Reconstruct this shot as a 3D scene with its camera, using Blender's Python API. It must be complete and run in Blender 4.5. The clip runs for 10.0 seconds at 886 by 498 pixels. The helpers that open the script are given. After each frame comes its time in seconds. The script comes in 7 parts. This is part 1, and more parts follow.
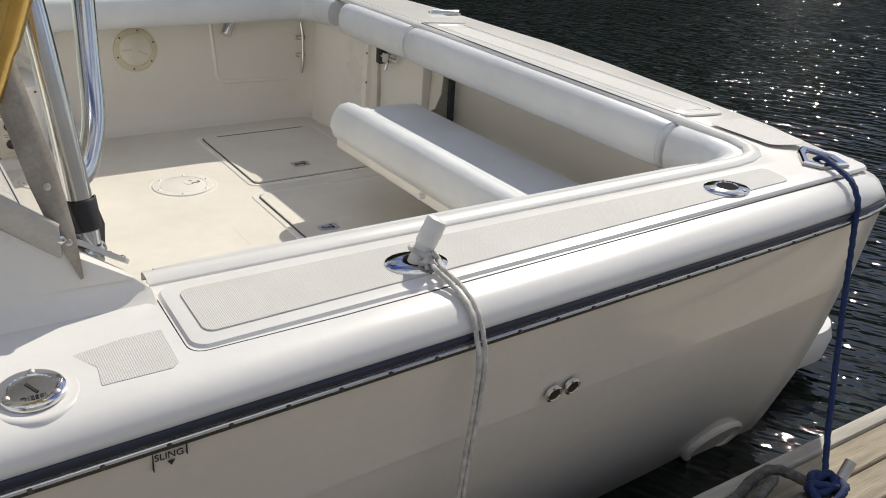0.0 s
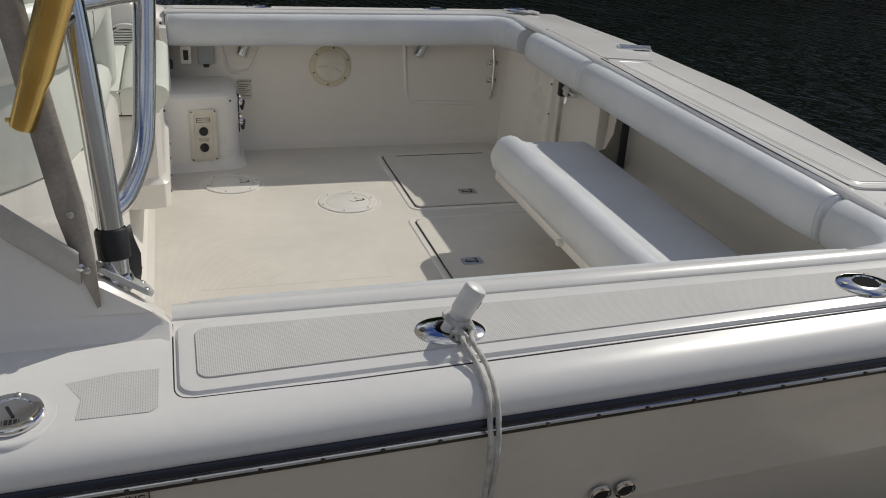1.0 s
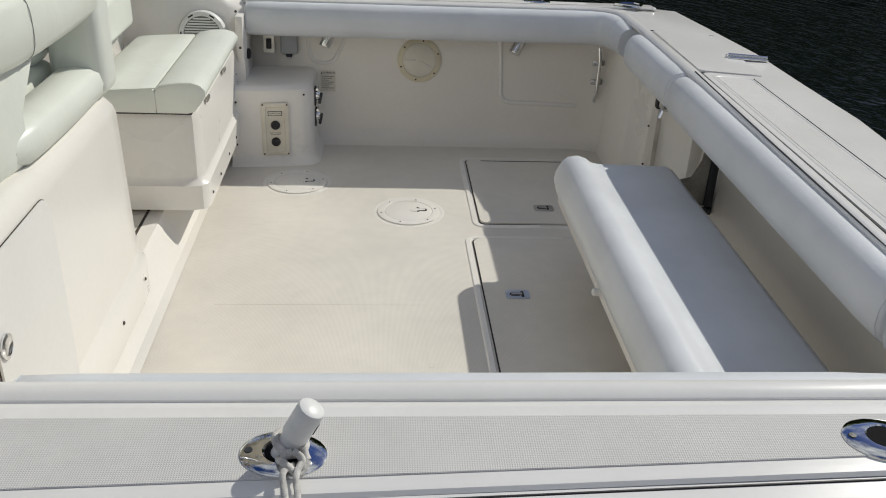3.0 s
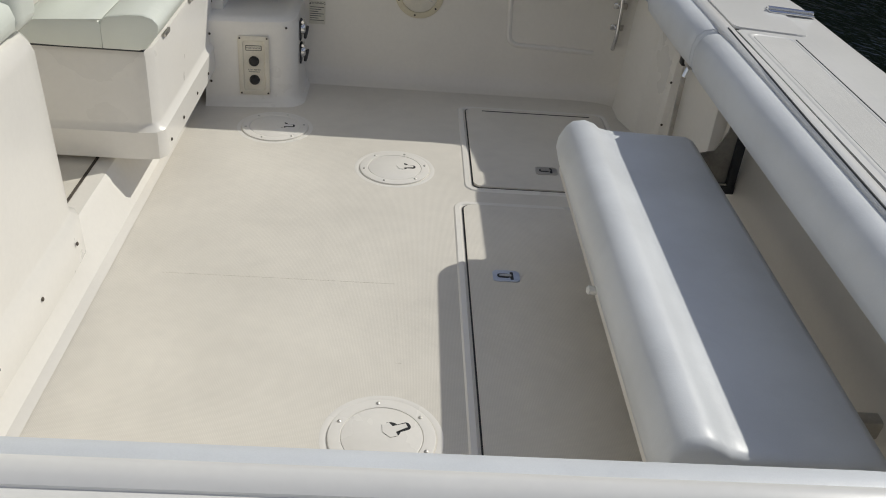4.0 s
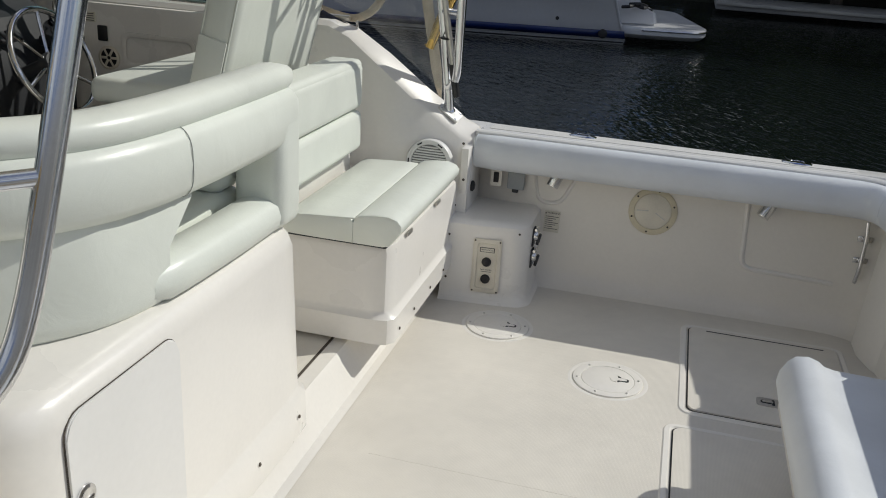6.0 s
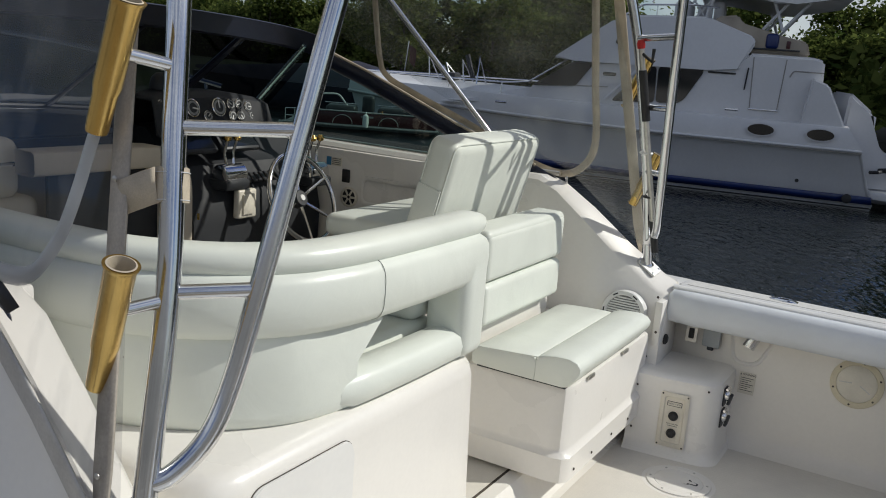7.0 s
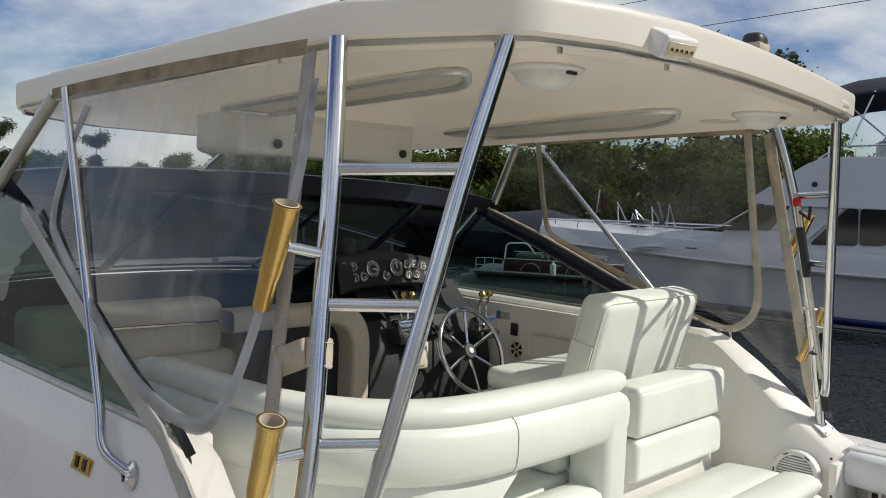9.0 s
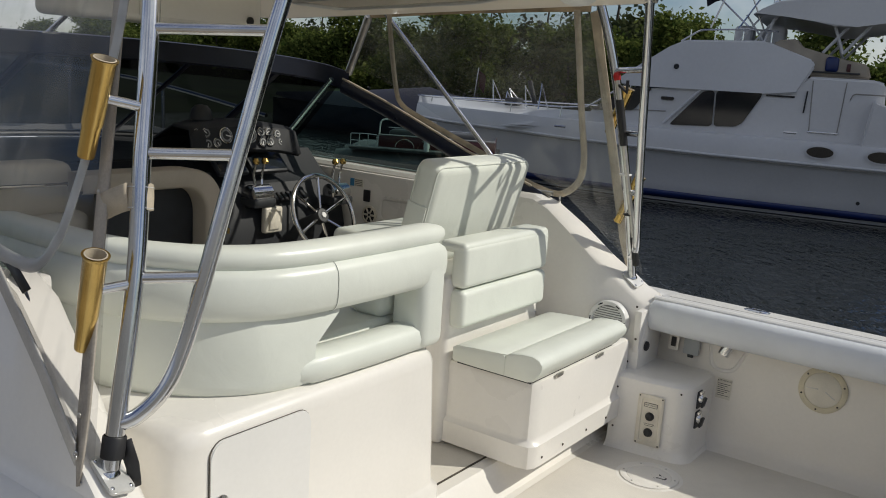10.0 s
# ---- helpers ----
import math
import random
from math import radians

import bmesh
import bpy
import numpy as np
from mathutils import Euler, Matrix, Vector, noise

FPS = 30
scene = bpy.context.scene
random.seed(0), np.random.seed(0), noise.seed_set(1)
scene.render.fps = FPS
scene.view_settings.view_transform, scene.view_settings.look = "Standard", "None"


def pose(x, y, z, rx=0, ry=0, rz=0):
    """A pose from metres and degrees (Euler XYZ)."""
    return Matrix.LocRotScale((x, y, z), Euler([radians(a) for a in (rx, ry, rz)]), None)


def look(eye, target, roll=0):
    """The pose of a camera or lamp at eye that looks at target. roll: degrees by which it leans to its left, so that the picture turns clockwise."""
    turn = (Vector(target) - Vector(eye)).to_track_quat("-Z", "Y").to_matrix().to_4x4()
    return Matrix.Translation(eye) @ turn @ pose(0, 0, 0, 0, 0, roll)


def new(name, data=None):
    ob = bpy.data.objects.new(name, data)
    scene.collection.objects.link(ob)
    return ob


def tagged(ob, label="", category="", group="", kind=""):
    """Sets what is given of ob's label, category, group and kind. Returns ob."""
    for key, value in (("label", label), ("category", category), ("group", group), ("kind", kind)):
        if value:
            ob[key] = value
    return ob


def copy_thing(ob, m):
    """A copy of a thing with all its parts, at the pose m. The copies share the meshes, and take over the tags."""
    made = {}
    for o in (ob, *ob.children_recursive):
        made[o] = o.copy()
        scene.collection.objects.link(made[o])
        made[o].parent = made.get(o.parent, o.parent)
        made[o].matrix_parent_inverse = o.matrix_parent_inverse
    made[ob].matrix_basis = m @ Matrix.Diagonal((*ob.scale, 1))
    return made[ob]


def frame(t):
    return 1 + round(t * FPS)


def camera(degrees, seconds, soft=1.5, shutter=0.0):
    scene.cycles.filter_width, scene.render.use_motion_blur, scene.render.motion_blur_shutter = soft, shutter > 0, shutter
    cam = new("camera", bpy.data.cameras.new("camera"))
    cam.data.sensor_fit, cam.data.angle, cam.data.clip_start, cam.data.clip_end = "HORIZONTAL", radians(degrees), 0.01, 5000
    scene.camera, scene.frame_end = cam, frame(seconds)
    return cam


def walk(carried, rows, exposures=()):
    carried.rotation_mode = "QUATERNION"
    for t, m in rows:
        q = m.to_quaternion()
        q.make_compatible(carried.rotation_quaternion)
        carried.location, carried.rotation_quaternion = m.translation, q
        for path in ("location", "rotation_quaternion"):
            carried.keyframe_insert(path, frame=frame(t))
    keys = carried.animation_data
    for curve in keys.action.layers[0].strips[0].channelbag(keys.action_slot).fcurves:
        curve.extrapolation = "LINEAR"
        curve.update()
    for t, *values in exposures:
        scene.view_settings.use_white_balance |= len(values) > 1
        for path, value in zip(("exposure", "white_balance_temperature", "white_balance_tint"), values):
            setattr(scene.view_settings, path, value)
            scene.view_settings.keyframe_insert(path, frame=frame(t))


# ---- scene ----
cam = camera(53.6, 10.0, soft=1.0)
PATH = [
    (0, (-0.346, -1.384, 1.43), (0.684, 0.113, 0.594), 3.7),
    (0.5, (-0.135, -1.372, 1.443), (0.663, 0.265, 0.618), 3.1),
    (1, (0.037, -1.393, 1.48), (0.592, 0.339, 0.647), 3.6),
    (1.5, (0.164, -1.322, 1.492), (0.628, 0.44, 0.667), 3.9),
    (2, (0.365, -1.284, 1.515), (0.655, 0.509, 0.677), 4.5),
    (2.5, (0.505, -1.235, 1.548), (0.671, 0.557, 0.675), 3.2),
    (2.7, (0.539, -1.2, 1.555), (0.699, 0.587, 0.67), 2.9),
    (3.8, (0.737, -0.764, 1.513), (0.851, 0.945, 0.48), 3.6),
    (4, (0.74, -0.706, 1.514), (0.858, 0.983, 0.448), 5.2),
    (4.5, (0.794, -0.637, 1.519), (0.891, 1.008, 0.385), 4.2),
    (5, (0.808, -0.645, 1.529), (0.896, 1.006, 0.402), 3.0),
    (5.5, (0.808, -0.675, 1.566), (0.72, 1.066, 0.585), 2.6),
    (6, (0.809, -0.745, 1.598), (0.359, 1.068, 0.883), 3.8),
    (6.2, (0.828, -0.8, 1.595), (0.257, 1.012, 0.97), 4.4),
    (7.3, (1.108, -0.906, 1.702), (0.0, 0.724, 1.365), 3.6),
    (7.5, (1.157, -0.918, 1.733), (-0.024, 0.678, 1.494), 2.9),
    (8, (1.213, -0.934, 1.789), (-0.036, 0.628, 1.737), 1.6),
    (8.5, (1.222, -0.93, 1.783), (-0.084, 0.585, 1.747), 2.1),
    (9, (1.274, -0.96, 1.751), (-0.101, 0.486, 1.612), 2.5),
    (9.5, (1.42, -1.056, 1.719), (0.12, 0.435, 1.424), 4.1),
    (10, (1.59, -1.041, 1.726), (0.448, 0.553, 1.33), 3.8),
]
walk(cam, [(t, look(eye, target, roll)) for t, eye, target, roll in PATH], [(0, 0.12, 6800, 7), (0.5, -0.3, 6700, 7), (1, -0.55, 6600, 7), (1.5, -0.12, 6600, 7), (2, -0.18, 6550, 7), (2.5, -0.25, 6500, 6), (4.5, -0.46, 6450, 6), (6, -0.36, 6350, 6), (7.5, -0.06, 6350, 6), (8, 0.10, 6550, 6), (9, 0.06, 6600, 6), (10, -0.28, 6600, 6)])

# ---- world, sun ----
SUN = Vector((0.93, 0.655, 1.0)).normalized()      # towards the sun
world = bpy.data.worlds.new("sky_world")
scene.world = world
world.use_nodes = True
wn, wl = world.node_tree.nodes, world.node_tree.links
wn.clear()
w_out, w_bg = wn.new("ShaderNodeOutputWorld"), wn.new("ShaderNodeBackground")
w_sky = wn.new("ShaderNodeTexSky")
w_sky.sky_type, w_sky.sun_disc = "NISHITA", False
w_sky.dust_density, w_sky.ozone_density = 0.4, 3.5
w_sky.sun_elevation = math.asin(SUN.z)
w_sky.sun_rotation = math.atan2(SUN.x, SUN.y)
w_co, w_map = wn.new("ShaderNodeTexCoord"), wn.new("ShaderNodeMapping")
w_map.inputs["Location"].default_value = (0.6, 0.0, 0.0)
w_map.inputs["Scale"].default_value = (1.0, 1.0, 2.1)
w_no, w_ra, w_mix = wn.new("ShaderNodeTexNoise"), wn.new("ShaderNodeValToRGB"), wn.new("ShaderNodeMix")
w_no.inputs["Scale"].default_value, w_no.inputs["Detail"].default_value, w_no.inputs["Roughness"].default_value = 2.6, 10, 0.56
w_no.inputs["Distortion"].default_value = 0.25
w_ra.color_ramp.elements[0].position, w_ra.color_ramp.elements[1].position = 0.41, 0.60
w_mix.data_type = "RGBA"
w_no2, w_ra2 = wn.new("ShaderNodeTexNoise"), wn.new("ShaderNodeValToRGB")       # grey bellies and bright tops of the clouds
w_no2.inputs["Scale"].default_value, w_no2.inputs["Detail"].default_value = 4.2, 7
w_ra2.color_ramp.elements[0].position, w_ra2.color_ramp.elements[1].position = 0.36, 0.64
w_ra2.color_ramp.elements[0].color, w_ra2.color_ramp.elements[1].color = (6.4, 6.9, 7.9, 1), (11.6, 11.6, 11.7, 1)
wl.new(w_map.outputs[0], w_no2.inputs["Vector"])
wl.new(w_no2.outputs["Fac"], w_ra2.inputs[0])
wl.new(w_ra2.outputs[0], w_mix.inputs[7])
wl.new(w_co.outputs["Generated"], w_map.inputs["Vector"])
wl.new(w_map.outputs[0], w_no.inputs["Vector"])
wl.new(w_no.outputs["Fac"], w_ra.inputs[0])
wl.new(w_ra.outputs[0], w_mix.inputs[0])
w_hs = wn.new("ShaderNodeHueSaturation")
w_hs.inputs["Hue"].default_value, w_hs.inputs["Saturation"].default_value = 0.52, 1.28
wl.new(w_sky.outputs[0], w_hs.inputs["Color"])
wl.new(w_hs.outputs[0], w_mix.inputs[6])
wl.new(w_mix.outputs[2], w_bg.inputs[0])
w_bg.inputs[1].default_value = 0.075
wl.new(w_bg.outputs[0], w_out.inputs[0])
sun = new("sun", bpy.data.lights.new("sun", "SUN"))
sun.data.energy, sun.data.angle, sun.data.color = 3.6, radians(0.6), (1.0, 0.945, 0.87)
sun.matrix_world = look(SUN * 30, (0, 0, 0))


# ---- materials ----
def nodes_of(name):
    m = bpy.data.materials.new(name)
    m.use_nodes = True
    return m, m.node_tree.nodes, m.node_tree.links, m.node_tree.nodes["Principled BSDF"]


def mat(name, colour, rough=0.4, metal=0.0, vary=0.06, scale=3.0, grain=120.0, bump=0.05, coat=0.0, spec=0.5, tint=None, stretch=None, piece=0.0, wrinkle=0.0):
    """A surface with stains at two scales, uneven gloss and fine relief."""
    m, n, l, b = nodes_of(name)
    co = n.new("ShaderNodeTexCoord")
    src = co.outputs["Object"]
    if stretch:
        mp = n.new("ShaderNodeMapping")
        mp.inputs["Scale"].default_value = stretch
        l.new(src, mp.inputs[0])
        src = mp.outputs[0]
    big, fine = n.new("ShaderNodeTexNoise"), n.new("ShaderNodeTexNoise")
    big.inputs["Scale"].default_value, big.inputs["Detail"].default_value = scale, 6
    fine.inputs["Scale"].default_value, fine.inputs["Detail"].default_value = grain, 3
    l.new(src, big.inputs["Vector"])
    l.new(src, fine.inputs["Vector"])
    ramp = n.new("ShaderNodeValToRGB")
    dark = tint or tuple(c * (1 - 2.2 * vary) for c in colour)
    lite = tuple(min(1.0, c * (1 + vary)) for c in colour)
    ramp.color_ramp.elements[0].position, ramp.color_ramp.elements[1].position = 0.33, 0.62
    ramp.color_ramp.elements[0].color, ramp.color_ramp.elements[1].color = (*dark, 1), (*lite, 1)
    l.new(big.outputs["Fac"], ramp.inputs[0])
    mix = n.new("ShaderNodeMix")
    mix.data_type, mix.blend_type = "RGBA", "MULTIPLY"
    mix.inputs[0].default_value = min(1.0, vary * 3)
    l.new(ramp.outputs[0], mix.inputs[6])
    l.new(fine.outputs["Fac"], mix.inputs[7])
    col = mix.outputs[2]
    if piece:
        info, hsv, mr = n.new("ShaderNodeObjectInfo"), n.new("ShaderNodeHueSaturation"), n.new("ShaderNodeMapRange")
        mr.inputs["To Min"].default_value, mr.inputs["To Max"].default_value = 1 - piece, 1 + piece
        l.new(info.outputs["Random"], mr.inputs[0])
        l.new(mr.outputs[0], hsv.inputs["Value"])
        l.new(col, hsv.inputs["Color"])
        col = hsv.outputs[0]
    l.new(col, b.inputs["Base Color"])
    mr2 = n.new("ShaderNodeMapRange")
    mr2.inputs["To Min"].default_value, mr2.inputs["To Max"].default_value = max(0.02, rough * 0.8), min(1.0, rough * 1.25)
    l.new(big.outputs["Fac"], mr2.inputs[0])
    l.new(mr2.outputs[0], b.inputs["Roughness"])
    b.inputs["Metallic"].default_value, b.inputs["Coat Weight"].default_value = metal, coat
    b.inputs["Coat Roughness"].default_value = 0.08
    b.inputs["Specular IOR Level"].default_value = spec
    if bump:
        bp = n.new("ShaderNodeBump")
        bp.inputs["Strength"].default_value, bp.inputs["Distance"].default_value = bump, 0.004
        l.new(fine.outputs["Fac"], bp.inputs["Height"])
        if wrinkle:
            wr_, wb = n.new("ShaderNodeTexNoise"), n.new("ShaderNodeBump")
            wr_.inputs["Scale"].default_value, wr_.inputs["Detail"].default_value = 9.0, 4
            wr_.inputs["Distortion"].default_value = 0.8
            wb.inputs["Strength"].default_value, wb.inputs["Distance"].default_value = wrinkle, 0.02
            l.new(src, wr_.inputs["Vector"])
            l.new(wr_.outputs["Fac"], wb.inputs["Height"])
            l.new(wb.outputs[0], bp.inputs["Normal"])
        l.new(bp.outputs[0], b.inputs["Normal"])
    return m


def ribbed(name, colour, pitch, rough=0.5, depth=0.5, axis="X", cross=True):
    """Moulded anti-slip pattern: fine ribs both ways."""
    m, n, l, b = nodes_of(name)
    co = n.new("ShaderNodeTexCoord")
    waves = []
    for ax in (("X", "Y") if cross else (axis,)):
        w = n.new("ShaderNodeTexWave")
        w.bands_direction = ax
        w.inputs["Scale"].default_value = 0.314 / pitch
        l.new(co.outputs["Object"], w.inputs[0])
        waves.append(w)
    h = waves[0].outputs["Fac"]
    if cross:
        mx = n.new("ShaderNodeMath")
        mx.operation = "MULTIPLY"
        l.new(waves[0].outputs["Fac"], mx.inputs[0])
        l.new(waves[1].outputs["Fac"], mx.inputs[1])
        h = mx.outputs[0]
    no, no2 = n.new("ShaderNodeTexNoise"), n.new("ShaderNodeTexNoise")
    no.inputs["Scale"].default_value, no.inputs["Detail"].default_value = 2.6, 7
    no2.inputs["Scale"].default_value, no2.inputs["Detail"].default_value = 17, 6
    ra = n.new("ShaderNodeValToRGB")
    ra.color_ramp.elements[0].position, ra.color_ramp.elements[1].position = 0.3, 0.65
    ra.color_ramp.elements[0].color = (*[c * 0.9 for c in colour], 1)
    ra.color_ramp.elements[1].color = (*colour, 1)
    l.new(co.outputs["Object"], no.inputs["Vector"])
    l.new(co.outputs["Object"], no2.inputs["Vector"])
    l.new(no.outputs["Fac"], ra.inputs[0])
    mix, mix2 = n.new("ShaderNodeMix"), n.new("ShaderNodeMix")
    for k in (mix, mix2):
        k.data_type, k.blend_type = "RGBA", "MULTIPLY"
    mix.inputs[0].default_value, mix2.inputs[0].default_value = 0.12, 0.11
    # shade between the ribs put into the colour through their height
    l.new(ra.outputs[0], mix.inputs[6])
    l.new(h, mix.inputs[7])
    l.new(mix.outputs[2], mix2.inputs[6])
    l.new(no2.outputs["Fac"], mix2.inputs[7])
    l.new(mix2.outputs[2], b.inputs["Base Color"])
    b.inputs["Roughness"].default_value = rough
    bp = n.new("ShaderNodeBump")
    bp.inputs["Strength"].default_value, bp.inputs["Distance"].default_value = depth, 0.0012
    l.new(h, bp.inputs["Height"])
    l.new(bp.outputs[0], b.inputs["Normal"])
    return m


def clear(name, colour, see=0.9, rough=0.03, haze=0.0, streaks=0.0):
    """A thin clear sheet: mostly seen through, with a gloss that grows at grazing angles."""
    m, n, l, b = nodes_of(name)
    n.remove(b)
    out = n["Material Output"]
    tr, gl, df, m1, m2 = (n.new("ShaderNodeBsdfTransparent"), n.new("ShaderNodeBsdfGlossy"), n.new("ShaderNodeBsdfDiffuse"),
                          n.new("ShaderNodeMixShader"), n.new("ShaderNodeMixShader"))
    fr, no, bp = n.new("ShaderNodeLayerWeight"), n.new("ShaderNodeTexNoise"), n.new("ShaderNodeBump")
    tr.inputs[0].default_value = (*[c * see for c in colour], 1)
    df.inputs[0].default_value = (0.7, 0.7, 0.68, 1)
    gl.inputs["Roughness"].default_value = rough
    no.inputs["Scale"].default_value = 3.5
    bp.inputs["Strength"].default_value, bp.inputs["Distance"].default_value = 0.12, 0.02
    l.new(no.outputs["Fac"], bp.inputs["Height"])
    l.new(bp.outputs[0], gl.inputs["Normal"])
    fr.inputs[0].default_value = 0.5
    pw, sc_ = n.new("ShaderNodeMath"), n.new("ShaderNodeMath")
    pw.operation, sc_.operation = "POWER", "MULTIPLY_ADD"
    pw.inputs[1].default_value = 4.0
    sc_.inputs[1].default_value, sc_.inputs[2].default_value = 0.85, 0.045
    l.new(fr.outputs["Facing"], pw.inputs[0])
    l.new(pw.outputs[0], sc_.inputs[0])
    l.new(sc_.outputs[0], m1.inputs[0])
    l.new(tr.outputs[0], m1.inputs[1])
    l.new(gl.outputs[0], m1.inputs[2])
    mr = n.new("ShaderNodeMapRange")
    mr.inputs["From Min"].default_value, mr.inputs["From Max"].default_value = 0.35, 0.75
    mr.inputs["To Min"].default_value, mr.inputs["To Max"].default_value = haze * 0.3, haze * 1.6
    l.new(no.outputs["Fac"], mr.inputs[0])
    veil = mr.outputs[0]
    if streaks:
        co, mp = n.new("ShaderNodeTexCoord"), n.new("ShaderNodeMapping")
        sn, vo, sr, vr, ad, ad2 = (n.new("ShaderNodeTexNoise"), n.new("ShaderNodeTexVoronoi"), n.new("ShaderNodeMapRange"),
                                   n.new("ShaderNodeMapRange"), n.new("ShaderNodeMath"), n.new("ShaderNodeMath"))
        mp.inputs["Scale"].default_value = (13, 13, 1.1)
        sn.inputs["Scale"].default_value, sn.inputs["Detail"].default_value = 1.0, 5
        vo.inputs["Scale"].default_value = 34.0
        l.new(co.outputs["Object"], mp.inputs[0])
        l.new(mp.outputs[0], sn.inputs["Vector"])
        l.new(co.outputs["Object"], vo.inputs["Vector"])
        sr.inputs["From Min"].default_value, sr.inputs["From Max"].default_value = 0.50, 0.70
        sr.inputs["To Max"].default_value = streaks
        l.new(sn.outputs["Fac"], sr.inputs[0])
        vr.inputs["From Min"].default_value, vr.inputs["From Max"].default_value = 0.075, 0.045
        pm, px = n.new("ShaderNodeMapRange"), n.new("ShaderNodeMath")
        px.operation = "MULTIPLY"
        pm.inputs["From Min"].default_value, pm.inputs["From Max"].default_value = 0.50, 0.70
        pm.inputs["To Max"].default_value = streaks * 2.0
        l.new(no.outputs["Fac"], pm.inputs[0])
        l.new(vo.outputs["Distance"], vr.inputs[0])
        l.new(vr.outputs[0], px.inputs[0])
        l.new(pm.outputs[0], px.inputs[1])
        l.new(veil, ad.inputs[0])
        l.new(sr.outputs[0], ad.inputs[1])
        l.new(ad.outputs[0], ad2.inputs[0])
        l.new(px.outputs[0], ad2.inputs[1])
        veil = ad2.outputs[0]
    l.new(veil, m2.inputs[0])
    l.new(m1.outputs[0], m2.inputs[1])
    tl, m3 = n.new("ShaderNodeBsdfTranslucent"), n.new("ShaderNodeMixShader")
    tl.inputs[0].default_value = (0.75, 0.74, 0.71, 1)
    m3.inputs[0].default_value = 0.1
    l.new(df.outputs[0], m3.inputs[1])
    l.new(tl.outputs[0], m3.inputs[2])
    l.new(m3.outputs[0], m2.inputs[2])
    l.new(m2.outputs[0], out.inputs[0])
    return m


GEL = mat("gelcoat", (0.86, 0.83, 0.775), 0.28, vary=0.02, scale=1.6, grain=60, bump=0.01, coat=0.4)
LINER = mat("liner_gelcoat", (0.825, 0.785, 0.715), 0.3, vary=0.02, scale=1.6, grain=60, bump=0.01, coat=0.3)
ROOF = mat("roof_gelcoat", (0.92, 0.89, 0.83), 0.3, vary=0.015, scale=1.6, grain=60, bump=0.01, coat=0.3)
GEL2 = mat("gelcoat_white", (0.81, 0.80, 0.775), 0.3, vary=0.02, scale=2.2, grain=60, bump=0.01, coat=0.3)
HULL = mat("hull_gelcoat", (0.78, 0.74, 0.67), 0.22, vary=0.025, scale=1.2, grain=40, bump=0.0, coat=0.5)
SKID = ribbed("antislip", (0.735, 0.725, 0.70), 0.0036, 0.75, 0.5)
SOLE = ribbed("antislip_floor", (0.88, 0.835, 0.75), 0.004, 0.5, 0.2)
PAD = mat("white_vinyl", (0.71, 0.735, 0.765), 0.4, vary=0.03, scale=5, grain=420, bump=0.06, wrinkle=0.1)
MINT = mat("mint_vinyl", (0.79, 0.82, 0.75), 0.36, vary=0.025, scale=4, grain=420, bump=0.05, wrinkle=0.1)
STEEL = mat("polished_steel", (0.72, 0.73, 0.75), 0.16, 1.0, vary=0.04, scale=9, grain=200, bump=0.02)
CHROME = mat("chrome", (0.8, 0.8, 0.8), 0.08, 1.0, vary=0.04, scale=14, grain=90, bump=0.02)
ALU = mat("dull_aluminium", (0.66, 0.64, 0.60), 0.42, 1.0, vary=0.08, scale=12, grain=120, bump=0.05)
BRASS = mat("gold_anodised", (0.68, 0.47, 0.16), 0.24, 1.0, vary=0.06, scale=10, grain=150, bump=0.03)
BLACK = mat("black_rubber", (0.02, 0.02, 0.022), 0.5, vary=0.1, scale=20, grain=90, bump=0.1)
NAVY = mat("navy_trim", (0.012, 0.016, 0.035), 0.3, vary=0.1, scale=8, grain=90, bump=0.03)
DARK = mat("dark_plastic", (0.035, 0.038, 0.042), 0.45, vary=0.1, scale=9, grain=300, bump=0.1)
GREY = mat("grey_dash", (0.020, 0.022, 0.026), 0.62, vary=0.08, scale=7, grain=300, bump=0.12)
BEIGE = mat("beige_canvas", (0.60, 0.52, 0.40), 0.75, vary=0.1, scale=14, grain=420, bump=0.25)
WELT = clear("white_welt", (0.93, 0.93, 0.95), 0.8, 0.2, 0.5)
VINYL = clear("clear_vinyl", (0.94, 0.94, 0.96), 0.91, 0.04, 0.03, 0.17)
# far curtain sheet: more haze and fewer streaks than the near one
VINYL2 = clear("newer_clear_vinyl", (0.93, 0.95, 0.97), 0.93, 0.04, 0.10, 0.035)
TINT = clear("green_glass", (0.43, 0.62, 0.55), 0.72, 0.01, 0.0)
SMOKE = clear("smoked_glass", (0.075, 0.088, 0.09), 1.0, 0.01, 0.0)
ROPEW = mat("white_rope", (0.70, 0.68, 0.64), 0.8, vary=0.12, scale=60, grain=500, bump=0.4)
ROPEB = mat("blue_rope", (0.015, 0.045, 0.17), 0.75, vary=0.2, scale=70, grain=500, bump=0.5)
ROPEG = mat("weathered_rope", (0.20, 0.19, 0.17), 0.9, vary=0.2, scale=60, grain=400, bump=0.6)
WOOD = mat("weathered_wood", (0.42, 0.36, 0.27), 0.85, vary=0.16, scale=9, grain=70, bump=0.5, stretch=(0.25, 4, 4), piece=0.16)
CREAM = mat("cream_plastic", (0.77, 0.72, 0.61), 0.4, vary=0.04, scale=9, grain=150, bump=0.05)
PLASTIC = mat("white_plastic", (0.80, 0.80, 0.78), 0.4, vary=0.03, scale=30, grain=200, bump=0.04)
INK = mat("black_ink", (0.02, 0.02, 0.02), 0.6, vary=0.05, bump=0)
PAPER = mat("printed_label", (0.72, 0.68, 0.58), 0.6, vary=0.04, scale=30, bump=0)
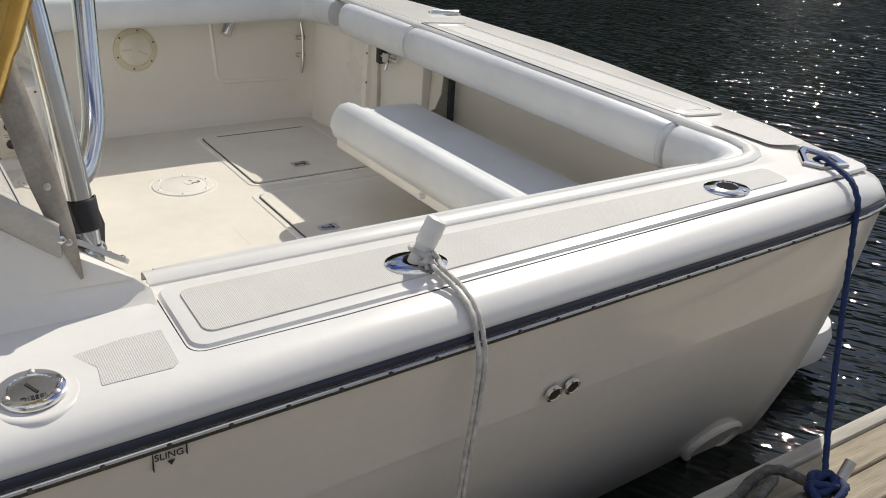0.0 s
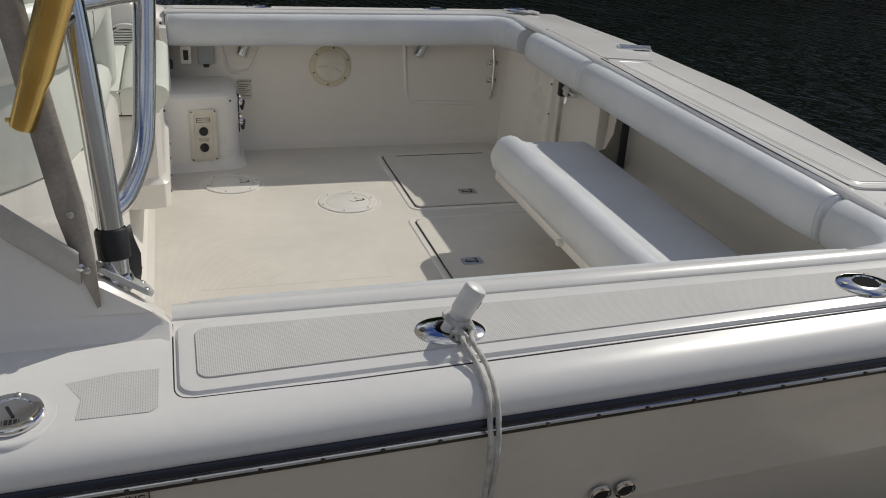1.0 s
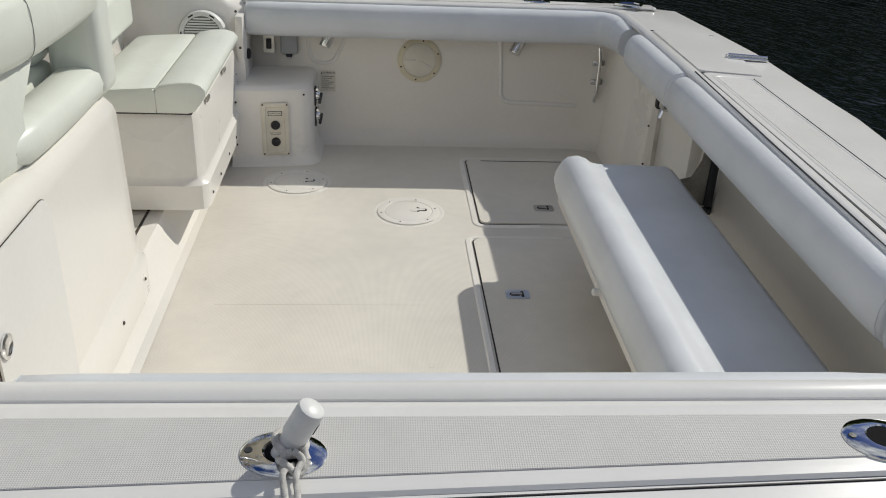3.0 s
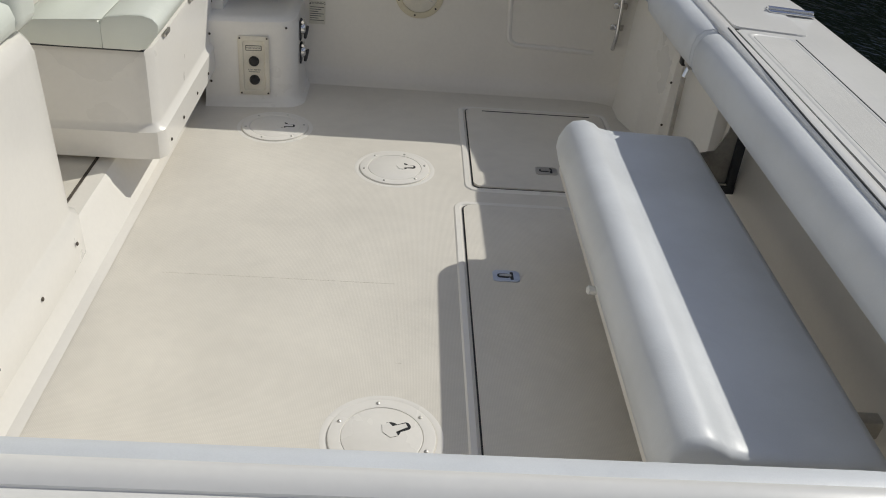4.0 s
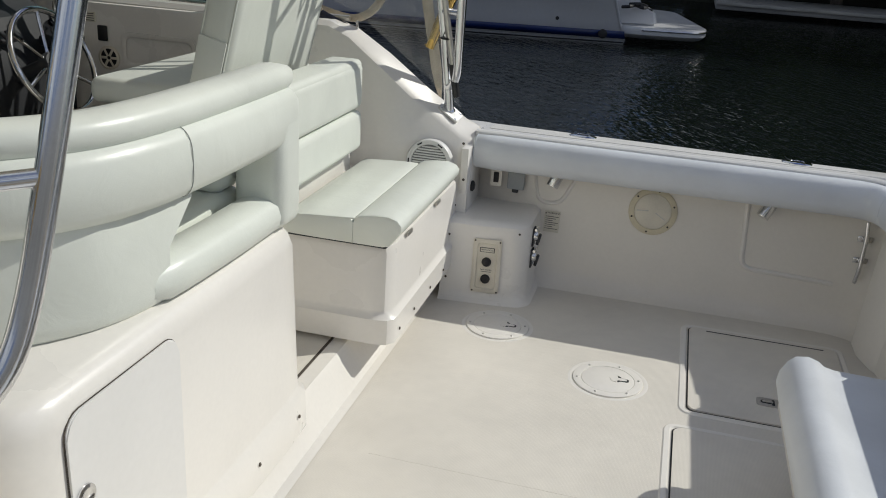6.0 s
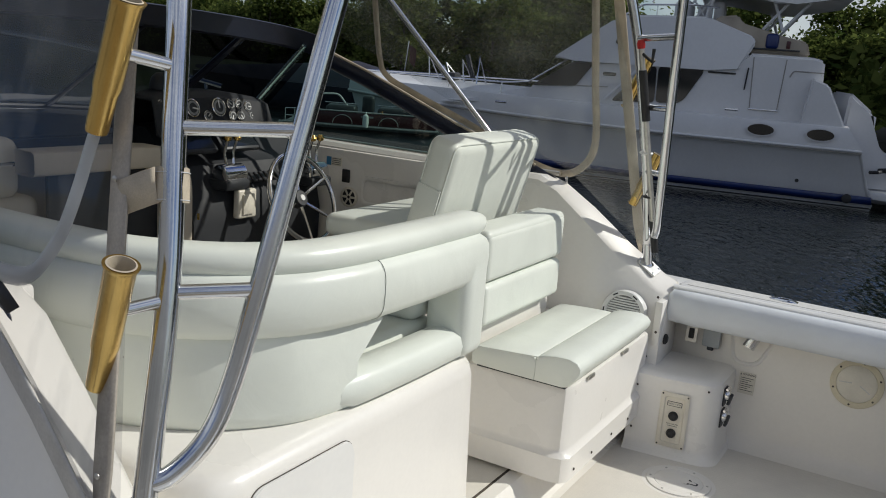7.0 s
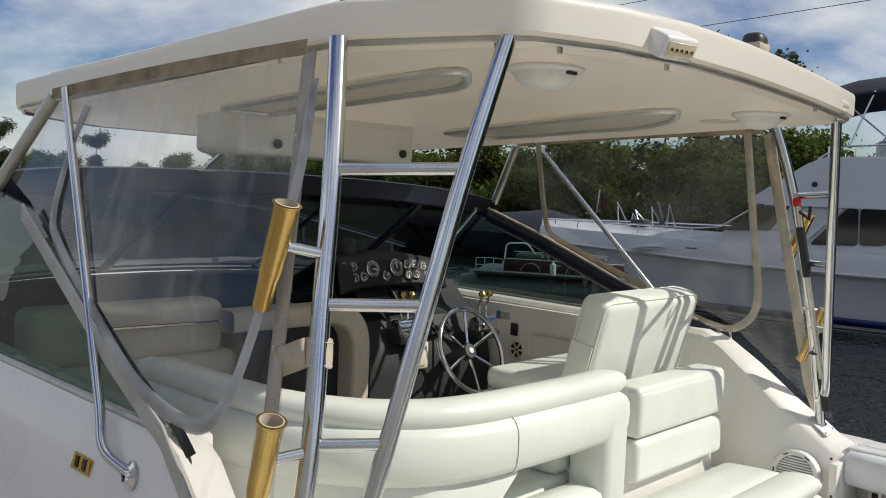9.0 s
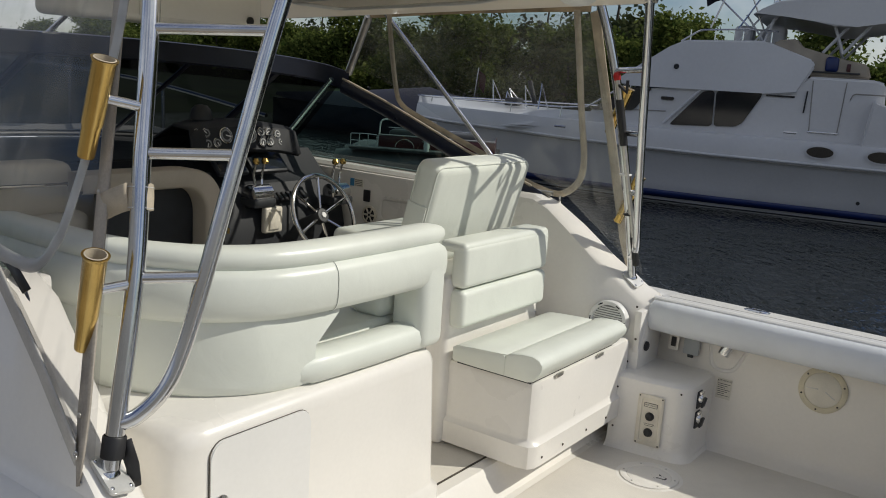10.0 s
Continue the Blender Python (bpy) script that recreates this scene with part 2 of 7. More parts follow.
RED = mat("red_paint", (0.075, 0.012, 0.016), 0.3, vary=0.1, scale=4, bump=0)
BLUE = mat("blue_stripe", (0.012, 0.03, 0.14), 0.3, vary=0.1, scale=2, bump=0)
CANVAS = mat("navy_canvas", (0.012, 0.015, 0.035), 0.8, vary=0.15, scale=4, grain=200, bump=0.2)
FARWHITE = mat("yacht_white", (0.64, 0.645, 0.66), 0.3, vary=0.03, scale=0.6, grain=20, bump=0.0, coat=0.2)


# fibreglass roof moulding: translucency added so that daylight brightens its underside
rt, rl_, rb = ROOF.node_tree.nodes, ROOF.node_tree.links, ROOF.node_tree.nodes["Principled BSDF"]
r_tl, r_mx = rt.new("ShaderNodeBsdfTranslucent"), rt.new("ShaderNodeMixShader")
r_tl.inputs[0].default_value = (0.95, 0.88, 0.76, 1)
r_mx.inputs[0].default_value = 0.3
rl_.new(rb.outputs[0], r_mx.inputs[1])
rl_.new(r_tl.outputs[0], r_mx.inputs[2])
rl_.new(r_mx.outputs[0], rt["Material Output"].inputs[0])


def leafy(name, a, b):
    """Leaf surface: half of the light goes through; tones vary from leaf to leaf."""
    m, n, l, p = nodes_of(name)
    n.remove(p)
    df, tl, mx, ra = n.new("ShaderNodeBsdfDiffuse"), n.new("ShaderNodeBsdfTranslucent"), n.new("ShaderNodeMixShader"), n.new("ShaderNodeValToRGB")
    ge = n.new("ShaderNodeNewGeometry")
    ra.color_ramp.elements[0].color, ra.color_ramp.elements[1].color = (*a, 1), (*b, 1)
    l.new(ge.outputs["Random Per Island"], ra.inputs[0])
    l.new(ra.outputs[0], df.inputs[0])
    l.new(ra.outputs[0], tl.inputs[0])
    mx.inputs[0].default_value = 0.52
    l.new(df.outputs[0], mx.inputs[1])
    l.new(tl.outputs[0], mx.inputs[2])
    l.new(mx.outputs[0], n["Material Output"].inputs[0])
    return m


LEAF = leafy("leaves", (0.045, 0.075, 0.02), (0.17, 0.20, 0.055))
LEAF2 = leafy("casuarina_leaves", (0.045, 0.062, 0.03), (0.11, 0.125, 0.06))
BARK = mat("bark", (0.12, 0.10, 0.08), 0.9, vary=0.2, scale=6, grain=40, bump=0.5)
GRASS = mat("bank_grass", (0.05, 0.07, 0.025), 0.95, vary=0.25, scale=0.4, grain=12, bump=0.5)
SOIL = mat("bank_soil", (0.05, 0.05, 0.035), 0.95, vary=0.25, scale=0.5, grain=9, bump=0.4)
# for the unseen ground: albedo set by the light it bounces up
BOUNCE_GROUND = mat("weathered_concrete", (0.34, 0.33, 0.31), 0.85, vary=0.1, scale=0.7, grain=30, bump=0.2)
CONCRETE = mat("concrete", (0.38, 0.37, 0.35), 0.85, vary=0.12, scale=0.7, grain=30, bump=0.2)
LENS = mat("lamp_lens", (0.75, 0.68, 0.5), 0.2, vary=0.05, scale=50, grain=150, bump=0.3)


def water_material():
    m, n, l, b = nodes_of("dark_water")
    co = n.new("ShaderNodeTexCoord")
    a, c, mp = n.new("ShaderNodeTexNoise"), n.new("ShaderNodeTexNoise"), n.new("ShaderNodeMapping")
    mp.vector_type = "TEXTURE"
    mp.inputs["Scale"].default_value = (2.3, 1.0, 1.0)
    mp.inputs["Rotation"].default_value = (0, 0, radians(-60))
    a.inputs["Scale"].default_value, a.inputs["Detail"].default_value = 11.0, 2.0
    c.inputs["Scale"].default_value, c.inputs["Detail"].default_value = 1.3, 2
    l.new(co.outputs["Object"], mp.inputs[0])
    l.new(mp.outputs[0], a.inputs["Vector"])
    l.new(mp.outputs[0], c.inputs["Vector"])
    ad = n.new("ShaderNodeMath")
    ad.operation = "MULTIPLY_ADD"
    ad.inputs[1].default_value = 1.6
    l.new(c.outputs["Fac"], ad.inputs[0])
    l.new(a.outputs["Fac"], ad.inputs[2])
    bp = n.new("ShaderNodeBump")
    bp.inputs["Strength"].default_value, bp.inputs["Distance"].default_value = 1.0, 0.032
    l.new(ad.outputs[0], bp.inputs["Height"])
    l.new(bp.outputs[0], b.inputs["Normal"])
    b.inputs["Base Color"].default_value = (0.006, 0.009, 0.009, 1)
    b.inputs["Roughness"].default_value, b.inputs["IOR"].default_value, b.inputs["Specular IOR Level"].default_value = 0.03, 1.33, 0.75
    return m


WATER = water_material()


# ---- building helpers ----
def finish(ob, smooth=38):
    if smooth:
        ob.data.shade_smooth()
        ob.data.set_sharp_from_angle(angle=radians(smooth))
    return ob


def link_mesh(name, bm, material, smooth=38):
    bmesh.ops.recalc_face_normals(bm, faces=bm.faces)
    me = bpy.data.meshes.new(name)
    bm.to_mesh(me)
    bm.free()
    me.materials.append(material)
    return finish(new(name, me), smooth)


def part(name, bm, material, parent, label="", smooth=38):
    ob = link_mesh(name, bm, material, smooth)
    ob.parent = parent
    ob.matrix_parent_inverse = parent.matrix_world.inverted() if parent.parent is None else Matrix()
    return tagged(ob, label)


def solo(name, bm, material, label, category="", group="", kind="", smooth=38):
    return tagged(link_mesh(name, bm, material, smooth), label, category, group, kind)


def thing(name, label, category, group="", kind=""):
    ob = new(name)
    ob.empty_display_size = 0.1
    return tagged(ob, label, category, group, kind)


def rbox(lo, hi, bevel=0.0, seg=2, bm=None, m=None):
    """A box from corner to corner with rounded edges."""
    bm = bm or bmesh.new()
    lo, hi = Vector(lo), Vector(hi)
    r = bmesh.ops.create_cube(bm, size=1.0)
    vs = r["verts"]
    bmesh.ops.transform(bm, matrix=Matrix.Translation((lo + hi) / 2) @ Matrix.Diagonal((*(hi - lo), 1)), verts=vs)
    if bevel:
        es = list({e for v in vs for e in v.link_edges})
        r = bmesh.ops.bevel(bm, geom=es, offset=min(bevel, min(hi - lo) * 0.49), segments=seg, affect="EDGES", profile=0.5)
        vs = list({v for f in r["faces"] for v in f.verts} | {v for v in vs if v.is_valid})
    if m:
        bmesh.ops.transform(bm, matrix=m, verts=vs)
    return bm


def loft(rows, close_u=False, close_v=False, caps=False, bm=None):
    """Faces between rows of points; all rows as long."""
    bm = bm or bmesh.new()
    grid = [[bm.verts.new(p) for p in row] for row in rows]
    nu, nv = len(grid), len(grid[0])
    for i in range(nu if close_u else nu - 1):
        for j in range(nv if close_v else nv - 1):
            q = [grid[i][j], grid[i][(j + 1) % nv], grid[(i + 1) % nu][(j + 1) % nv], grid[(i + 1) % nu][j]]
            bm.faces.new(q)
    if caps:
        bm.faces.new(grid[0])
        bm.faces.new(grid[-1][::-1])
    return bm


def spline(pts, k=6, closed=False):
    """Points on a smooth curve through pts."""
    p = [Vector(q) for q in pts]
    n, out = len(p), []
    for i in range(n if closed else n - 1):
        if closed:
            a, b, c, d = p[i - 1], p[i], p[(i + 1) % n], p[(i + 2) % n]
        else:
            a, b, c, d = p[max(i - 1, 0)], p[i], p[i + 1], p[min(i + 2, n - 1)]
        for j in range(k):
            t = j / k
            out.append(0.5 * (2 * b + (c - a) * t + (2 * a - 5 * b + 4 * c - d) * t * t + (3 * b - a - 3 * c + d) * t ** 3))
    if not closed:
        out.append(p[-1])
    return out


def rounded(pts, r, k=5):
    """A polyline with its corners rounded."""
    p = [Vector(q) for q in pts]
    out = [p[0]]
    for i in range(1, len(p) - 1):
        a, b = (p[i - 1] - p[i]), (p[i + 1] - p[i])
        d = min(r, a.length * 0.45, b.length * 0.45)
        s, e = p[i] + a.normalized() * d, p[i] + b.normalized() * d
        out += [(1 - t) ** 2 * s + 2 * t * (1 - t) * p[i] + t * t * e for t in [j / k for j in range(k + 1)]]
    return out + [p[-1]]


def rounded_loop(pts, r):
    """A closed outline in xy with rounded corners."""
    q = [Vector((x, y, 0)) for x, y in pts]
    m0 = (q[0] + q[-1]) / 2
    return [(p.x, p.y) for p in rounded([m0] + q + [m0], r, 6)[:-1]]


def tube(pts, r, n=12, closed=False, bm=None, radii=None, flat=1.0, up=None):
    """A tube along points; flat squeezes it across `up`."""
    p = [Vector(q) for q in pts]
    rows, nrm = [], None
    for i, q in enumerate(p):
        if closed:
            t = p[(i + 1) % len(p)] - p[i - 1]
        else:
            t = p[min(i + 1, len(p) - 1)] - p[max(i - 1, 0)]
        t.normalize()
        if nrm is None:
            nrm = (Vector(up) if up else Vector((0, 0, 1)) if abs(t.z) < 0.9 else Vector((1, 0, 0)))
        nrm = (nrm - t * nrm.dot(t)).normalized()
        bi = t.cross(nrm)
        rr = radii[i] if radii else r
        rows.append([q + rr * (math.cos(a) * bi + flat * math.sin(a) * nrm) for a in [2 * math.pi * j / n for j in range(n)]])
    return loft(rows, close_u=closed, close_v=True, caps=not closed, bm=bm)


def lathe(prof, n=32, m=None, bm=None):
    """A turned body: prof of (radius, height) about z; m places it."""
    bm = bm or bmesh.new()
    m = m or Matrix()
    rows = []
    for r, h in prof:
        rows.append([m @ Vector((r * math.cos(2 * math.pi * j / n), r * math.sin(2 * math.pi * j / n), h)) for j in range(n)] if r > 1e-6 else None)
    vr = [[bm.verts.new(p) for p in row] if row else bm.verts.new(m @ Vector((0, 0, h))) for row, (r, h) in zip(rows, prof)]
    for a, b in zip(vr[:-1], vr[1:]):
        for j in range(n):
            k = (j + 1) % n
            if isinstance(a, list) and isinstance(b, list):
                bm.faces.new((a[j], a[k], b[k], b[j]))
            elif isinstance(a, list):
                bm.faces.new((a[j], a[k], b))
            elif isinstance(b, list):
                bm.faces.new((a, b[k], b[j]))
    return bm


def prism(poly, h, m=None, bevel=0.0, seg=2, bm=None):
    """A flat plate: polygon in xy, from z 0 to h, edges of its top rounded."""
    bm = bm or bmesh.new()
    base = [bm.verts.new((x, y, 0)) for x, y in poly]
    top = [bm.verts.new((x, y, h)) for x, y in poly]
    n = len(poly)
    bm.faces.new(base[::-1])
    ft = bm.faces.new(top)
    for i in range(n):
        bm.faces.new((base[i], base[(i + 1) % n], top[(i + 1) % n], top[i]))
    vs = base + top
    if bevel:
        r = bmesh.ops.bevel(bm, geom=list(ft.edges), offset=bevel, segments=seg, affect="EDGES")
        vs = list({v for f in r["faces"] for v in f.verts} | {v for v in vs if v.is_valid})
    if m:
        bmesh.ops.transform(bm, matrix=m, verts=list({v for v in vs if v.is_valid}))
    return bm


def round_rect(x0, x1, y0, y1, r, k=5):
    out = []
    for cx, cy, a0 in ((x1 - r, y1 - r, 0), (x0 + r, y1 - r, 90), (x0 + r, y0 + r, 180), (x1 - r, y0 + r, 270)):
        out += [(cx + r * math.cos(radians(a0 + 90 * j / k)), cy + r * math.sin(radians(a0 + 90 * j / k))) for j in range(k + 1)]
    return out


def ellipse(rx, ry, n=32, cx=0, cy=0):
    return [(cx + rx * math.cos(2 * math.pi * j / n), cy + ry * math.sin(2 * math.pi * j / n)) for j in range(n)]


def frame_at(o, x, z):
    """A matrix at o whose local x and z point along the given directions."""
    x, z = Vector(x).normalized(), Vector(z).normalized()
    y = z.cross(x).normalized()
    x = y.cross(z)
    return Matrix(((x.x, y.x, z.x, o[0]), (x.y, y.y, z.y, o[1]), (x.z, y.z, z.z, o[2]), (0, 0, 0, 1)))


def thicken(ob, t, offset=-1):
    md = ob.modifiers.new("thickness", "SOLIDIFY")
    md.thickness, md.offset = t, offset
    return ob


def screw(bm, p, normal, r=0.006):
    """A domed screw head on a surface."""
    z = Vector(normal)
    x = Vector((1, 0.3, 0.2)).cross(z)
    return lathe([(r, 0), (r, r * 0.3), (r * 0.6, r * 0.6), (0, r * 0.7)], 10, frame_at(p, x, z), bm)


MID = 1.525                         # the boat's middle line


def flip(p):
    return Vector((p[0], 2 * MID - p[1], p[2]))


# ---- water and bank ----
WZ = -0.28
bm = bmesh.new()
bmesh.ops.create_grid(bm, x_segments=8, y_segments=8, size=2500)
for v in bm.verts:
    v.co.z = WZ
solo("water", bm, WATER, "dark rippled harbour water", "water", kind="structure")

# ---- boat: hull, decks ----
near_x = [-7.9, -7.4, -6.6, -5.6, -4.6, -3.6, -2.6, -1.8, -1.0, -0.5, -0.02, 0.0, 0.3, 0.6, 0.9, 1.2, 1.45]


def bow_y(x):
    t = max(0.0, (-2.6 - x) / 5.35)
    return -0.302 + 0.04 * max(-0.5, x) + (MID + 0.32) * t ** 2.3


outer = [Vector((x, bow_y(x), 0)) for x in near_x]
outer += [Vector((x, y, 0)) for x, y in ((1.66, -0.232), (1.80, -0.222), (1.91, -0.203), (1.97, -0.155), (2.005, -0.07), (2.05, 0.25), (2.11, 0.7), (2.165, 1.15))]
outer += [Vector((2.19, MID, 0))] + [flip(p) + Vector((0.055 if 2.0 < p.x < 2.13 else 0.01, 0, 0)) for p in outer[::-1]]
inner = [Vector((x, min(max(-0.03 if x < 0 else 0.029, bow_y(x) + 0.12 + 0.2 * max(0, -x - 3) / 5), MID), 0)) for x in near_x]
inner += [Vector((x, y, 0)) for x, y in ((1.55, 0.03), (1.62, 0.038), (1.68, 0.06), (1.72, 0.1), (1.74, 0.16), (1.752, 0.4), (1.758, 0.8), (1.76, 1.2))]
inner += [Vector((1.762, MID, 0))] + [flip(p) for p in inner[::-1]]


def sheer(x):
    return 0.70 + 0.42 * max(0.0, (-x - 0.8) / 7.1) ** 1.2


def ring(u, dz, out=0.0):
    """A line round the deck: u from the inner to the outer edge, then outward by out."""
    res = []
    for i, o in zip(inner, outer):
        v = 1 - (1 - u) * 0.4 if o.x > 2.03 and 0.5 < u < 1 else u
        res.append(i + (o - i) * v + (o - i).normalized() * out + Vector((0, 0, sheer(o.x) + dz)))
    return res


def hull_ring(z, ins):
    res = []
    for i, o in zip(inner, outer):
        d = (i - o).normalized()
        if o.x > 0.0:
            d = Vector((-0.06 if o.x > 1.95 else 0.0, 1.0 if o.y < MID else -1.0, 0.0))
        k = 1.0 if o.x < 1.7 else max(0.72, 1 - (o.x - 1.7) * 0.85)
        k *= min(1.0, abs(o.y - MID) / 1.2)
        zz = z if z <= 0.3 else z + (sheer(o.x) - 0.7)
        res.append(o + d * ins * k + Vector((0, 0, zz)))
    return res


hull = thing("boat_hull", "cream gelcoat boat hull with moulded white side decks", "boat", kind="structure")
deck_rows = [ring(0, -0.03), ring(0.0, -0.006), ring(0.04, 0.0), ring(0.4, -0.008), ring(0.76, -0.016), ring(0.84, -0.021), ring(0.91, -0.030), ring(0.96, -0.043), ring(0.99, -0.058), ring(1.0, -0.082)]
thicken(part("deck", loft(deck_rows), GEL2, hull, "glossy white moulded side deck"), 0.012)
side_rows = [hull_ring(0.622, 0.0), hull_ring(0.59, 0.005), hull_ring(0.364, 0.044), hull_ring(0.359, 0.056), hull_ring(0.2, 0.09), hull_ring(0.0, 0.15), hull_ring(-0.2, 0.232), hull_ring(-0.5, 0.38)]
part("side", loft(side_rows), HULL, hull, "cream hull side")
trim = [p for p in ring(1.0, -0.0765, 0.0)]
part("rub_rail", tube(trim, 0.0078, 10), NAVY, hull, "navy rubber rub rail")
strip = [p for p in ring(1.0, -0.0895, 0.0065)]
part("rail_insert", tube(strip, 0.0052, 8, flat=0.95), STEEL, hull, "stainless rub rail insert")
part("rail_lip", tube(ring(1.0, -0.0985, 0.002), 0.0042, 8), mat("dark_sealant", (0.06, 0.05, 0.035), 0.5, vary=0.15, scale=12), hull, "dark sealant line under the rail")
for i in range(34):
    t = i / 33
    x = -1.6 + 3.15 * t
    part("rail_screw", screw(bmesh.new(), (x, bow_y(x) - 0.0125, sheer(x) - 0.0895), (0, -1, 0), 0.004), BARK, hull)

# cockpit liner: walls inside, and floor
lin = [k for k, p in enumerate(inner) if p.x >= 0.0]


def liner_row(off, z):
    res = []
    for k in lin:
        d = (outer[k] - inner[k]).normalized()
        res.append(inner[k] + d * off + Vector((0, 0, z)))
    return res


liner = solo("wall_cockpit", loft([liner_row(-0.02, -0.02), liner_row(0.0, 0.0), liner_row(0.03, 0.012), liner_row(0.055, 0.045), liner_row(0.065, 0.09), liner_row(0.09, 0.4), liner_row(0.10, 0.62), liner_row(0.06, 0.66), liner_row(0.0, 0.672)]),
             LINER, "cream moulded cockpit side wall", "wall", kind="structure")
thicken(liner, 0.01, 1)
fl = thing("floor_cockpit", "cream anti-slip cockpit floor with moulded edges", "floor", kind="structure")
part("floor_panel", rbox((-0.16, 0.0, -0.04), (1.80, 3.05, 0.0)), SOLE, fl)
part("riser_edge", loft([[Vector((x, y, z)) for y in (0.0, 3.05)] for x, z in ((-0.09, 0.002), (-0.118, 0.006), (-0.135, 0.03), (-0.175, 0.115), (-0.19, 0.13), (-0.24, 0.131))]), GEL, fl)
part("moulded_seam", rbox((0.766, 1.11, -0.002), (0.783, 1.69, 0.0005)), SOLE, fl)
part("moulded_seam", rbox((0.06, 1.48, -0.002), (0.76, 1.525, 0.0005)), SOLE, fl)
part("deck_joint", rbox((-0.252, 1.30, 0.128), (-0.243, 3.0, 0.1325)), BARK, fl, "dark joint in the step")
part("helm_deck", rbox((-2.1, 0.05, 0.09), (-0.235, 3.0, 0.13)), SOLE, fl)


def hatch(x0, x1, y0, y1, lx, ly, label, slot=False, dull=False):
    h = thing("floor_hatch", label, "hatch", "hatches in the cockpit floor")
    part("gasket", prism(round_rect(x0 - 0.005, x1 + 0.003, y0 - 0.004, y1 + 0.004, 0.03), 0.002, pose(0, 0, 0.0005)), BLACK, h)
    part("rim", frame_strip(x0 - 0.035, x1 + 0.03, y0 - 0.03, y1 + 0.03, 0.026, 0.0045), GEL, h)
    part("lid", prism(round_rect(x0, x1, y0, y1, 0.03), 0.0075, pose(0, 0, 0.0005), 0.003), SOLE, h)
    la = part("latch_plate", prism(round_rect(-0.042, 0.042, -0.03, 0.03, 0.012), 0.003, pose(lx, ly, 0.008), 0.001), ALU if dull else mat("brushed_steel", (0.70, 0.73, 0.78), 0.3, 1.0, vary=0.06, scale=16, grain=160, bump=0.04), h, "flush metal lift latch")
    bm = prism(round_rect(-0.028, 0.012, -0.011, 0.011, 0.01), 0.001, pose(lx, ly, 0.011))
    prism(round_rect(0.012, 0.022, -0.02, 0.02, 0.003), 0.001, pose(lx, ly, 0.011), bm=bm)
    part("pull", bm, BLACK, la)
    bm = prism(round_rect(-0.022, 0.016, -0.006, 0.006, 0.005), 0.003, pose(lx, ly, 0.011))
    part("ring_pull", bm, ALU, la)
    if slot:
        part("slot", rbox((x0 + 0.07, y1 - 0.028, 0.006), (x1 - 0.05, y1 - 0.022, 0.0092)), BLACK, h)
    return h


def frame_strip(x0, x1, y0, y1, w, h, r=0.05):
    """A flat frame with rounded corners, lying on the floor."""
    o, i = round_rect(x0, x1, y0, y1, r, 6), round_rect(x0 + w, x1 - w, y0 + w, y1 - w, max(0.005, r - w), 6)
    rows = [[Vector((x, y, z)) for x, y in q] for q, z in ((o, 0.0), ([(a * 0.8 + c * 0.2, b * 0.8 + d * 0.2) for (a, b), (c, d) in zip(o, i)], h), ([(a * 0.2 + c * 0.8, b * 0.2 + d * 0.8) for (a, b), (c, d) in zip(o, i)], h), (i, 0.0))]
    return loft(rows, close_v=True)


hatch(1.03, 1.62, 2.125, 2.84, 1.315, 2.275, "cream floor hatch lid with a dull flush latch", True, True)
hatch(0.985, 1.62, 0.62, 1.985, 1.10, 1.54, "large cream floor hatch lid with a chrome flush latch")


def deck_plate(x, y, turn):
    d = thing("deck_plate", "round cream screw-down inspection plate in the floor", "deck plate", "inspection plates in the floor")
    m = pose(x, y, 0, 0, 0, turn)
    part("border", lathe([(0.150, 0.0), (0.148, 0.0006), (0.136, 0.0006), (0.134, 0.0)], 48, m), GEL, d)
    part("ring", lathe([(0.131, 0.0), (0.13, 0.005), (0.127, 0.006), (0.101, 0.006), (0.099, 0.0035)], 48, m), GEL, d)
    part("lid", lathe([(0.0985, 0.0), (0.0985, 0.005), (0.096, 0.006), (0, 0.006)], 48, m), GEL, d)
    for k in range(6):
        a = radians(60 * k + 12)
        part("screw_head", screw(bmesh.new(), m @ Vector((0.115 * math.cos(a), 0.115 * math.sin(a), 0.006)), (0, 0, 1), 0.005), ALU, d)
    bm = prism(ellipse(0.022, 0.026, 16, 0.03, 0.012), 0.0006, m @ pose(0, 0, 0.006))
    prism(round_rect(0.04, 0.078, -0.004, 0.022, 0.01), 0.0006, m @ pose(0, 0, 0.006), bm=bm)
    well = part("latch_well", bm, BLACK, d)
    bm = prism([(0.016, -0.012), (0.036, -0.014), (0.036, 0.0), (0.07, 0.004), (0.07, 0.018), (0.036, 0.02), (0.034, 0.036), (0.014, 0.036), (0.006, 0.012)], 0.0015, m @ pose(0, 0, 0.0062), 0.0005)
    part("tongue", bm, GEL, well)
    return d


deck_plate(0.737, 2.24, 0)
deck_plate(0.25, 2.54, 0)
deck_plate(0.742, 0.83, 25)


# raised lip between the side deck and the bolsters
lip = []
for e, z in ((-0.014, 0.695), (-0.012, 0.704), (-0.002, 0.7105), (0.014, 0.713), (0.026, 0.7115), (0.034, 0.705), (0.035, 0.69)):
    lip.append([p + Vector((0, 0, z)) for p in liner_row(-e, 0.0)])
part("coaming_lip", loft(lip), GEL2, hull, "rounded white coaming lip")
part("seam_line", tube([Vector((1.743, 1.93, 0.7125)), Vector((1.733, 1.22, 0.709)), Vector((1.728, 0.40, 0.707))], 0.003, 6), DARK, hull, "thin dark line beside the bolster")

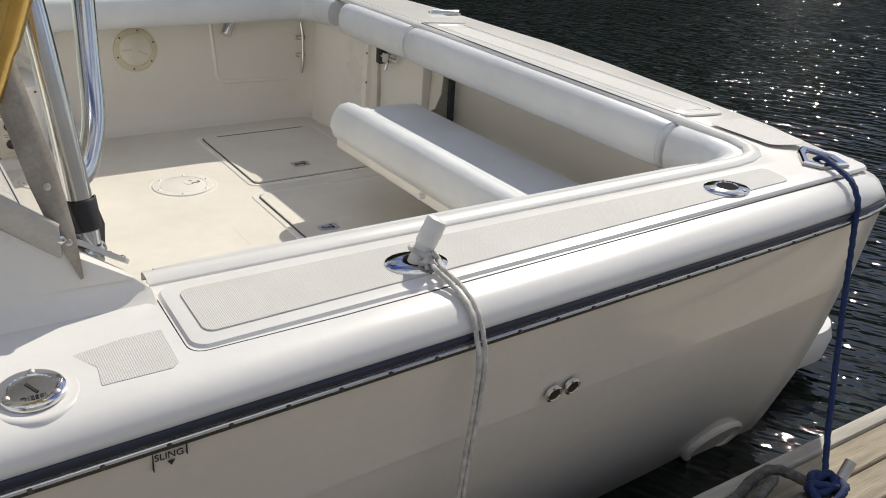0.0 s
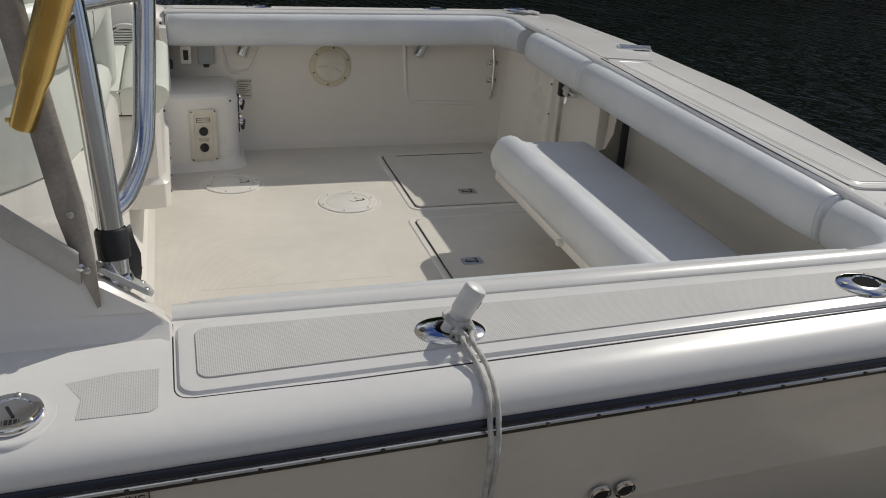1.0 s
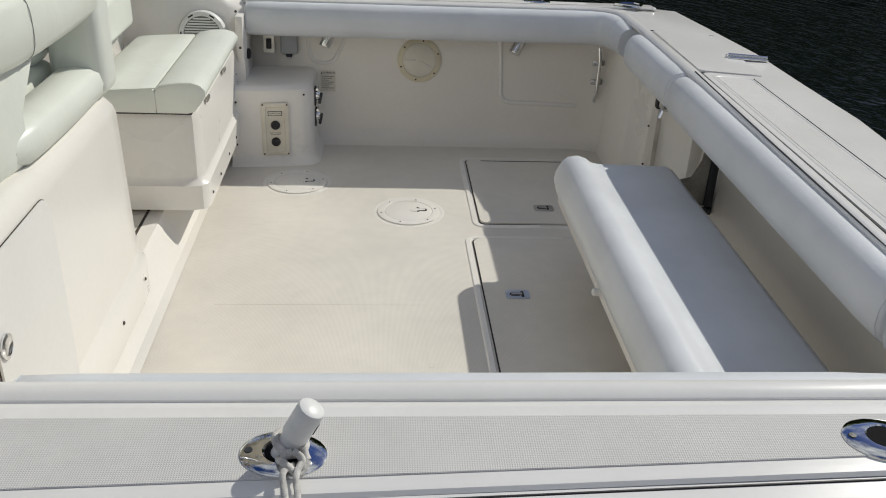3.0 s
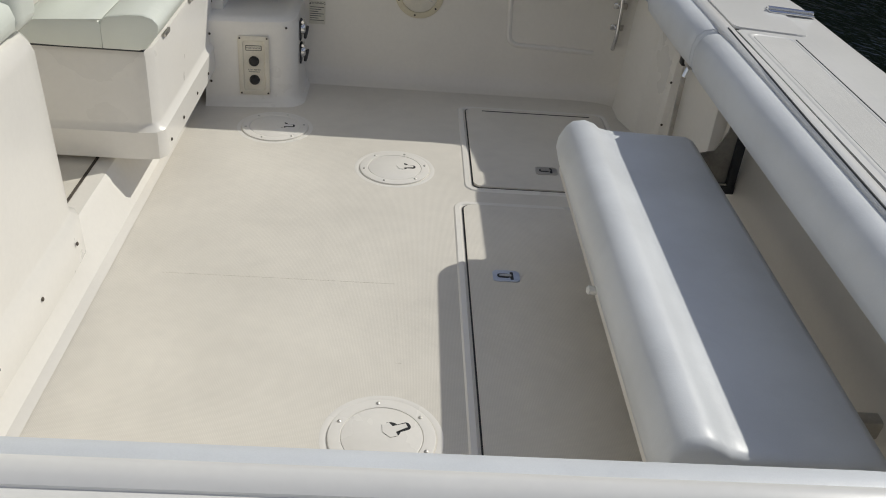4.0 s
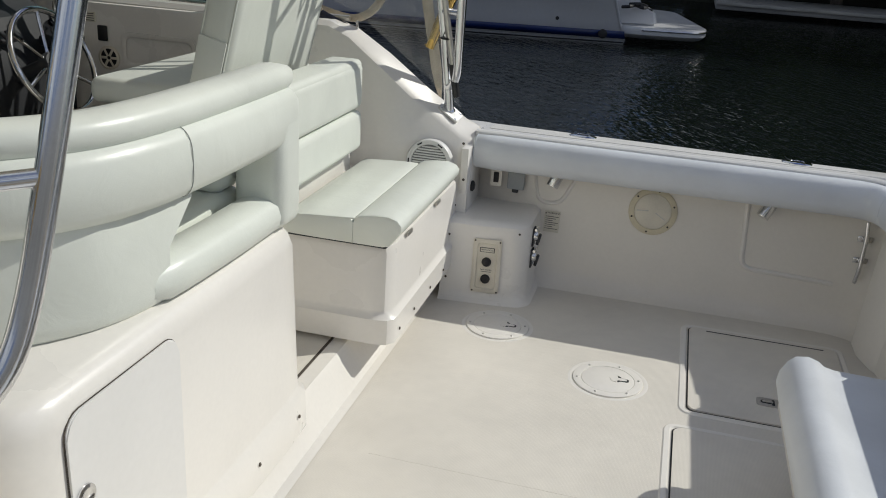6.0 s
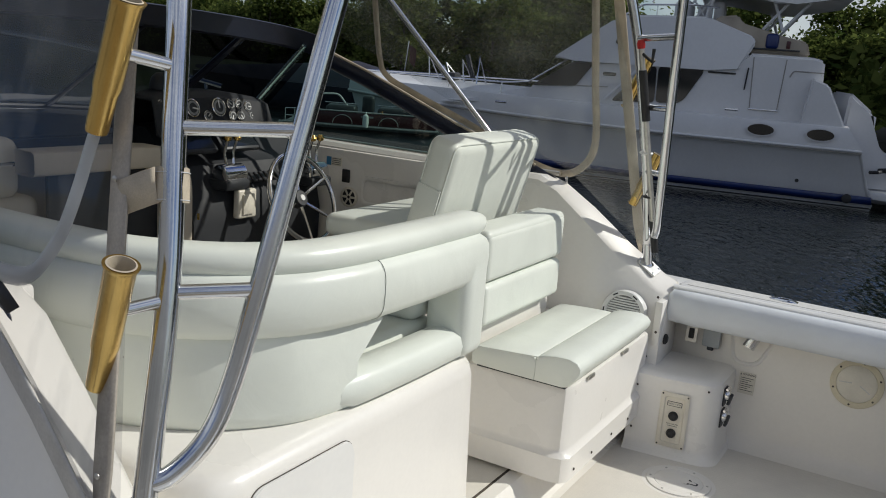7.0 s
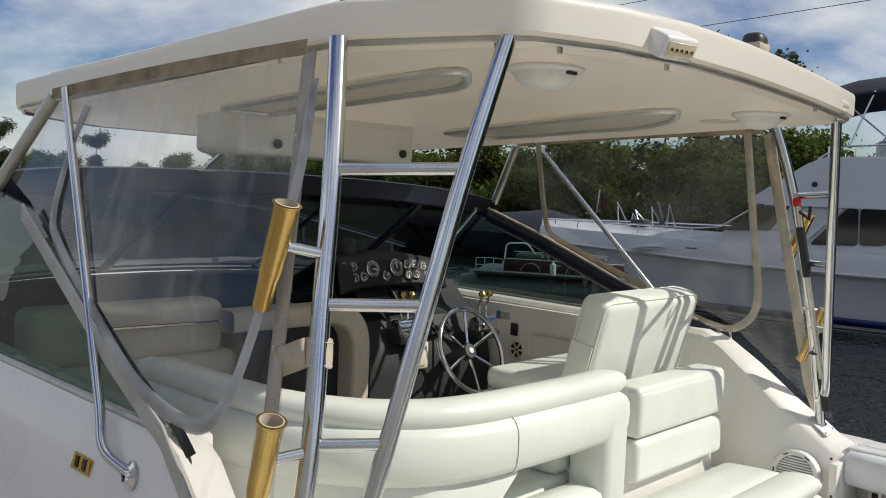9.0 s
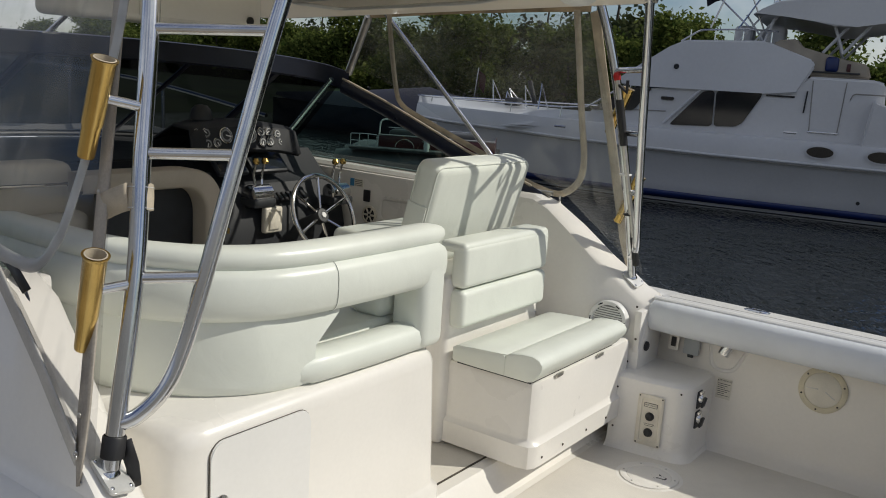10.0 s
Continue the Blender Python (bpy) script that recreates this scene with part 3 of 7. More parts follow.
# coaming bolsters along the inner edge
def along(path, z=0.0):
    """Path points and inward normals in plan, path walked with the cockpit on its left."""
    res = []
    for i, p in enumerate(path):
        t = (path[min(i + 1, len(path) - 1)] - path[max(i - 1, 0)]).normalized()
        res.append((p, Vector((-t.y, t.x, 0))))
    return res


SEAM = mat("stitched_seam", (0.66, 0.685, 0.71), 0.5, vary=0.04)
BOL = [(-0.015, 0.560), (0.03, 0.548), (0.07, 0.550), (0.094, 0.568), (0.104, 0.60), (0.104, 0.64), (0.094, 0.673), (0.074, 0.693), (0.05, 0.699), (0.012, 0.695), (0.0, 0.688), (-0.015, 0.686)]


def bolster(path, label):
    rows = []
    al = along(path)
    n = len(al)
    for i, (p, nn) in enumerate(al):
        e = min(i, n - 1 - i)
        s = 0.82 if e == 0 else 0.96 if e == 1 else 1.0
        rows.append([p + nn * (0.045 + (d - 0.045) * s) + Vector((0, 0, 0.625 + (z - 0.625) * s)) for d, z in BOL])
    bo = thing("coaming_bolster", label, "bolster", "coaming bolsters round the cockpit")
    part("cover", loft(rows, close_v=True, caps=True), PAD, bo, smooth=60)
    for k in (1, n - 2):
        c0 = sum(rows[k], Vector()) / len(rows[k])
        part("seam", tube([c0 + (p - c0) * 1.002 for p in rows[k]], 0.0012, 6, closed=True), SEAM, bo)
    return bo


def dense(a, b, n=14):
    a, b = Vector(a), Vector(b)
    e = 0.012 / (b - a).length
    return [a, a.lerp(b, e)] + [a.lerp(b, t / n) for t in range(1, n)] + [b.lerp(a, e), b]


bolster(dense((0.02, 0.029, 0), (1.50, 0.029, 0)), "long white vinyl coaming bolster under the side deck")
corner = [Vector(p) for p in ((1.515, 0.029, 0), (1.525, 0.029, 0), (1.60, 0.034, 0), (1.66, 0.05, 0), (1.705, 0.085, 0), (1.735, 0.14, 0), (1.748, 0.22, 0), (1.752, 0.365, 0), (1.752, 0.375, 0))]
bolster(corner, "white vinyl corner bolster at the transom")
bolster(dense((1.752, 0.39, 0), (1.752, 1.93, 0)), "long white vinyl bolster along the transom")
bolster(dense((1.756, 1.95, 0), (1.752, 2.56, 0), 6), "short white vinyl bolster on the transom gate")
bolster([flip(p) for p in corner[::-1]][1:] + dense((1.50, 3.021, 0), (0.0, 3.021, 0))[2:], "long white vinyl coaming bolster below the far rail")

# ---- cabin sides, windscreen ----
DIAG = [(-0.06, 0.765), (-0.34, 0.985), (-0.57, 1.145), (-0.89, 1.27), (-1.25, 1.432), (-1.66, 1.616), (-1.98, 1.735)]


def side_y(z):
    return -0.02 + 0.2 * (z - 0.7)


def on_side(x, z, out=0.0):
    return Vector((x, side_y(z) - out, z))


def wing(mirror):
    f = (lambda p: flip(p) - Vector((0.035 if p[0] < -0.02 else 0.0, 0, 0))) if mirror else (lambda p: Vector(p))
    w = thing("wall_cabin_starboard" if mirror else "wall_cabin_port", "cream moulded cabin side sloping down to the cockpit", "wall", kind="structure")
    # profile (x, z) of the upper edge, closed by the deck line below
    top = [(0.006, 0.685), (-0.004, 0.712), (-0.03, 0.738), (-0.20, 0.862), (-0.38, 1.005), (-0.53, 1.105), (-0.62, 1.135), (-0.9, 1.14), (-1.5, 1.145), (-2.2, 1.15), (-3.2, 1.15), (-4.2, 1.12)]
    rows = []
    for x, z in top:
        t = 0.13
        fore = max(0.0, (-x - 2.6)) * 0.16
        zo = 0.70 if x < 0 else 0.66
        lo = 0.10
        dip = 0.045 * max(0.0, min(1.0, (x + 0.6) / 0.3))
        rows.append([f((x, -0.066 + fore, min(z, zo - 0.012))), f((x, -0.036 + fore, min(z, 0.703))), f((x, -0.022 + fore, min(z, 0.718))), f((x, side_y(0.74) + fore, min(z, 0.74))), f((x, side_y(max(z - 0.02, 0.7)) + fore, max(z - 0.02, min(z, 0.742)))), f((x, side_y(z) + 0.018 + fore, z)),
                     f((x, side_y(z) + t - 0.02 + fore, z - dip)), f((x, side_y(z) + t + fore, z - 0.02 - dip)), f((x, 0.20 + 0.02 * (z - 0.7) + fore, min(0.45, z))), f((x, 0.21 + fore, lo))])
    part("side_panel", loft(rows, caps=True), GEL, w)
    return w


wing_port, wing_star = wing(False), wing(True)
part("end_panel", rbox((-0.03, 2.85, 0.005), (0.003, 3.12, 0.655), 0.004), GEL, wing_star)
# inner panel beside the aft-facing seat, with its screws
for x, z in ((-0.04, 0.68), (-0.03, 0.52), (-0.06, 0.40), (-0.07, 0.27)):
    part("screw_head", screw(bmesh.new(), (x + 0.02, 2.838, z), (0, -1, 0), 0.006), BARK, wing_star)


TAN = mat("stained_canvas", (0.44, 0.34, 0.22), 0.8, vary=0.18, scale=12, grain=300, bump=0.2)
EDGE = mat("tan_edge_band", (0.50, 0.45, 0.385), 0.55, vary=0.12, scale=11, grain=180, bump=0.1)
TRACK = mat("dull_track", (0.58, 0.56, 0.525), 0.45, 0.2, vary=0.08, scale=9, grain=150, bump=0.08)


def aluminium_track():
    tr = thing("snap_track", "cream snap track with steel studs along the cabin side", "track")
    pts = [on_side(-0.135, 0.825, 0.004)] + [on_side(x, z, 0.004) for x, z in DIAG[1:-1]]
    rows = []
    for p in pts:
        rows.append([(p + Vector((0.0, -0.004, 0.026))), (p + Vector((0.0, -0.006, 0.022))), (p + Vector((0, -0.006, -0.026))), (p + Vector((0, 0.0, -0.030)))])
    thicken(part("strip", loft(rows), TRACK, tr), 0.006, 1)
    for i in range(13):
        t = i / 12 * (len(pts) - 1) * 0.999
        k = int(t)
        q = pts[k].lerp(pts[k + 1], t - k)
        part("stud", screw(bmesh.new(), q + Vector((0, -0.006, 0)), (0, -1, 0), 0.008), STEEL, tr)


aluminium_track()


FAR_DIAG = [(-0.58, 1.075), (-0.72, 1.138), (-1.15, 1.288), (-1.49, 1.428), (-1.69, 1.508), (-2.0, 1.615)]


def screen():
    """Wraparound windscreen: side panes up to the diagonal frame, front panes below a dark header."""
    s = thing("windscreen", "dark-framed raked windscreen with green-tinted side panes", "windscreen")
    n = 18
    head = []
    for i in range(n + 1):
        a = math.pi * i / n
        head.append(Vector((-1.98 - 0.52 * math.sin(a) ** 0.8, MID - (MID - 0.20) * math.cos(a), 1.665 + 0.10 * math.sin(a) ** 0.7)))
    foot = [Vector((-2.55 - 0.95 * math.sin(math.pi * i / n) ** 0.8, MID - (MID - 0.12) * math.cos(math.pi * i / n), 1.16 + 0.05 * math.sin(math.pi * i / n))) for i in range(n + 1)]
    for k, (a, b) in enumerate(((0, 6), (6, 12), (12, 18))):
        g = part("front_pane", loft([[head[i] for i in range(a, b + 1)], [foot[i] for i in range(a, b + 1)]]), SMOKE, s)
        g.visible_shadow = False
    band = [[p + Vector((0.0, 0, 0.028)), p + Vector((0.022, 0, 0.022)), p + Vector((0.03, 0, -0.075)), p + Vector((0.012, 0, -0.085)), p + Vector((-0.02, 0, -0.07)), p + Vector((-0.015, 0, 0.02))] for p in head]
    part("header", loft(band, close_v=True, caps=True), NAVY, s, "deep black windscreen header")
    for i, rr in ((8, 0.032), (12, 0.018), (15, 0.03)):
        part("mullion", tube([head[i], foot[i]], rr, 8, flat=0.6), NAVY, s)
    part("foot_rail", tube(foot, 0.02, 8), DARK, s)
    for f in (lambda p: Vector(p), flip):
        line = [on_side(x, z, -0.03) for x, z in (FAR_DIAG if f is flip else DIAG[2:-1] + [(-1.97, 1.665)])]
        low = [on_side(p.x, min(1.142, p.z - 0.01), -0.03) for p in line]
        g = part("side_pane", loft([[f(p) for p in line], [f(p) for p in low]]), TINT, s, "green-tinted side pane")
        g.visible_shadow = False
        g = part("corner_pane", loft([[f(line[-1]), f((-1.98, 0.20, 1.665))], [f(low[-1]), f((-2.55, 0.12, 1.16))]]), TINT, s)
        g.visible_shadow = False
        part("side_frame", tube([f(p + Vector((0, 0.01, -0.012))) for p in (line if f is flip else [on_side(-0.50, 1.075, -0.03)] + line + [Vector((-1.98, 0.20, 1.665))])], 0.041 if f is flip else 0.013, 10, flat=0.5, up=(0, 1, 0)), NAVY, s, "black diagonal frame")
        if f is flip:
            part("frame_bead", tube([f(p + Vector((0, 0.012, 0.031))) for p in line[1:]], 0.008, 8), BEIGE, s, "tan bead on the frame's upper edge")
        part("side_sill", tube([f(on_side(-0.6, 1.142, -0.02)), f(on_side(-2.5, 1.15, -0.02))], 0.012, 8), ALU, s)
        part("corner_post", tube([f((-2.06, 0.235, 1.64)), f((-2.60, 0.165, 1.17))], 0.017, 8, flat=0.7), mat("bright_teal_trim", (0.45, 0.58, 0.56), 0.25, 0.9, vary=0.05) if f is flip else NAVY, s)
    return s


screen()

# brace between the windscreen header and the hardtop
hbr = thing("header_brace", "stainless brace from the windscreen header to the hardtop", "brace")
part("rod", tube([(-2.465, 1.29, 1.785), (-1.99, 1.29, 2.03)], 0.012, 10), STEEL, hbr)
part("plate", rbox((-2.50, 1.245, 1.780), (-2.435, 1.335, 1.790), 0.003), STEEL, hbr)

# foredeck and cabin top
fd = []
for x in (-2.62, -2.9, -3.6, -4.6, -5.6, -6.6, -7.4, -7.85):
    e = bow_y(x) + 0.22
    zc = 1.02 - 0.012 * (x + 2.2) ** 2 if x > -6 else 1.05
    ze = sheer(x) + 0.06 if x < -4.3 else 1.05 - (-x - 2.2) * 0.02
    e = max(e, 0.16) if x > -4.3 else min(e, MID - 0.05)
    fd.append([Vector((x, MID + (e - MID) * k, ze + (max(zc, ze) - ze) * (1 - k * k))) for k in (1, 0.9, 0.6, 0.3, 0, -0.3, -0.6, -0.9, -1)])
thicken(solo("foredeck", loft(fd), GEL2, "white moulded foredeck ahead of the windscreen", "deck", kind="structure"), 0.03)
br = thing("bow_rail", "stainless bow rail round the foredeck", "rail")
line = spline([(-3.0, -0.12, 1.35), (-4.2, 0.05, 1.52), (-5.6, 0.42, 1.62), (-7.2, 1.05, 1.68), (-7.9, MID, 1.7)], 6)
line = line + [flip(p) for p in line[::-1]][1:]
part("top_rail", tube(line, 0.016, 8), STEEL, br)
for i in range(3, len(line) - 1, 4):
    p = line[i]
    part("stanchion", tube([p, Vector((p.x + 0.1, p.y + (0.06 if p.y < MID else -0.06), sheer(p.x) - 0.02))], 0.013, 8), STEEL, br)

# ---- hardtop ----
ht = thing("hardtop", "white moulded hardtop roof with rounded fascia", "roof")
outl = [(-2.42, 0.52), (-2.35, 0.39), (-2.22, 0.335), (-0.37, 0.33), (-0.325, 0.331), (-0.275, 0.338), (-0.235, 0.352), (0.03, 0.4535), (0.075, 0.473), (0.118, 0.51), (0.135, 0.545), (0.193, 0.70), (0.23, 0.98), (0.226, 1.28), (0.208, MID), (0.165, 1.95), (0.125, 2.24), (0.09, 2.48), (0.045, 2.58)]
outl = outl + [(x, 2 * MID - y) for x, y in outl[3::-1]]
outl = outl + [(-2.52, 2.3), (-2.57, MID), (-2.52, 0.75)]


def roof_z(x):
    return 2.077 - 0.018 * x * x if x < 0 else 2.077


cen = Vector((-1.2, MID, 0))


def roof_ring(k, dz):
    return [Vector((cen.x + (x - cen.x) * k, cen.y + (y - cen.y) * k, roof_z(x) + dz)) for x, y in outl]


def roof_disc(k, dz):
    return [Vector((cen.x + (x - cen.x) * k, cen.y + (y - cen.y) * k, roof_z(cen.x + (x - cen.x) * k) + dz)) for x, y in outl]


rows = [roof_disc(0.02, -0.005), roof_disc(0.5, -0.008), roof_disc(0.9, -0.012), roof_disc(0.955, -0.016), roof_disc(0.965, 0.0), roof_ring(0.985, 0.0), roof_ring(0.995, 0.004), roof_ring(1.0, 0.010), roof_ring(1.0, 0.016), roof_ring(1.0, 0.068), roof_ring(0.9995, 0.080), roof_ring(0.996, 0.089), roof_ring(0.988, 0.094), roof_disc(0.9, 0.104), roof_disc(0.5, 0.13), roof_disc(0.02, 0.14)]
bm = loft(rows, close_v=True, caps=True)
part("shell", bm, ROOF, ht)
part("underside_plate", lathe([(0.075, 0.01), (0.075, -0.004), (0.068, -0.006), (0, -0.006)], 32, pose(-0.37, 2.33, roof_z(-0.37) - 0.010)), CREAM, ht, "round cream cover plate")
part("edge_trim", tube(roof_ring(0.985, -0.003), 0.009, 8, closed=True), ALU, ht, "aluminium edge trim")
SATIN = mat("satin_rim", (0.80, 0.80, 0.79), 0.42, 0.6, vary=0.04, scale=9, grain=160, bump=0.03)
for outline in ([(-1.62, 0.84), (-0.24, 0.69), (-0.50, 0.98), (-1.62, 1.07)], [(-1.62, 2.03), (-0.25, 1.79), (-0.46, 2.14), (-0.75, 2.38), (-1.62, 2.40)]):
    edge = rounded_loop(outline, 0.13)
    pts = [Vector((x, y, roof_z(x) - 0.022)) for x, y in edge]
    part("hatch_rim", tube(pts, 0.014, 10, closed=True, flat=0.8), SATIN, ht, "aluminium roof hatch rim")
    hatch_pl = part("hatch_panel", prism(edge, 0.006), ROOF, ht)
    for v in hatch_pl.data.vertices:
        v.co.z += roof_z(v.co.x) - 0.016
bm = rbox((-1.95, 0.93, 1.85), (-1.62, 1.87, 2.05), 0.03, 3)
lk = part("overhead_locker", bm, GEL, ht, "cream overhead electronics locker")
part("locker_door", rbox((-1.622, 1.20, 1.87), (-1.612, 1.82, 2.0), 0.004), GEL, lk)
for y in (1.10, 1.78):
    part("knob", lathe([(0.018, 0), (0.018, 0.012), (0.01, 0.018), (0, 0.018)], 16, frame_at((-1.612, y, 1.895), (0, 1, 0), (1, 0, 0))), BLACK, lk)
for (x, y) in ((0.10, 0.62), (0.175, 0.95), (0.13, 2.0), (0.06, 2.38), (0.02, 0.50), (-0.6, 0.38), (-1.1, 0.38)):
    part("snap_stud", rbox((x - 0.005, y - 0.007, roof_z(x) - 0.022), (x + 0.005, y + 0.007, roof_z(x)), 0.003, 1), ALU, ht)


def dome(y):
    d = thing("dome_light", "white round dome lamp under the hardtop", "lamp", "dome lamps")
    z = roof_z(-0.1) - 0.014
    part("base", lathe([(0.10, 0), (0.10, -0.006), (0.088, -0.012), (0.0, -0.012)], 32, pose(-0.1, y, z)), GEL2, d)
    part("lens", lathe([(0.084, -0.010), (0.074, -0.030), (0.05, -0.047), (0.02, -0.054), (0, -0.055)], 32, pose(-0.1, y, z)), PLASTIC, d)
    part("switch", rbox((-0.022, y - 0.018, z - 0.02), (-0.012, y + 0.018, z - 0.006), 0.002), BLACK, d)


dome(0.83)
dome(2.10)


def spot(p, turn):
    s = thing("spreader_light", "white rectangular LED deck lamp on the hardtop edge", "lamp", "deck lamps on the hardtop")
    m = pose(*p, 0, 25, turn) @ Matrix.Scale(0.86, 4)
    part("housing", rbox((-0.03, -0.065, -0.035), (0.075, 0.065, 0.03), 0.012, 3, m=m), GEL2, s)
    b = part("lens", rbox((0.074, -0.052, -0.026), (0.079, 0.052, 0.016), 0.002, 1, m=m), LENS, s)
    bm = bmesh.new()
    for i in range(5):
        lathe([(0.007, 0), (0.006, 0.002), (0, 0.003)], 10, m @ frame_at((0.079, -0.038 + 0.019 * i, -0.006), (0, 1, 0), (1, 0, 0)), bm)
    part("leds", bm, BRASS, b)
    part("bracket", tube(rounded([m @ Vector((-0.01, -0.07, -0.02)), m @ Vector((-0.02, -0.07, 0.045)), m @ Vector((-0.02, 0.07, 0.045)), m @ Vector((-0.01, 0.07, -0.02))], 0.02), 0.005, 8), STEEL, s)


spot((0.205, 0.87, 2.115), -12)
spot((0.05, 2.32, 2.125), 10)


# ---- arch posts with rungs ----
def posts(mirror):
    f = (lambda p: flip(p) - Vector((0.052 if p[0] > -0.1 else 0.02 + 0.03 * max(0.0, min(1.0, (1.95 - p[2]) / 0.6)), 0, 0))) if mirror else (lambda p: Vector(p))
    a = thing("ladder_arch", "polished stainless arch legs with ladder rungs", "arch", "arch legs")
    foot = Vector((-0.083, 0.042, 0.755))
    p1 = [foot, Vector((-0.090, 0.070, 0.90)), Vector((-0.117, 0.138, 1.216)), Vector((-0.16, 0.188, 1.497)), Vector((-0.215, 0.249, 1.781)), Vector((-0.295, 0.318, 2.075))]
    part("main_leg", tube([f(p) for p in spline(p1, 5)], 0.0215, 16), STEEL, a)
    p2 = [Vector((0.055, 0.50, 2.09)), Vector((0.031, 0.407, 1.795)), Vector((0.010, 0.325, 1.50)), Vector((-0.008, 0.248, 1.223)), Vector((-0.02, 0.20, 1.06)), Vector((-0.032, 0.155, 0.965)), Vector((-0.062, 0.103, 0.905)), Vector((-0.087, 0.072, 0.890))]
    part("aft_leg", tube([f(p) for p in spline(p2, 5)], 0.0195, 16), STEEL, a)
    for u, v in (((-0.215, 0.249, 1.781), (0.031, 0.407, 1.793)), ((-0.16, 0.188, 1.497), (0.010, 0.325, 1.505)), ((-0.115, 0.141, 1.216), (-0.008, 0.248, 1.223))):
        part("rung", tube([f(u), f(v)], 0.014, 12), STEEL, a)
    part("foot_weld", lathe([(0.027, 0), (0.0255, 0.006), (0.0225, 0.011)], 20, frame_at(f(foot + Vector((0.0, 0.0, 0.022))), (1, 0, 0), (0, 0.05 if not mirror else -0.05, 1))), STEEL, a)
    slope = Vector((0.83, 0, -0.56))
    m = frame_at(f(foot + Vector((0.006, 0.004, 0.016))), slope, (0.56, -0.3 if mirror else 0.3, 0.83))
    pl = part("foot_plate", prism(round_rect(-0.055, 0.052, -0.038, 0.038, 0.014), 0.009, m, 0.002), mat("satin_steel", (0.72, 0.72, 0.70), 0.36, 0.45, vary=0.05, scale=12, grain=160, bump=0.03), a)
    for x in (-0.042, 0.038):
        for y in (-0.028, 0.028):
            part("bolt", screw(bmesh.new(), m @ Vector((x, y, 0.008)), m.to_3x3() @ Vector((0, 0, 1)), 0.0055), STEEL, pl)
    return a


posts(False)
posts(True)


def rod_holder_gold(top, bot, leg, mirror=False):
    f = (lambda p: flip(p) - Vector((0.04, 0, 0))) if mirror else (lambda p: Vector(p))
    r = thing("rod_holder", "gold anodised tubular rod holder clamped to the arch", "rod holder", "gold rod holders")
    top, bot, leg = f(top), f(bot), f(leg)
    z = (top - bot).normalized()
    h = (top - bot).length
    m = frame_at(bot, (1, 0, 0.1), z)
    part("tube", lathe([(0, 0.004), (0.019, 0), (0.020, 0.006), (0.0215, h * 0.3), (0.0245, h * 0.36), (0.0265, h * 0.96), (0.030, h * 0.985), (0.031, h), (0.024, h), (0.023, h - 0.02), (0.018, h * 0.3), (0, h * 0.3)], 28, m), BRASS, r)
    part("liner", lathe([(0.0255, h + 0.001), (0.0225, h + 0.002), (0.021, h - 0.015), (0.021, h - 0.05)], 28, m), BEIGE, r)
    c = bot.lerp(top, 0.62)
    part("stub", tube([c, leg], 0.012, 12), STEEL, r)
    part("drain_pin", tube([bot + Vector((0.022, 0, 0.012)), bot - Vector((0.022, 0, -0.012))], 0.004, 8), BRASS, r)


for side in (False, True):
    rod_holder_gold((-0.187, 0.112, 1.705), (-0.268, 0.112, 1.48), (-0.175, 0.205, 1.60), side)
    rod_holder_gold((-0.112, 0.036, 1.285), (-0.200, 0.055, 1.045), (-0.113, 0.139, 1.205), side)


def strut(mirror):
    f = flip if mirror else (lambda p: Vector(p))
    s = thing("hardtop_strut", "thin bent stainless strut from cabin side to hardtop", "strut", "hardtop struts")
    pts = rounded([(-1.64, 0.275, 2.02), (-0.86, 0.045, 1.14), (-0.80, 0.02, 1.06), (-0.70, 0.045, 1.025)], 0.07, 6)
    part("tube", tube([f(p) for p in pts], 0.0135, 12), STEEL, s)
    part("flange", lathe([(0.036, 0), (0.036, 0.006), (0.018, 0.012), (0.016, 0.02)], 24, frame_at(f((-0.69, 0.045, 1.022)), (1, 0, 0), (-0.2, 1 if mirror else -1, 0.2))), CHROME, s)
    s2 = thing("roof_strut", "aluminium forward hardtop leg", "strut", "hardtop struts")
    part("tube", tube([f((-1.75, 0.285, 2.0)), f((-1.98, 0.18, 1.68))], 0.022, 12), ALU, s2)


strut(False)
strut(True)


# ---- clear curtains ----
def cur(x, z, out=0.0):
    return Vector((x, 0.035 + 0.28 * (z - 1.1) - out, z))


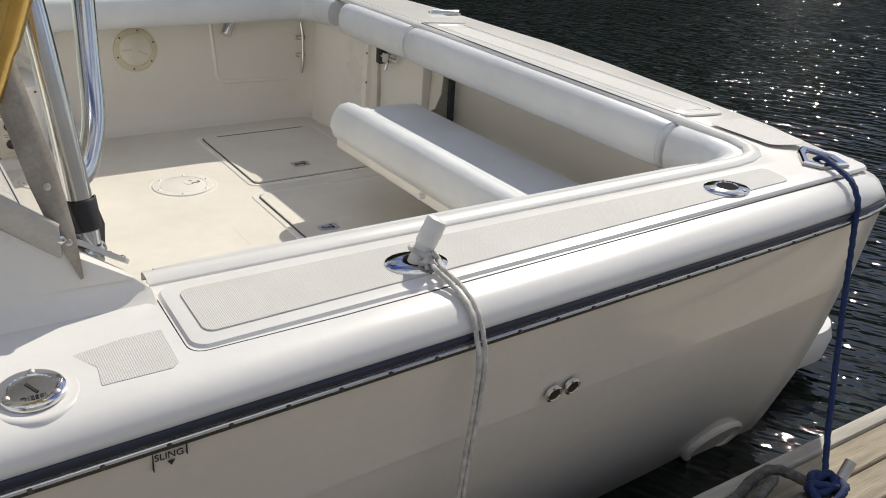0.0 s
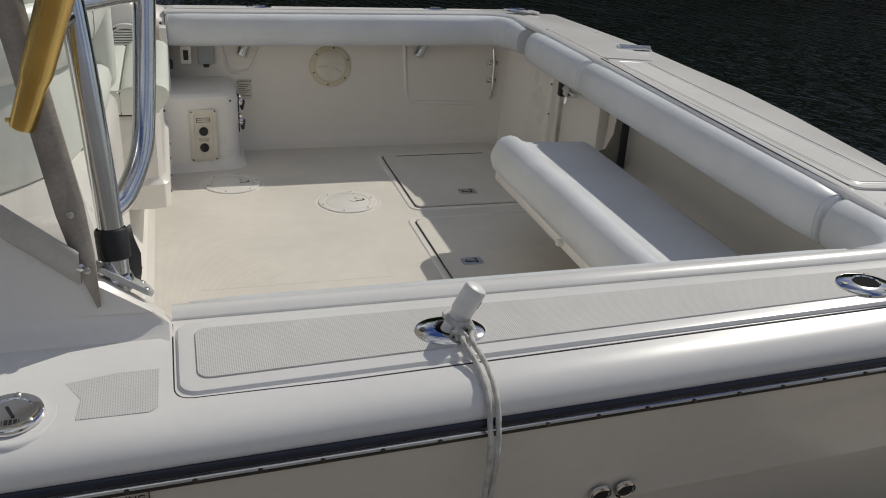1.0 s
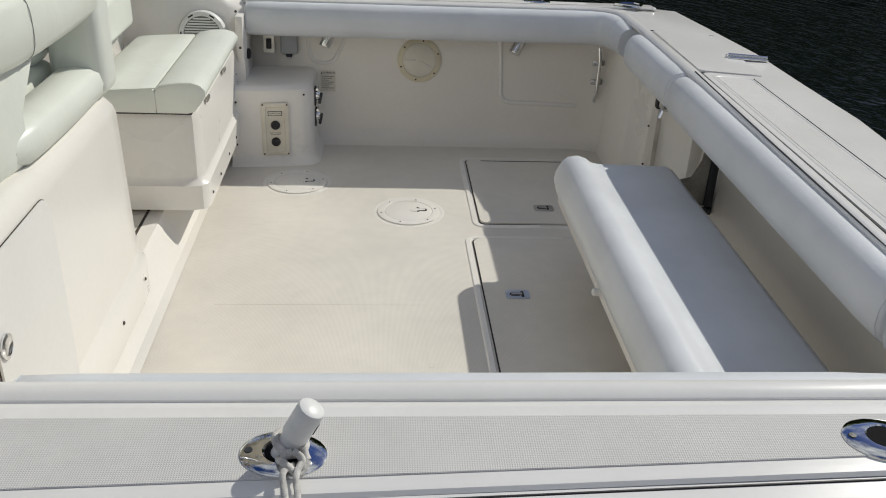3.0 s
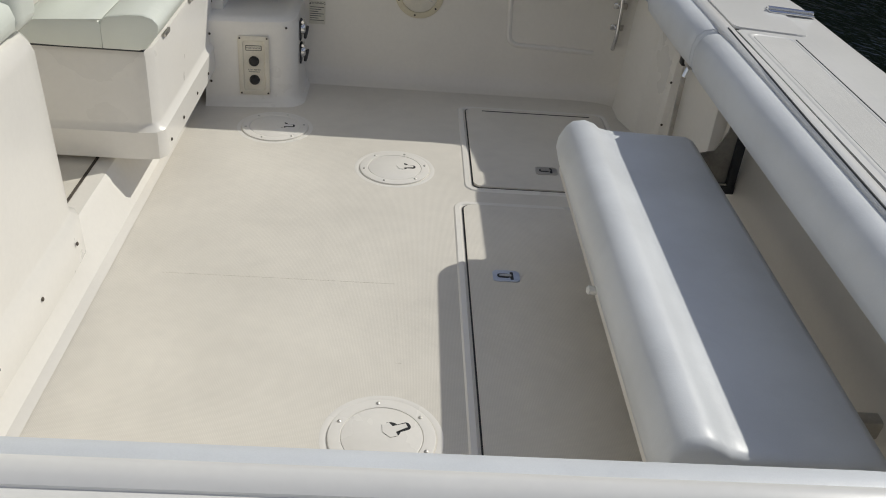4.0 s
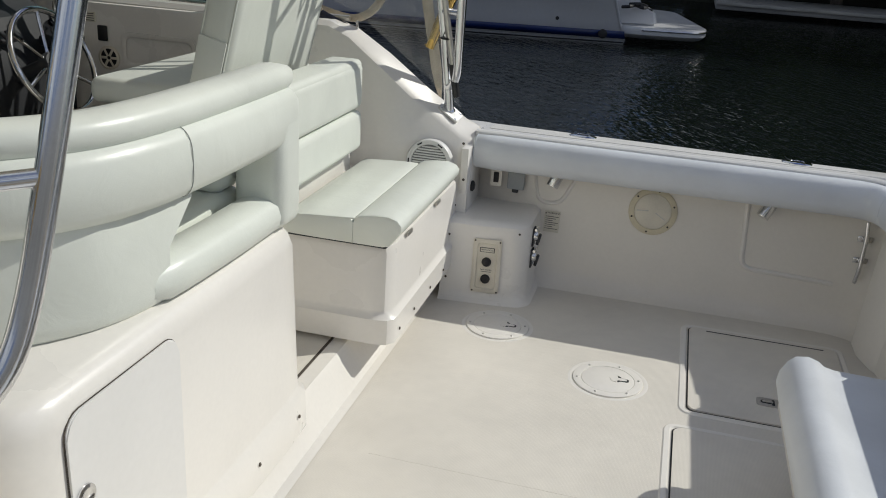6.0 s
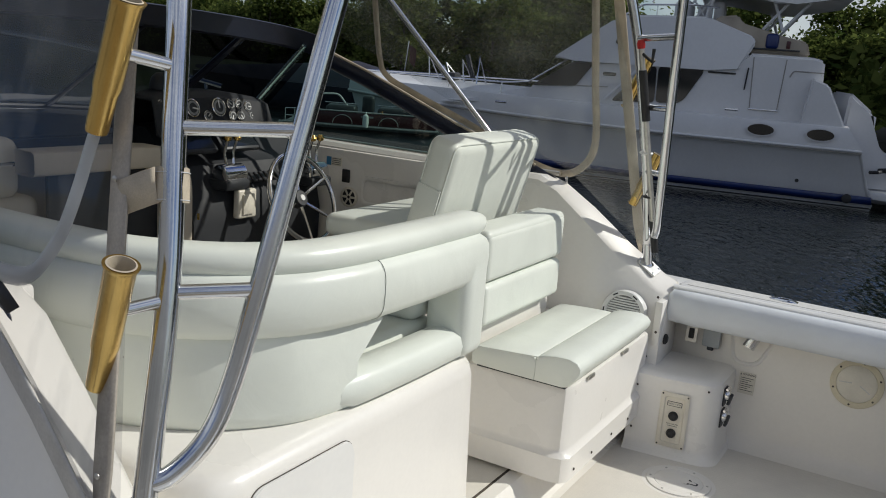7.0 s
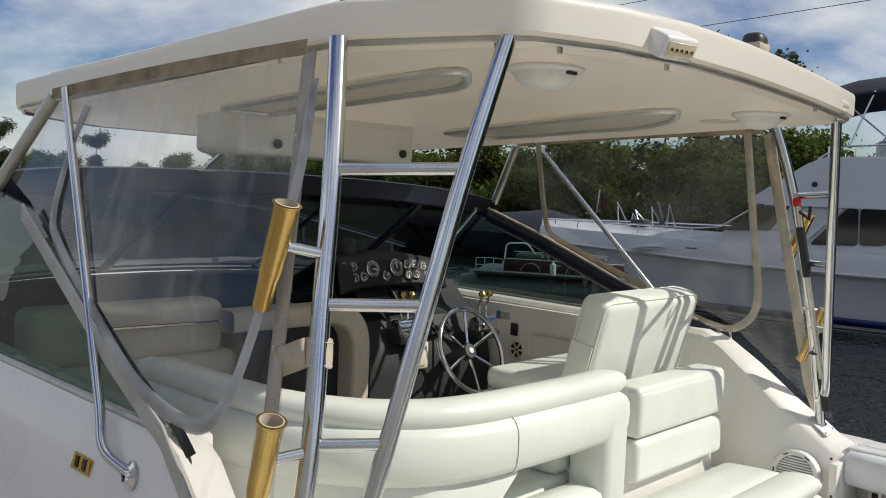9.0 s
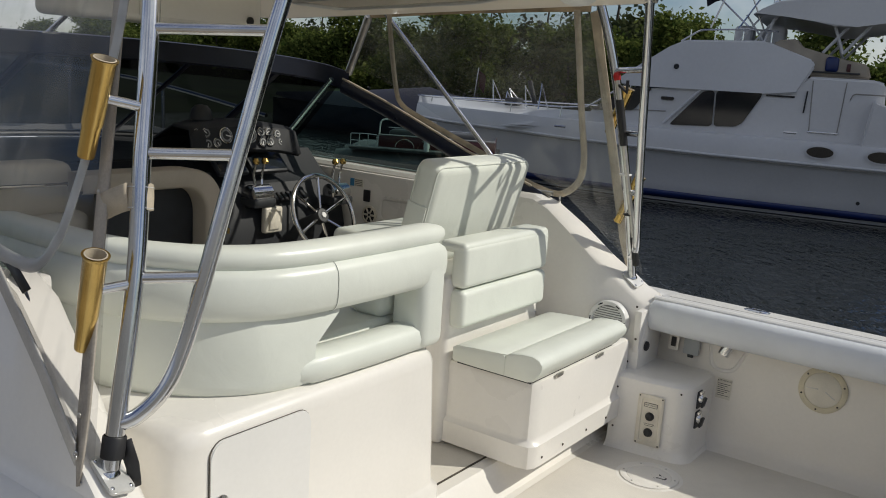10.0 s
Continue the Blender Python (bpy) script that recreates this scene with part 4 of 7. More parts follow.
def curtain(mirror):
    f = flip if mirror else (lambda p: Vector(p))
    c = thing("clear_curtain", "clear vinyl side curtain with a zipped welt and beige edges", "curtain", "clear side curtains")
    top = [cur(x, roof_z(x) - 0.04) for x in (-0.375, -0.65, -0.95, -1.25, -1.5, -1.75)]
    low = [Vector((-0.09, 0.01, 0.785)), cur(-0.57, 1.16), cur(-0.95, 1.31), cur(-1.3, 1.47), cur(-1.7, 1.65), cur(-1.98, 1.74)]
    rows = [[f(a.lerp(b, t / 6)) for a, b in zip(top, low)] for t in range(7)]
    g = part("sheet", loft(rows), VINYL2 if mirror else VINYL, c)
    g.visible_shadow = False
    u = spline([cur(-0.325, 1.98, 0.006), cur(-0.285, 1.75, 0.008), cur(-0.307, 1.387, 0.008), cur(-0.35, 1.248, 0.008), cur(-0.44, 1.20, 0.008), cur(-0.694, 1.235, 0.008), cur(-0.976, 1.345, 0.008), cur(-1.36, 1.525, 0.008), cur(-1.47, 1.62, 0.008), cur(-1.49, 1.83, 0.006), cur(-1.46, 1.96, 0.006)], 6)
    if mirror:
        u = spline([cur(-0.448, 2.05, 0.006), cur(-0.447, 2.01, 0.006), cur(-0.445, 1.82, 0.008), cur(-0.443, 1.56, 0.008), cur(-0.438, 1.34, 0.008), cur(-0.47, 1.225, 0.008), cur(-0.555, 1.15, 0.008), cur(-0.65, 1.142, 0.008), cur(-0.83, 1.195, 0.008), cur(-1.085, 1.312, 0.008), cur(-1.414, 1.441, 0.008), cur(-1.586, 1.522, 0.008), cur(-1.62, 1.63, 0.008), cur(-1.61, 1.94, 0.006), cur(-1.60, 2.02, 0.006)], 6)
        part("zip_pull", rbox((-0.59, flip(cur(0, 1.12)).y, 1.085), (-0.575, flip(cur(0, 1.12)).y + 0.012, 1.13), 0.003), CHROME, c)
    part("zip_welt", tube([f(p) for p in u], 0.018, 8, flat=0.35, up=(0, 1, 0)), WELT if not mirror else BEIGE, c)
    part("top_band", loft([[f(p + Vector((0, -0.004, 0.045))) for p in top], [f(p + Vector((0, -0.006, 0.008))) for p in top]]), TAN, c)
    thicken(c.children[-1], 0.004)
    a, b = (Vector((-0.35, 0.299, 2.045)), Vector((-0.20, -0.045, 0.80))) if mirror else (Vector((-0.36, 0.285, 2.045)), Vector((-0.112, -0.02, 0.757)))
    w = Vector((0.022, 0, 0.008))
    tb = [t / 8 for t in range(8)] + [0.94, 1.0]
    ln = [a.lerp(b, t) for t in tb]
    ws = [w * (0.12 if t > 0.99 else 0.7 if t > 0.9 else 1.0) for t in tb]
    thicken(part("edge_band", loft([[f(p - q) for p, q in zip(ln, ws)], [f(p + q) for p, q in zip(ln, ws)]]), BEIGE if mirror else EDGE, c, "cream edge band with steel snaps"), 0.006)
    for t in (0.15, 0.5, 0.88, 0.95):
        part("snap", screw(bmesh.new(), f(a.lerp(b, t) + Vector((0, -0.008, 0))), (0, 1 if mirror else -1, 0), 0.006), ALU, c)


curtain(False)
curtain(True)
part_cap = thing("black_end_cap", "black webbing patch where the curtain meets the coaming", "webbing")
thicken(part("patch", loft([[cur(-0.522, 1.189, 0.012), cur(-0.484, 1.199, 0.012)], [cur(-0.419, 1.135, 0.012), cur(-0.393, 1.152, 0.012)]]), BLACK, part_cap), 0.004)

# ---- port seat box and lounge ----
sb = thing("port_seat_box", "cream moulded seat box with a rounded corner", "seat box")
rows = []
ol = [(-0.30, 0.262), (-0.235, 0.268), (-0.18, 0.285), (-0.145, 0.325), (-0.135, 0.39), (-0.135, 0.8), (-0.135, 1.25), (-0.14, 1.345), (-0.165, 1.385), (-0.22, 1.40), (-0.55, 1.41), (-1.3, 1.41), (-1.3, 0.262)]
for z, d in ((0.10, 0.016), (0.225, 0.016), (0.24, 0.002), (0.25, 0.0), (0.715, 0.0), (0.738, -0.005), (0.756, -0.015), (0.767, -0.03), (0.77, -0.05)):
    c0 = Vector((-0.7, 0.84, 0))
    rows.append([Vector((x + (d if x > -0.3 else 0), y + (d if y > 1.3 else -d if y < 0.3 else 0) + (0.05 * (0.77 - z) / 0.6 if y > 1.2 else 0), z)) for x, y in ol])
bm = loft(rows, close_v=True)
bm.faces.new([v for v in bm.verts if abs(v.co.z - 0.77) < 1e-5])
part("body", bm, GEL, sb, smooth=60)
dm = frame_at((-0.1355, 0, 0), (0, 1, 0), (1, 0, 0))
dr = part("locker_door", prism(round_rect(0.374, 0.745, 0.20, 0.726, 0.045), 0.0065, dm, 0.003), GEL2, sb, "white flush locker door")
part("door_gap", prism(round_rect(0.3705, 0.7465, 0.1965, 0.7285, 0.048), 0.0012, dm), BARK, sb)
part("slam_latch", lathe([(0.027, 0), (0.027, 0.004), (0.02, 0.006), (0.016, 0.003), (0, 0.003)], 24, frame_at((-0.128, 0.405, 0.545), (0, 1, 0), (1, 0, 0))), CHROME, dr)
for y in (0.82, 1.09, 1.35):
    part("screw_head", screw(bmesh.new(), (-0.118, y, 0.17), (1, 0, 0.1), 0.006), BARK, sb)

lounge = thing("lounge_seat", "mint-white vinyl lounge with a wraparound bolster back", "seat")
plan = spline([(-0.165, 1.425, 0), (-0.165, 1.05, 0), (-0.185, 0.75, 0), (-0.25, 0.57, 0), (-0.40, 0.42, 0), (-0.65, 0.33, 0), (-1.2, 0.31, 0)], 5)


def sweep(path, prof, n_in=1.0):
    rows = []
    al = along(path)
    n = len(al)
    for i, (p, nn) in enumerate(al):
        e = min(i, n - 1 - i)
        s = 0.75 if e == 0 else 1.0
        cd = sum(d for d, z in prof) / len(prof)
        cz = sum(z for d, z in prof) / len(prof)
        rows.append([p + nn * (cd + (d - cd) * s) * n_in + Vector((0, 0, cz + (z - cz) * s)) for d, z in prof])
    return loft(rows, close_v=True, caps=True)


def oval(cd, cz, rd, rz, n=12, sq=0.8):
    res = []
    for j in range(n):
        a = 2 * math.pi * j / n
        c, s = math.cos(a), math.sin(a)
        res.append((cd + rd * math.copysign(abs(c) ** sq, c), cz + rz * math.copysign(abs(s) ** sq, s)))
    return res


# inward of the path is towards the bow and the middle line
inw = -1.0
part("top_roll", sweep(plan, oval(0.05, 1.168, 0.058, 0.038), inw), MINT, lounge, smooth=60)
part("upper_bolster", sweep(plan, oval(0.045, 1.07, 0.075, 0.082, 14, 0.62), inw), MINT, lounge, smooth=60)
al_ = along(plan)
pk = min(al_, key=lambda q: abs(q[0].y - 0.86))
pts = [pk[0] - pk[1] * (0.045 + (d - 0.045) * 1.004) + Vector((0, 0, 1.07 + (z - 1.07) * 1.004)) for d, z in oval(0.045, 1.07, 0.075, 0.082, 40, 0.62) if d < 0.04]
part("seam", tube(sorted(pts, key=lambda q: q.z), 0.0011, 6), mat("seam_thread", (0.40, 0.42, 0.39), 0.6, vary=0.05), lounge)
rows = []
for i, (p, nn) in enumerate(along([q for q in plan if q.y < 0.83])):
    sl = 1.0
    rows.append([p - nn * d * sl + Vector((0, (0.10 if z > 0.9 else 0.0) * max(0, 1 - i / 4), z)) for d, z in oval(0.052, 0.895, 0.055, 0.132, 16, 0.42)])
part("back_panel", loft(rows, close_v=True, caps=True), MINT, lounge, smooth=60)
low = [p for p in plan if p.y > 0.74]
part("lower_bolster", sweep(low, oval(0.047, 0.815, 0.066, 0.05, 12, 0.7), inw), MINT, lounge, smooth=60)
part("end_bolster", rbox((-0.285, 1.275, 0.772), (-0.135, 1.412, 1.10), 0.04, 5), MINT, lounge, smooth=60)
part("seat_cushion", rbox((-1.2, 0.62, 0.772), (-0.29, 1.37, 0.865), 0.035, 4), MINT, lounge, smooth=60)
part("inner_bolster", rbox((-0.46, 1.235, 0.86), (-0.29, 1.375, 1.06), 0.045, 4), MINT, lounge, smooth=60)

# ---- aft-facing seat on the helm side ----
ab = thing("aft_seat_box", "cream moulded box under the aft-facing seat", "seat box")
rows = []
for z, d in ((0.15, 0.018), (0.245, 0.018), (0.262, 0.003), (0.275, 0.0), (0.49, 0.0), (0.512, -0.006), (0.52, -0.02)):
    rows.append([Vector((x + d * (1 if x > -0.3 else 0), y - d * (1 if y < 2.2 else 0), z)) for x, y in [(-0.62, 1.925), (-0.10, 1.925), (-0.055, 1.937), (-0.036, 1.965), (-0.034, 2.01), (-0.034, 2.82), (-0.62, 2.82)]])
bm = loft(rows, close_v=True)
bm.faces.new([v for v in bm.verts if abs(v.co.z - 0.52) < 1e-5])
bm.faces.new([v for v in bm.verts if abs(v.co.z - 0.15) < 1e-5])
part("body", bm, GEL, ab)
for y in (2.0, 2.18, 2.4, 2.6):
    part("screw_head", screw(bmesh.new(), (-0.015, y, 0.185), (1, 0, 0), 0.006), BARK, ab)
for y in (2.12, 2.5):
    part("hinge", rbox((-0.034, y - 0.03, 0.505), (-0.026, y + 0.03, 0.522), 0.003), ALU, ab)
ac = thing("aft_seat_cushion", "mint-white vinyl seat cushion with a raised front roll", "cushion")
pad_prof = [(-0.425, 0.535), (-0.415, 0.528), (-0.30, 0.526), (-0.168, 0.526), (-0.166, 0.56), (-0.166, 0.605), (-0.176, 0.615), (-0.23, 0.614), (-0.32, 0.609), (-0.405, 0.602), (-0.425, 0.59)]
roll_prof = [(-0.165, 0.526), (-0.06, 0.526), (-0.036, 0.532), (-0.014, 0.562), (0.004, 0.592), (0.006, 0.612), (-0.008, 0.63), (-0.04, 0.640), (-0.09, 0.638), (-0.145, 0.628), (-0.162, 0.618), (-0.165, 0.60)]
for nm, pr in (("pad", pad_prof), ("front_roll", roll_prof)):
    rows = []
    for y, s in ((1.893, 0.88), (1.8945, 0.95), (1.899, 0.985), (1.91, 1.0), (2.665, 1.0), (2.676, 0.985), (2.6805, 0.95), (2.682, 0.88)):
        rows.append([Vector((x, y, 0.578 + (z - 0.578) * s)) for x, z in pr])
    part(nm, loft(rows, close_v=True, caps=True), MINT, ac, smooth=60)
part("piping", tube([(-0.015, 1.8955, 0.562), (0.003, 1.8955, 0.592), (0.004, 1.8955, 0.610), (-0.01, 1.8955, 0.627), (-0.04, 1.8955, 0.636), (-0.09, 1.8955, 0.634), (-0.16, 1.8955, 0.617), (-0.32, 1.8955, 0.606), (-0.41, 1.8955, 0.599)], 0.0026, 6), MINT, ac)
# dark slab put in for the shade in the gap below the cushion
part("underside", rbox((-0.41, 1.91, 0.518), (-0.05, 2.66, 0.53)), DARK, ac)
hb = thing("helm_pedestal", "cream moulded helm seat base", "seat base")
part("body", rbox((-1.15, 1.88, 0.13), (-0.46, 2.66, 0.885), 0.03, 3), GEL, hb)
bk = thing("lounger_cushion", "two mint-white vinyl back cushions against the helm seat", "cushion")
for z0, z1 in ((0.665, 0.832), (0.838, 1.025)):
    part("back_pad", rbox((-0.475, 1.90, z0), (-0.395, 2.60, z1), 0.028, 5), MINT, bk, smooth=60)
part("top_cap", rbox((-0.54, 1.90, 0.985), (-0.40, 2.60, 1.035), 0.024, 5), MINT, bk, smooth=60)
hs = thing("helm_chair", "mint-white vinyl helm seat with an upright folding back", "seat")
part("seat_pad", rbox((-1.20, 1.94, 0.885), (-0.66, 2.72, 0.98), 0.035, 4), MINT, hs, smooth=60)
tilt = Matrix.Translation((-0.70, 0, 1.04)) @ Matrix.Rotation(radians(14), 4, "Y")
part("seat_back", rbox((-0.085, 1.93, -0.10), (0.05, 2.69, 0.31), 0.042, 5, m=tilt), MINT, hs, smooth=60)
for xx in (-0.068, 0.036):
    part("piping", tube([tilt @ Vector((xx, y, z)) for y, z in round_rect(1.937, 2.683, -0.093, 0.303, 0.045, 6)], 0.0035, 6, closed=True), MINT, hs)
part("side_pocket", rbox((-0.07, 1.924, -0.06), (0.035, 1.932, 0.12), 0.006, 2, m=tilt), MINT, hs, "stitched side panel")

# ---- transom bench ----
bs = thing("transom_bench", "white vinyl fold-down bench seat with a rolled front edge", "bench")
prof = [(1.245, 0.275), (1.262, 0.268), (1.60, 0.285), (1.655, 0.305), (1.668, 0.335), (1.665, 0.365), (1.64, 0.378), (1.388, 0.385), (1.358, 0.392), (1.338, 0.408), (1.308, 0.418), (1.275, 0.412), (1.255, 0.390), (1.238, 0.35), (1.235, 0.31)]
rows = []
for y, s in ((0.408, 0.72), (0.414, 0.9), (0.43, 0.985), (0.46, 1.0), (1.77, 1.0), (1.80, 0.985), (1.815, 0.9), (1.822, 0.72)):
    rows.append([Vector((1.46 + (x - 1.45) * (0.97 + 0.03 * s), y, 0.352 + (z - 0.335) * s)) for x, z in prof])
part("cushion", loft(rows, close_v=True, caps=True), PAD, bs, smooth=60)
part("base_board", rbox((1.262, 0.41, 0.245), (1.64, 1.80, 0.30), 0.012, 2), GEL, bs)
part("catch", lathe([(0.012, 0), (0.012, 0.02), (0.008, 0.024), (0, 0.024)], 14, frame_at((1.262, 1.10, 0.275), (0, 1, 0), (-1, 0, 0))), PLASTIC, bs)
part("support_arm", rbox((1.45, 0.68, 0.20), (1.86, 0.72, 0.25), 0.008), ALU, bs)

# ---- far bank, trees ----
bm = loft([[Vector((x, y, z)) for x in (-900, -300, -120, -60, -20, 20, 60, 300, 900)] for y, z in ((37, -0.6), (38.5, -0.1), (41, 0.35), (60, 0.6), (400, 2.0), (1500, 4))])
solo("ground", bm, SOIL, "dark soil of the far bank under the trees", "ground", kind="structure")

bm = loft([[Vector((x, y, z)) for y in (-700, -200, -60, -10, 20, 36.9)] for x, z in ((-24, -0.8), (-25.5, 0.1), (-30, 0.35), (-80, 0.6), (-400, 1.5), (-1500, 4))])
solo("ground_ahead", bm, GRASS, "low grassy bank ahead of the boat", "ground", kind="structure")


def tree(name, h, spread, leaves, seed, material, label, cat):
    rnd = random.Random(seed)
    t = thing(name, label, cat, "trees on the far bank")
    bm = bmesh.new()
    tips = []
    trunk = spline([(0, 0, -0.3), (rnd.uniform(-.2, .2), rnd.uniform(-.2, .2), h * 0.3), (rnd.uniform(-.4, .4), rnd.uniform(-.4, .4), h * 0.7), (rnd.uniform(-.5, .5), 0, h * 0.93)], 4)
    tube(trunk, 0.1, 7, bm=bm, radii=[0.14 * (1 - 0.85 * i / (len(trunk) - 1)) for i in range(len(trunk))])
    for k in range(11):
        b = trunk[rnd.randrange(2, len(trunk) - 1)]
        a = rnd.uniform(0, 6.28)
        r = spread * rnd.uniform(0.45, 1.0)
        e = b + Vector((r * math.cos(a), r * math.sin(a), rnd.uniform(0.05, 0.3) * h))
        mid = b.lerp(e, 0.5) + Vector((0, 0, 0.15))
        tube([b, mid, e], 0.05, 5, bm=bm, radii=[0.055, 0.035, 0.012])
        tips += [e, mid, b.lerp(e, 0.8)]
    tips.append(trunk[-1])
    part("trunk", bm, BARK, t)
    co, fa = [], []
    for k in range(leaves):
        c = rnd.choice(tips)
        d = Vector((rnd.gauss(0, 1), rnd.gauss(0, 1), rnd.gauss(0, 0.75)))
        p = c + d * spread * 0.25
        p.z = max(p.z, 0.1 + rnd.random() * 0.5)
        s = rnd.uniform(0.10, 0.22)
        u = Vector((rnd.gauss(0, 1), rnd.gauss(0, 1), rnd.gauss(0, 0.6))).normalized() * s
        w = u.orthogonal().normalized() * s * rnd.uniform(0.4, 0.7)
        w.rotate(Matrix.Rotation(rnd.uniform(0, 6.28), 3, u))
        i = len(co)
        co += [p - u, p + w, p + u, p - w]
        fa.append((i, i + 1, i + 2, i + 3))
    me = bpy.data.meshes.new("crown")
    me.from_pydata(co, [], fa)
    me.materials.append(material)
    cr = new("crown", me)
    cr.parent = t
    return t


kinds = [tree("mangrove_tree", 4.2, 2.2, 9000, 3, LEAF, "dense broad mangrove tree with dark green leaves", "tree"),
         tree("mangrove_tree", 4.8, 2.5, 9500, 5, LEAF, "tall broad mangrove tree with dark green leaves", "tree"),
         tree("mangrove_tree", 3.6, 2.4, 9000, 8, LEAF, "low bushy mangrove tree with dark green leaves", "tree"),
         tree("casuarina_tree", 7.0, 1.9, 7500, 11, LEAF2, "tall feathery casuarina tree with thin foliage", "tree")]
rnd = random.Random(4)
first = [True] * 4
spots = []
for row, (y0, n) in enumerate(((40, 26), (43, 24))):
    for i in range(n):
        spots.append((-62 + 88 * i / n + rnd.uniform(-1, 1) + row * 1.6, y0 + rnd.uniform(-0.8, 1.4), rnd.choice((0, 0, 1, 1, 2)), rnd.uniform(0.60, 0.84)))
for x, s in ((-44, 0.9), (-34, 0.8), (-30, 0.9), (-25.5, 1.0), (-22.3, 1.22), (-20.2, 1.05), (4, 0.9), (9, 1.0)):
    spots.append((x + rnd.uniform(-0.5, 0.5), 46 + rnd.uniform(0, 3), 3, s))
for i in range(26):
    spots.append((-100 + rnd.uniform(-6, 6), -16 + 3.3 * i + rnd.uniform(-1.2, 1.2), (2, 0, 2, 3)[i % 4], rnd.uniform(0.6, 0.85)))
for x, y, k, s in spots:
    m = pose(x, y, 0.2, 0, 0, rnd.uniform(0, 360)) @ Matrix.Scale(s, 4)
    if first[k]:
        kinds[k].matrix_basis = m
        first[k] = False
    else:
        c = copy_thing(kinds[k], m)
        c.matrix_basis = m

# ---- side deck fittings ----
def letters(name, text, size, m, material, parent, depth=0.0006):
    """Raised lettering, centred on m, as a mesh."""
    cu = bpy.data.curves.new(name, "FONT")
    cu.body, cu.size, cu.extrude, cu.align_x, cu.align_y = text, size, depth, "CENTER", "CENTER"
    tmp = new(name, cu)
    me = bpy.data.meshes.new_from_object(tmp.evaluated_get(bpy.context.evaluated_depsgraph_get()))
    bpy.data.objects.remove(tmp)
    me.transform(m)
    me.materials.clear()
    me.materials.append(material)
    ob = new(name, me)
    ob.parent = parent
    return ob


def deck_lid(mirror):
    f = flip if mirror else (lambda p: Vector(p))
    d = thing("side_deck_panel", "moulded side deck panel with a ribbed anti-slip inset", "deck panel", "side deck panels")
    rows = []

    def taper(x, y):
        return y + 0.042 * max(0.0, x - 0.2) if y < -0.1 else y

    ol = round_rect(0.004, 1.93, -0.203, 0.002, 0.03, 6)
    il = round_rect(0.009, 1.925, -0.198, -0.002, 0.026, 6)
    for q, z in ((ol, 0.700), (il, 0.7055), ([(x * 0.99 + 0.0095, y * 0.93 - 0.007) for x, y in il], 0.7065)):
        rows.append([f((x, taper(x, y), z + 0.001)) for x, y in q])
    bm = loft(rows, close_v=True)
    bm.faces.new([v for v in bm.verts if v.co.z > 0.7072])
    part("lid", bm, GEL2, d)
    part("lid_gap", tube([f((x, taper(x, y), 0.6998)) for x, y in rounded_xy([(0.0, 0.004), (0.0, -0.207), (0.3, -0.207), (1.86, -0.207)], 0.03)], 0.0022, 6), BLACK, d)
    ins = [(x, taper(x, y)) for x, y in round_rect(0.036, 1.60, -0.170, -0.028, 0.02, 4)]
    bm = prism([(x, (y if not mirror else 2 * MID - y)) for x, y in (ins if not mirror else ins[::-1])], 0.0022, Matrix.Translation((0, 0, 0.7078)), 0.001, 1)
    part("anti_slip", bm, SKID, d, "ribbed grey-beige anti-slip inset")
    return d


def rounded_xy(pts, r):
    return [(p.x, p.y) for p in rounded([(x, y, 0) for x, y in pts], r, 6)]


deck_lid(False)
deck_lid(True)
mats = thing("deck_mat", "ribbed anti-slip patch moulded on the side deck", "deck panel")
bm = prism([(-0.036, -0.232), (-0.024, -0.222), (-0.02, -0.09), (-0.05, -0.06), (-0.42, -0.06), (-0.42, -0.115), (-0.30, -0.11), (-0.23, -0.108), (-0.165, -0.135), (-0.135, -0.185), (-0.14, -0.232)], 0.0006, pose(0, 0, 0.7034), 0.0003, 1)
part("anti_slip", bm, SKID, mats)
mats2 = thing("deck_mat", "ribbed anti-slip patch on the transom corner", "deck panel")
bm = prism(rounded_loop([(1.79, 0.33), (1.945, 0.33), (1.925, 0.085), (1.88, 0.065), (1.79, 0.10)], 0.02), 0.001, pose(0, 0, 0.7045), 0.0004, 1)
part("anti_slip", bm, SKID, mats2)

fc = thing("fuel_cap", "round chrome deck filler cap in a moulded dish", "filler cap")
fx, fy = -0.230, -0.206
part("dish", lathe([(0.072, -0.014), (0.068, -0.004), (0.063, -0.001), (0.057, -0.0015), (0.046, -0.003)], 48, pose(fx, fy, 0.7045)), GEL2, fc)
part("flange", lathe([(0.047, 0), (0.046, 0.006), (0.042, 0.008), (0.032, 0.008), (0.031, 0.006), (0, 0.006)], 40, pose(fx, fy, 0.7045)), CHROME, fc)
part("slot", rbox((-0.0022, -0.014, 0), (0.0022, 0.014, 0.0012), m=pose(fx, fy, 0.7108, 0, 0, 25)), BLACK, fc)
for a in (80, 200, 320):
    part("screw_head", screw(bmesh.new(), (fx + 0.038 * math.cos(radians(a)), fy + 0.038 * math.sin(radians(a)), 0.7123), (0, 0, 1), 0.005), ALU, fc)
letters("lettering", "DIESEL", 0.013, pose(fx, fy - 0.024, 0.7110), INK, fc)


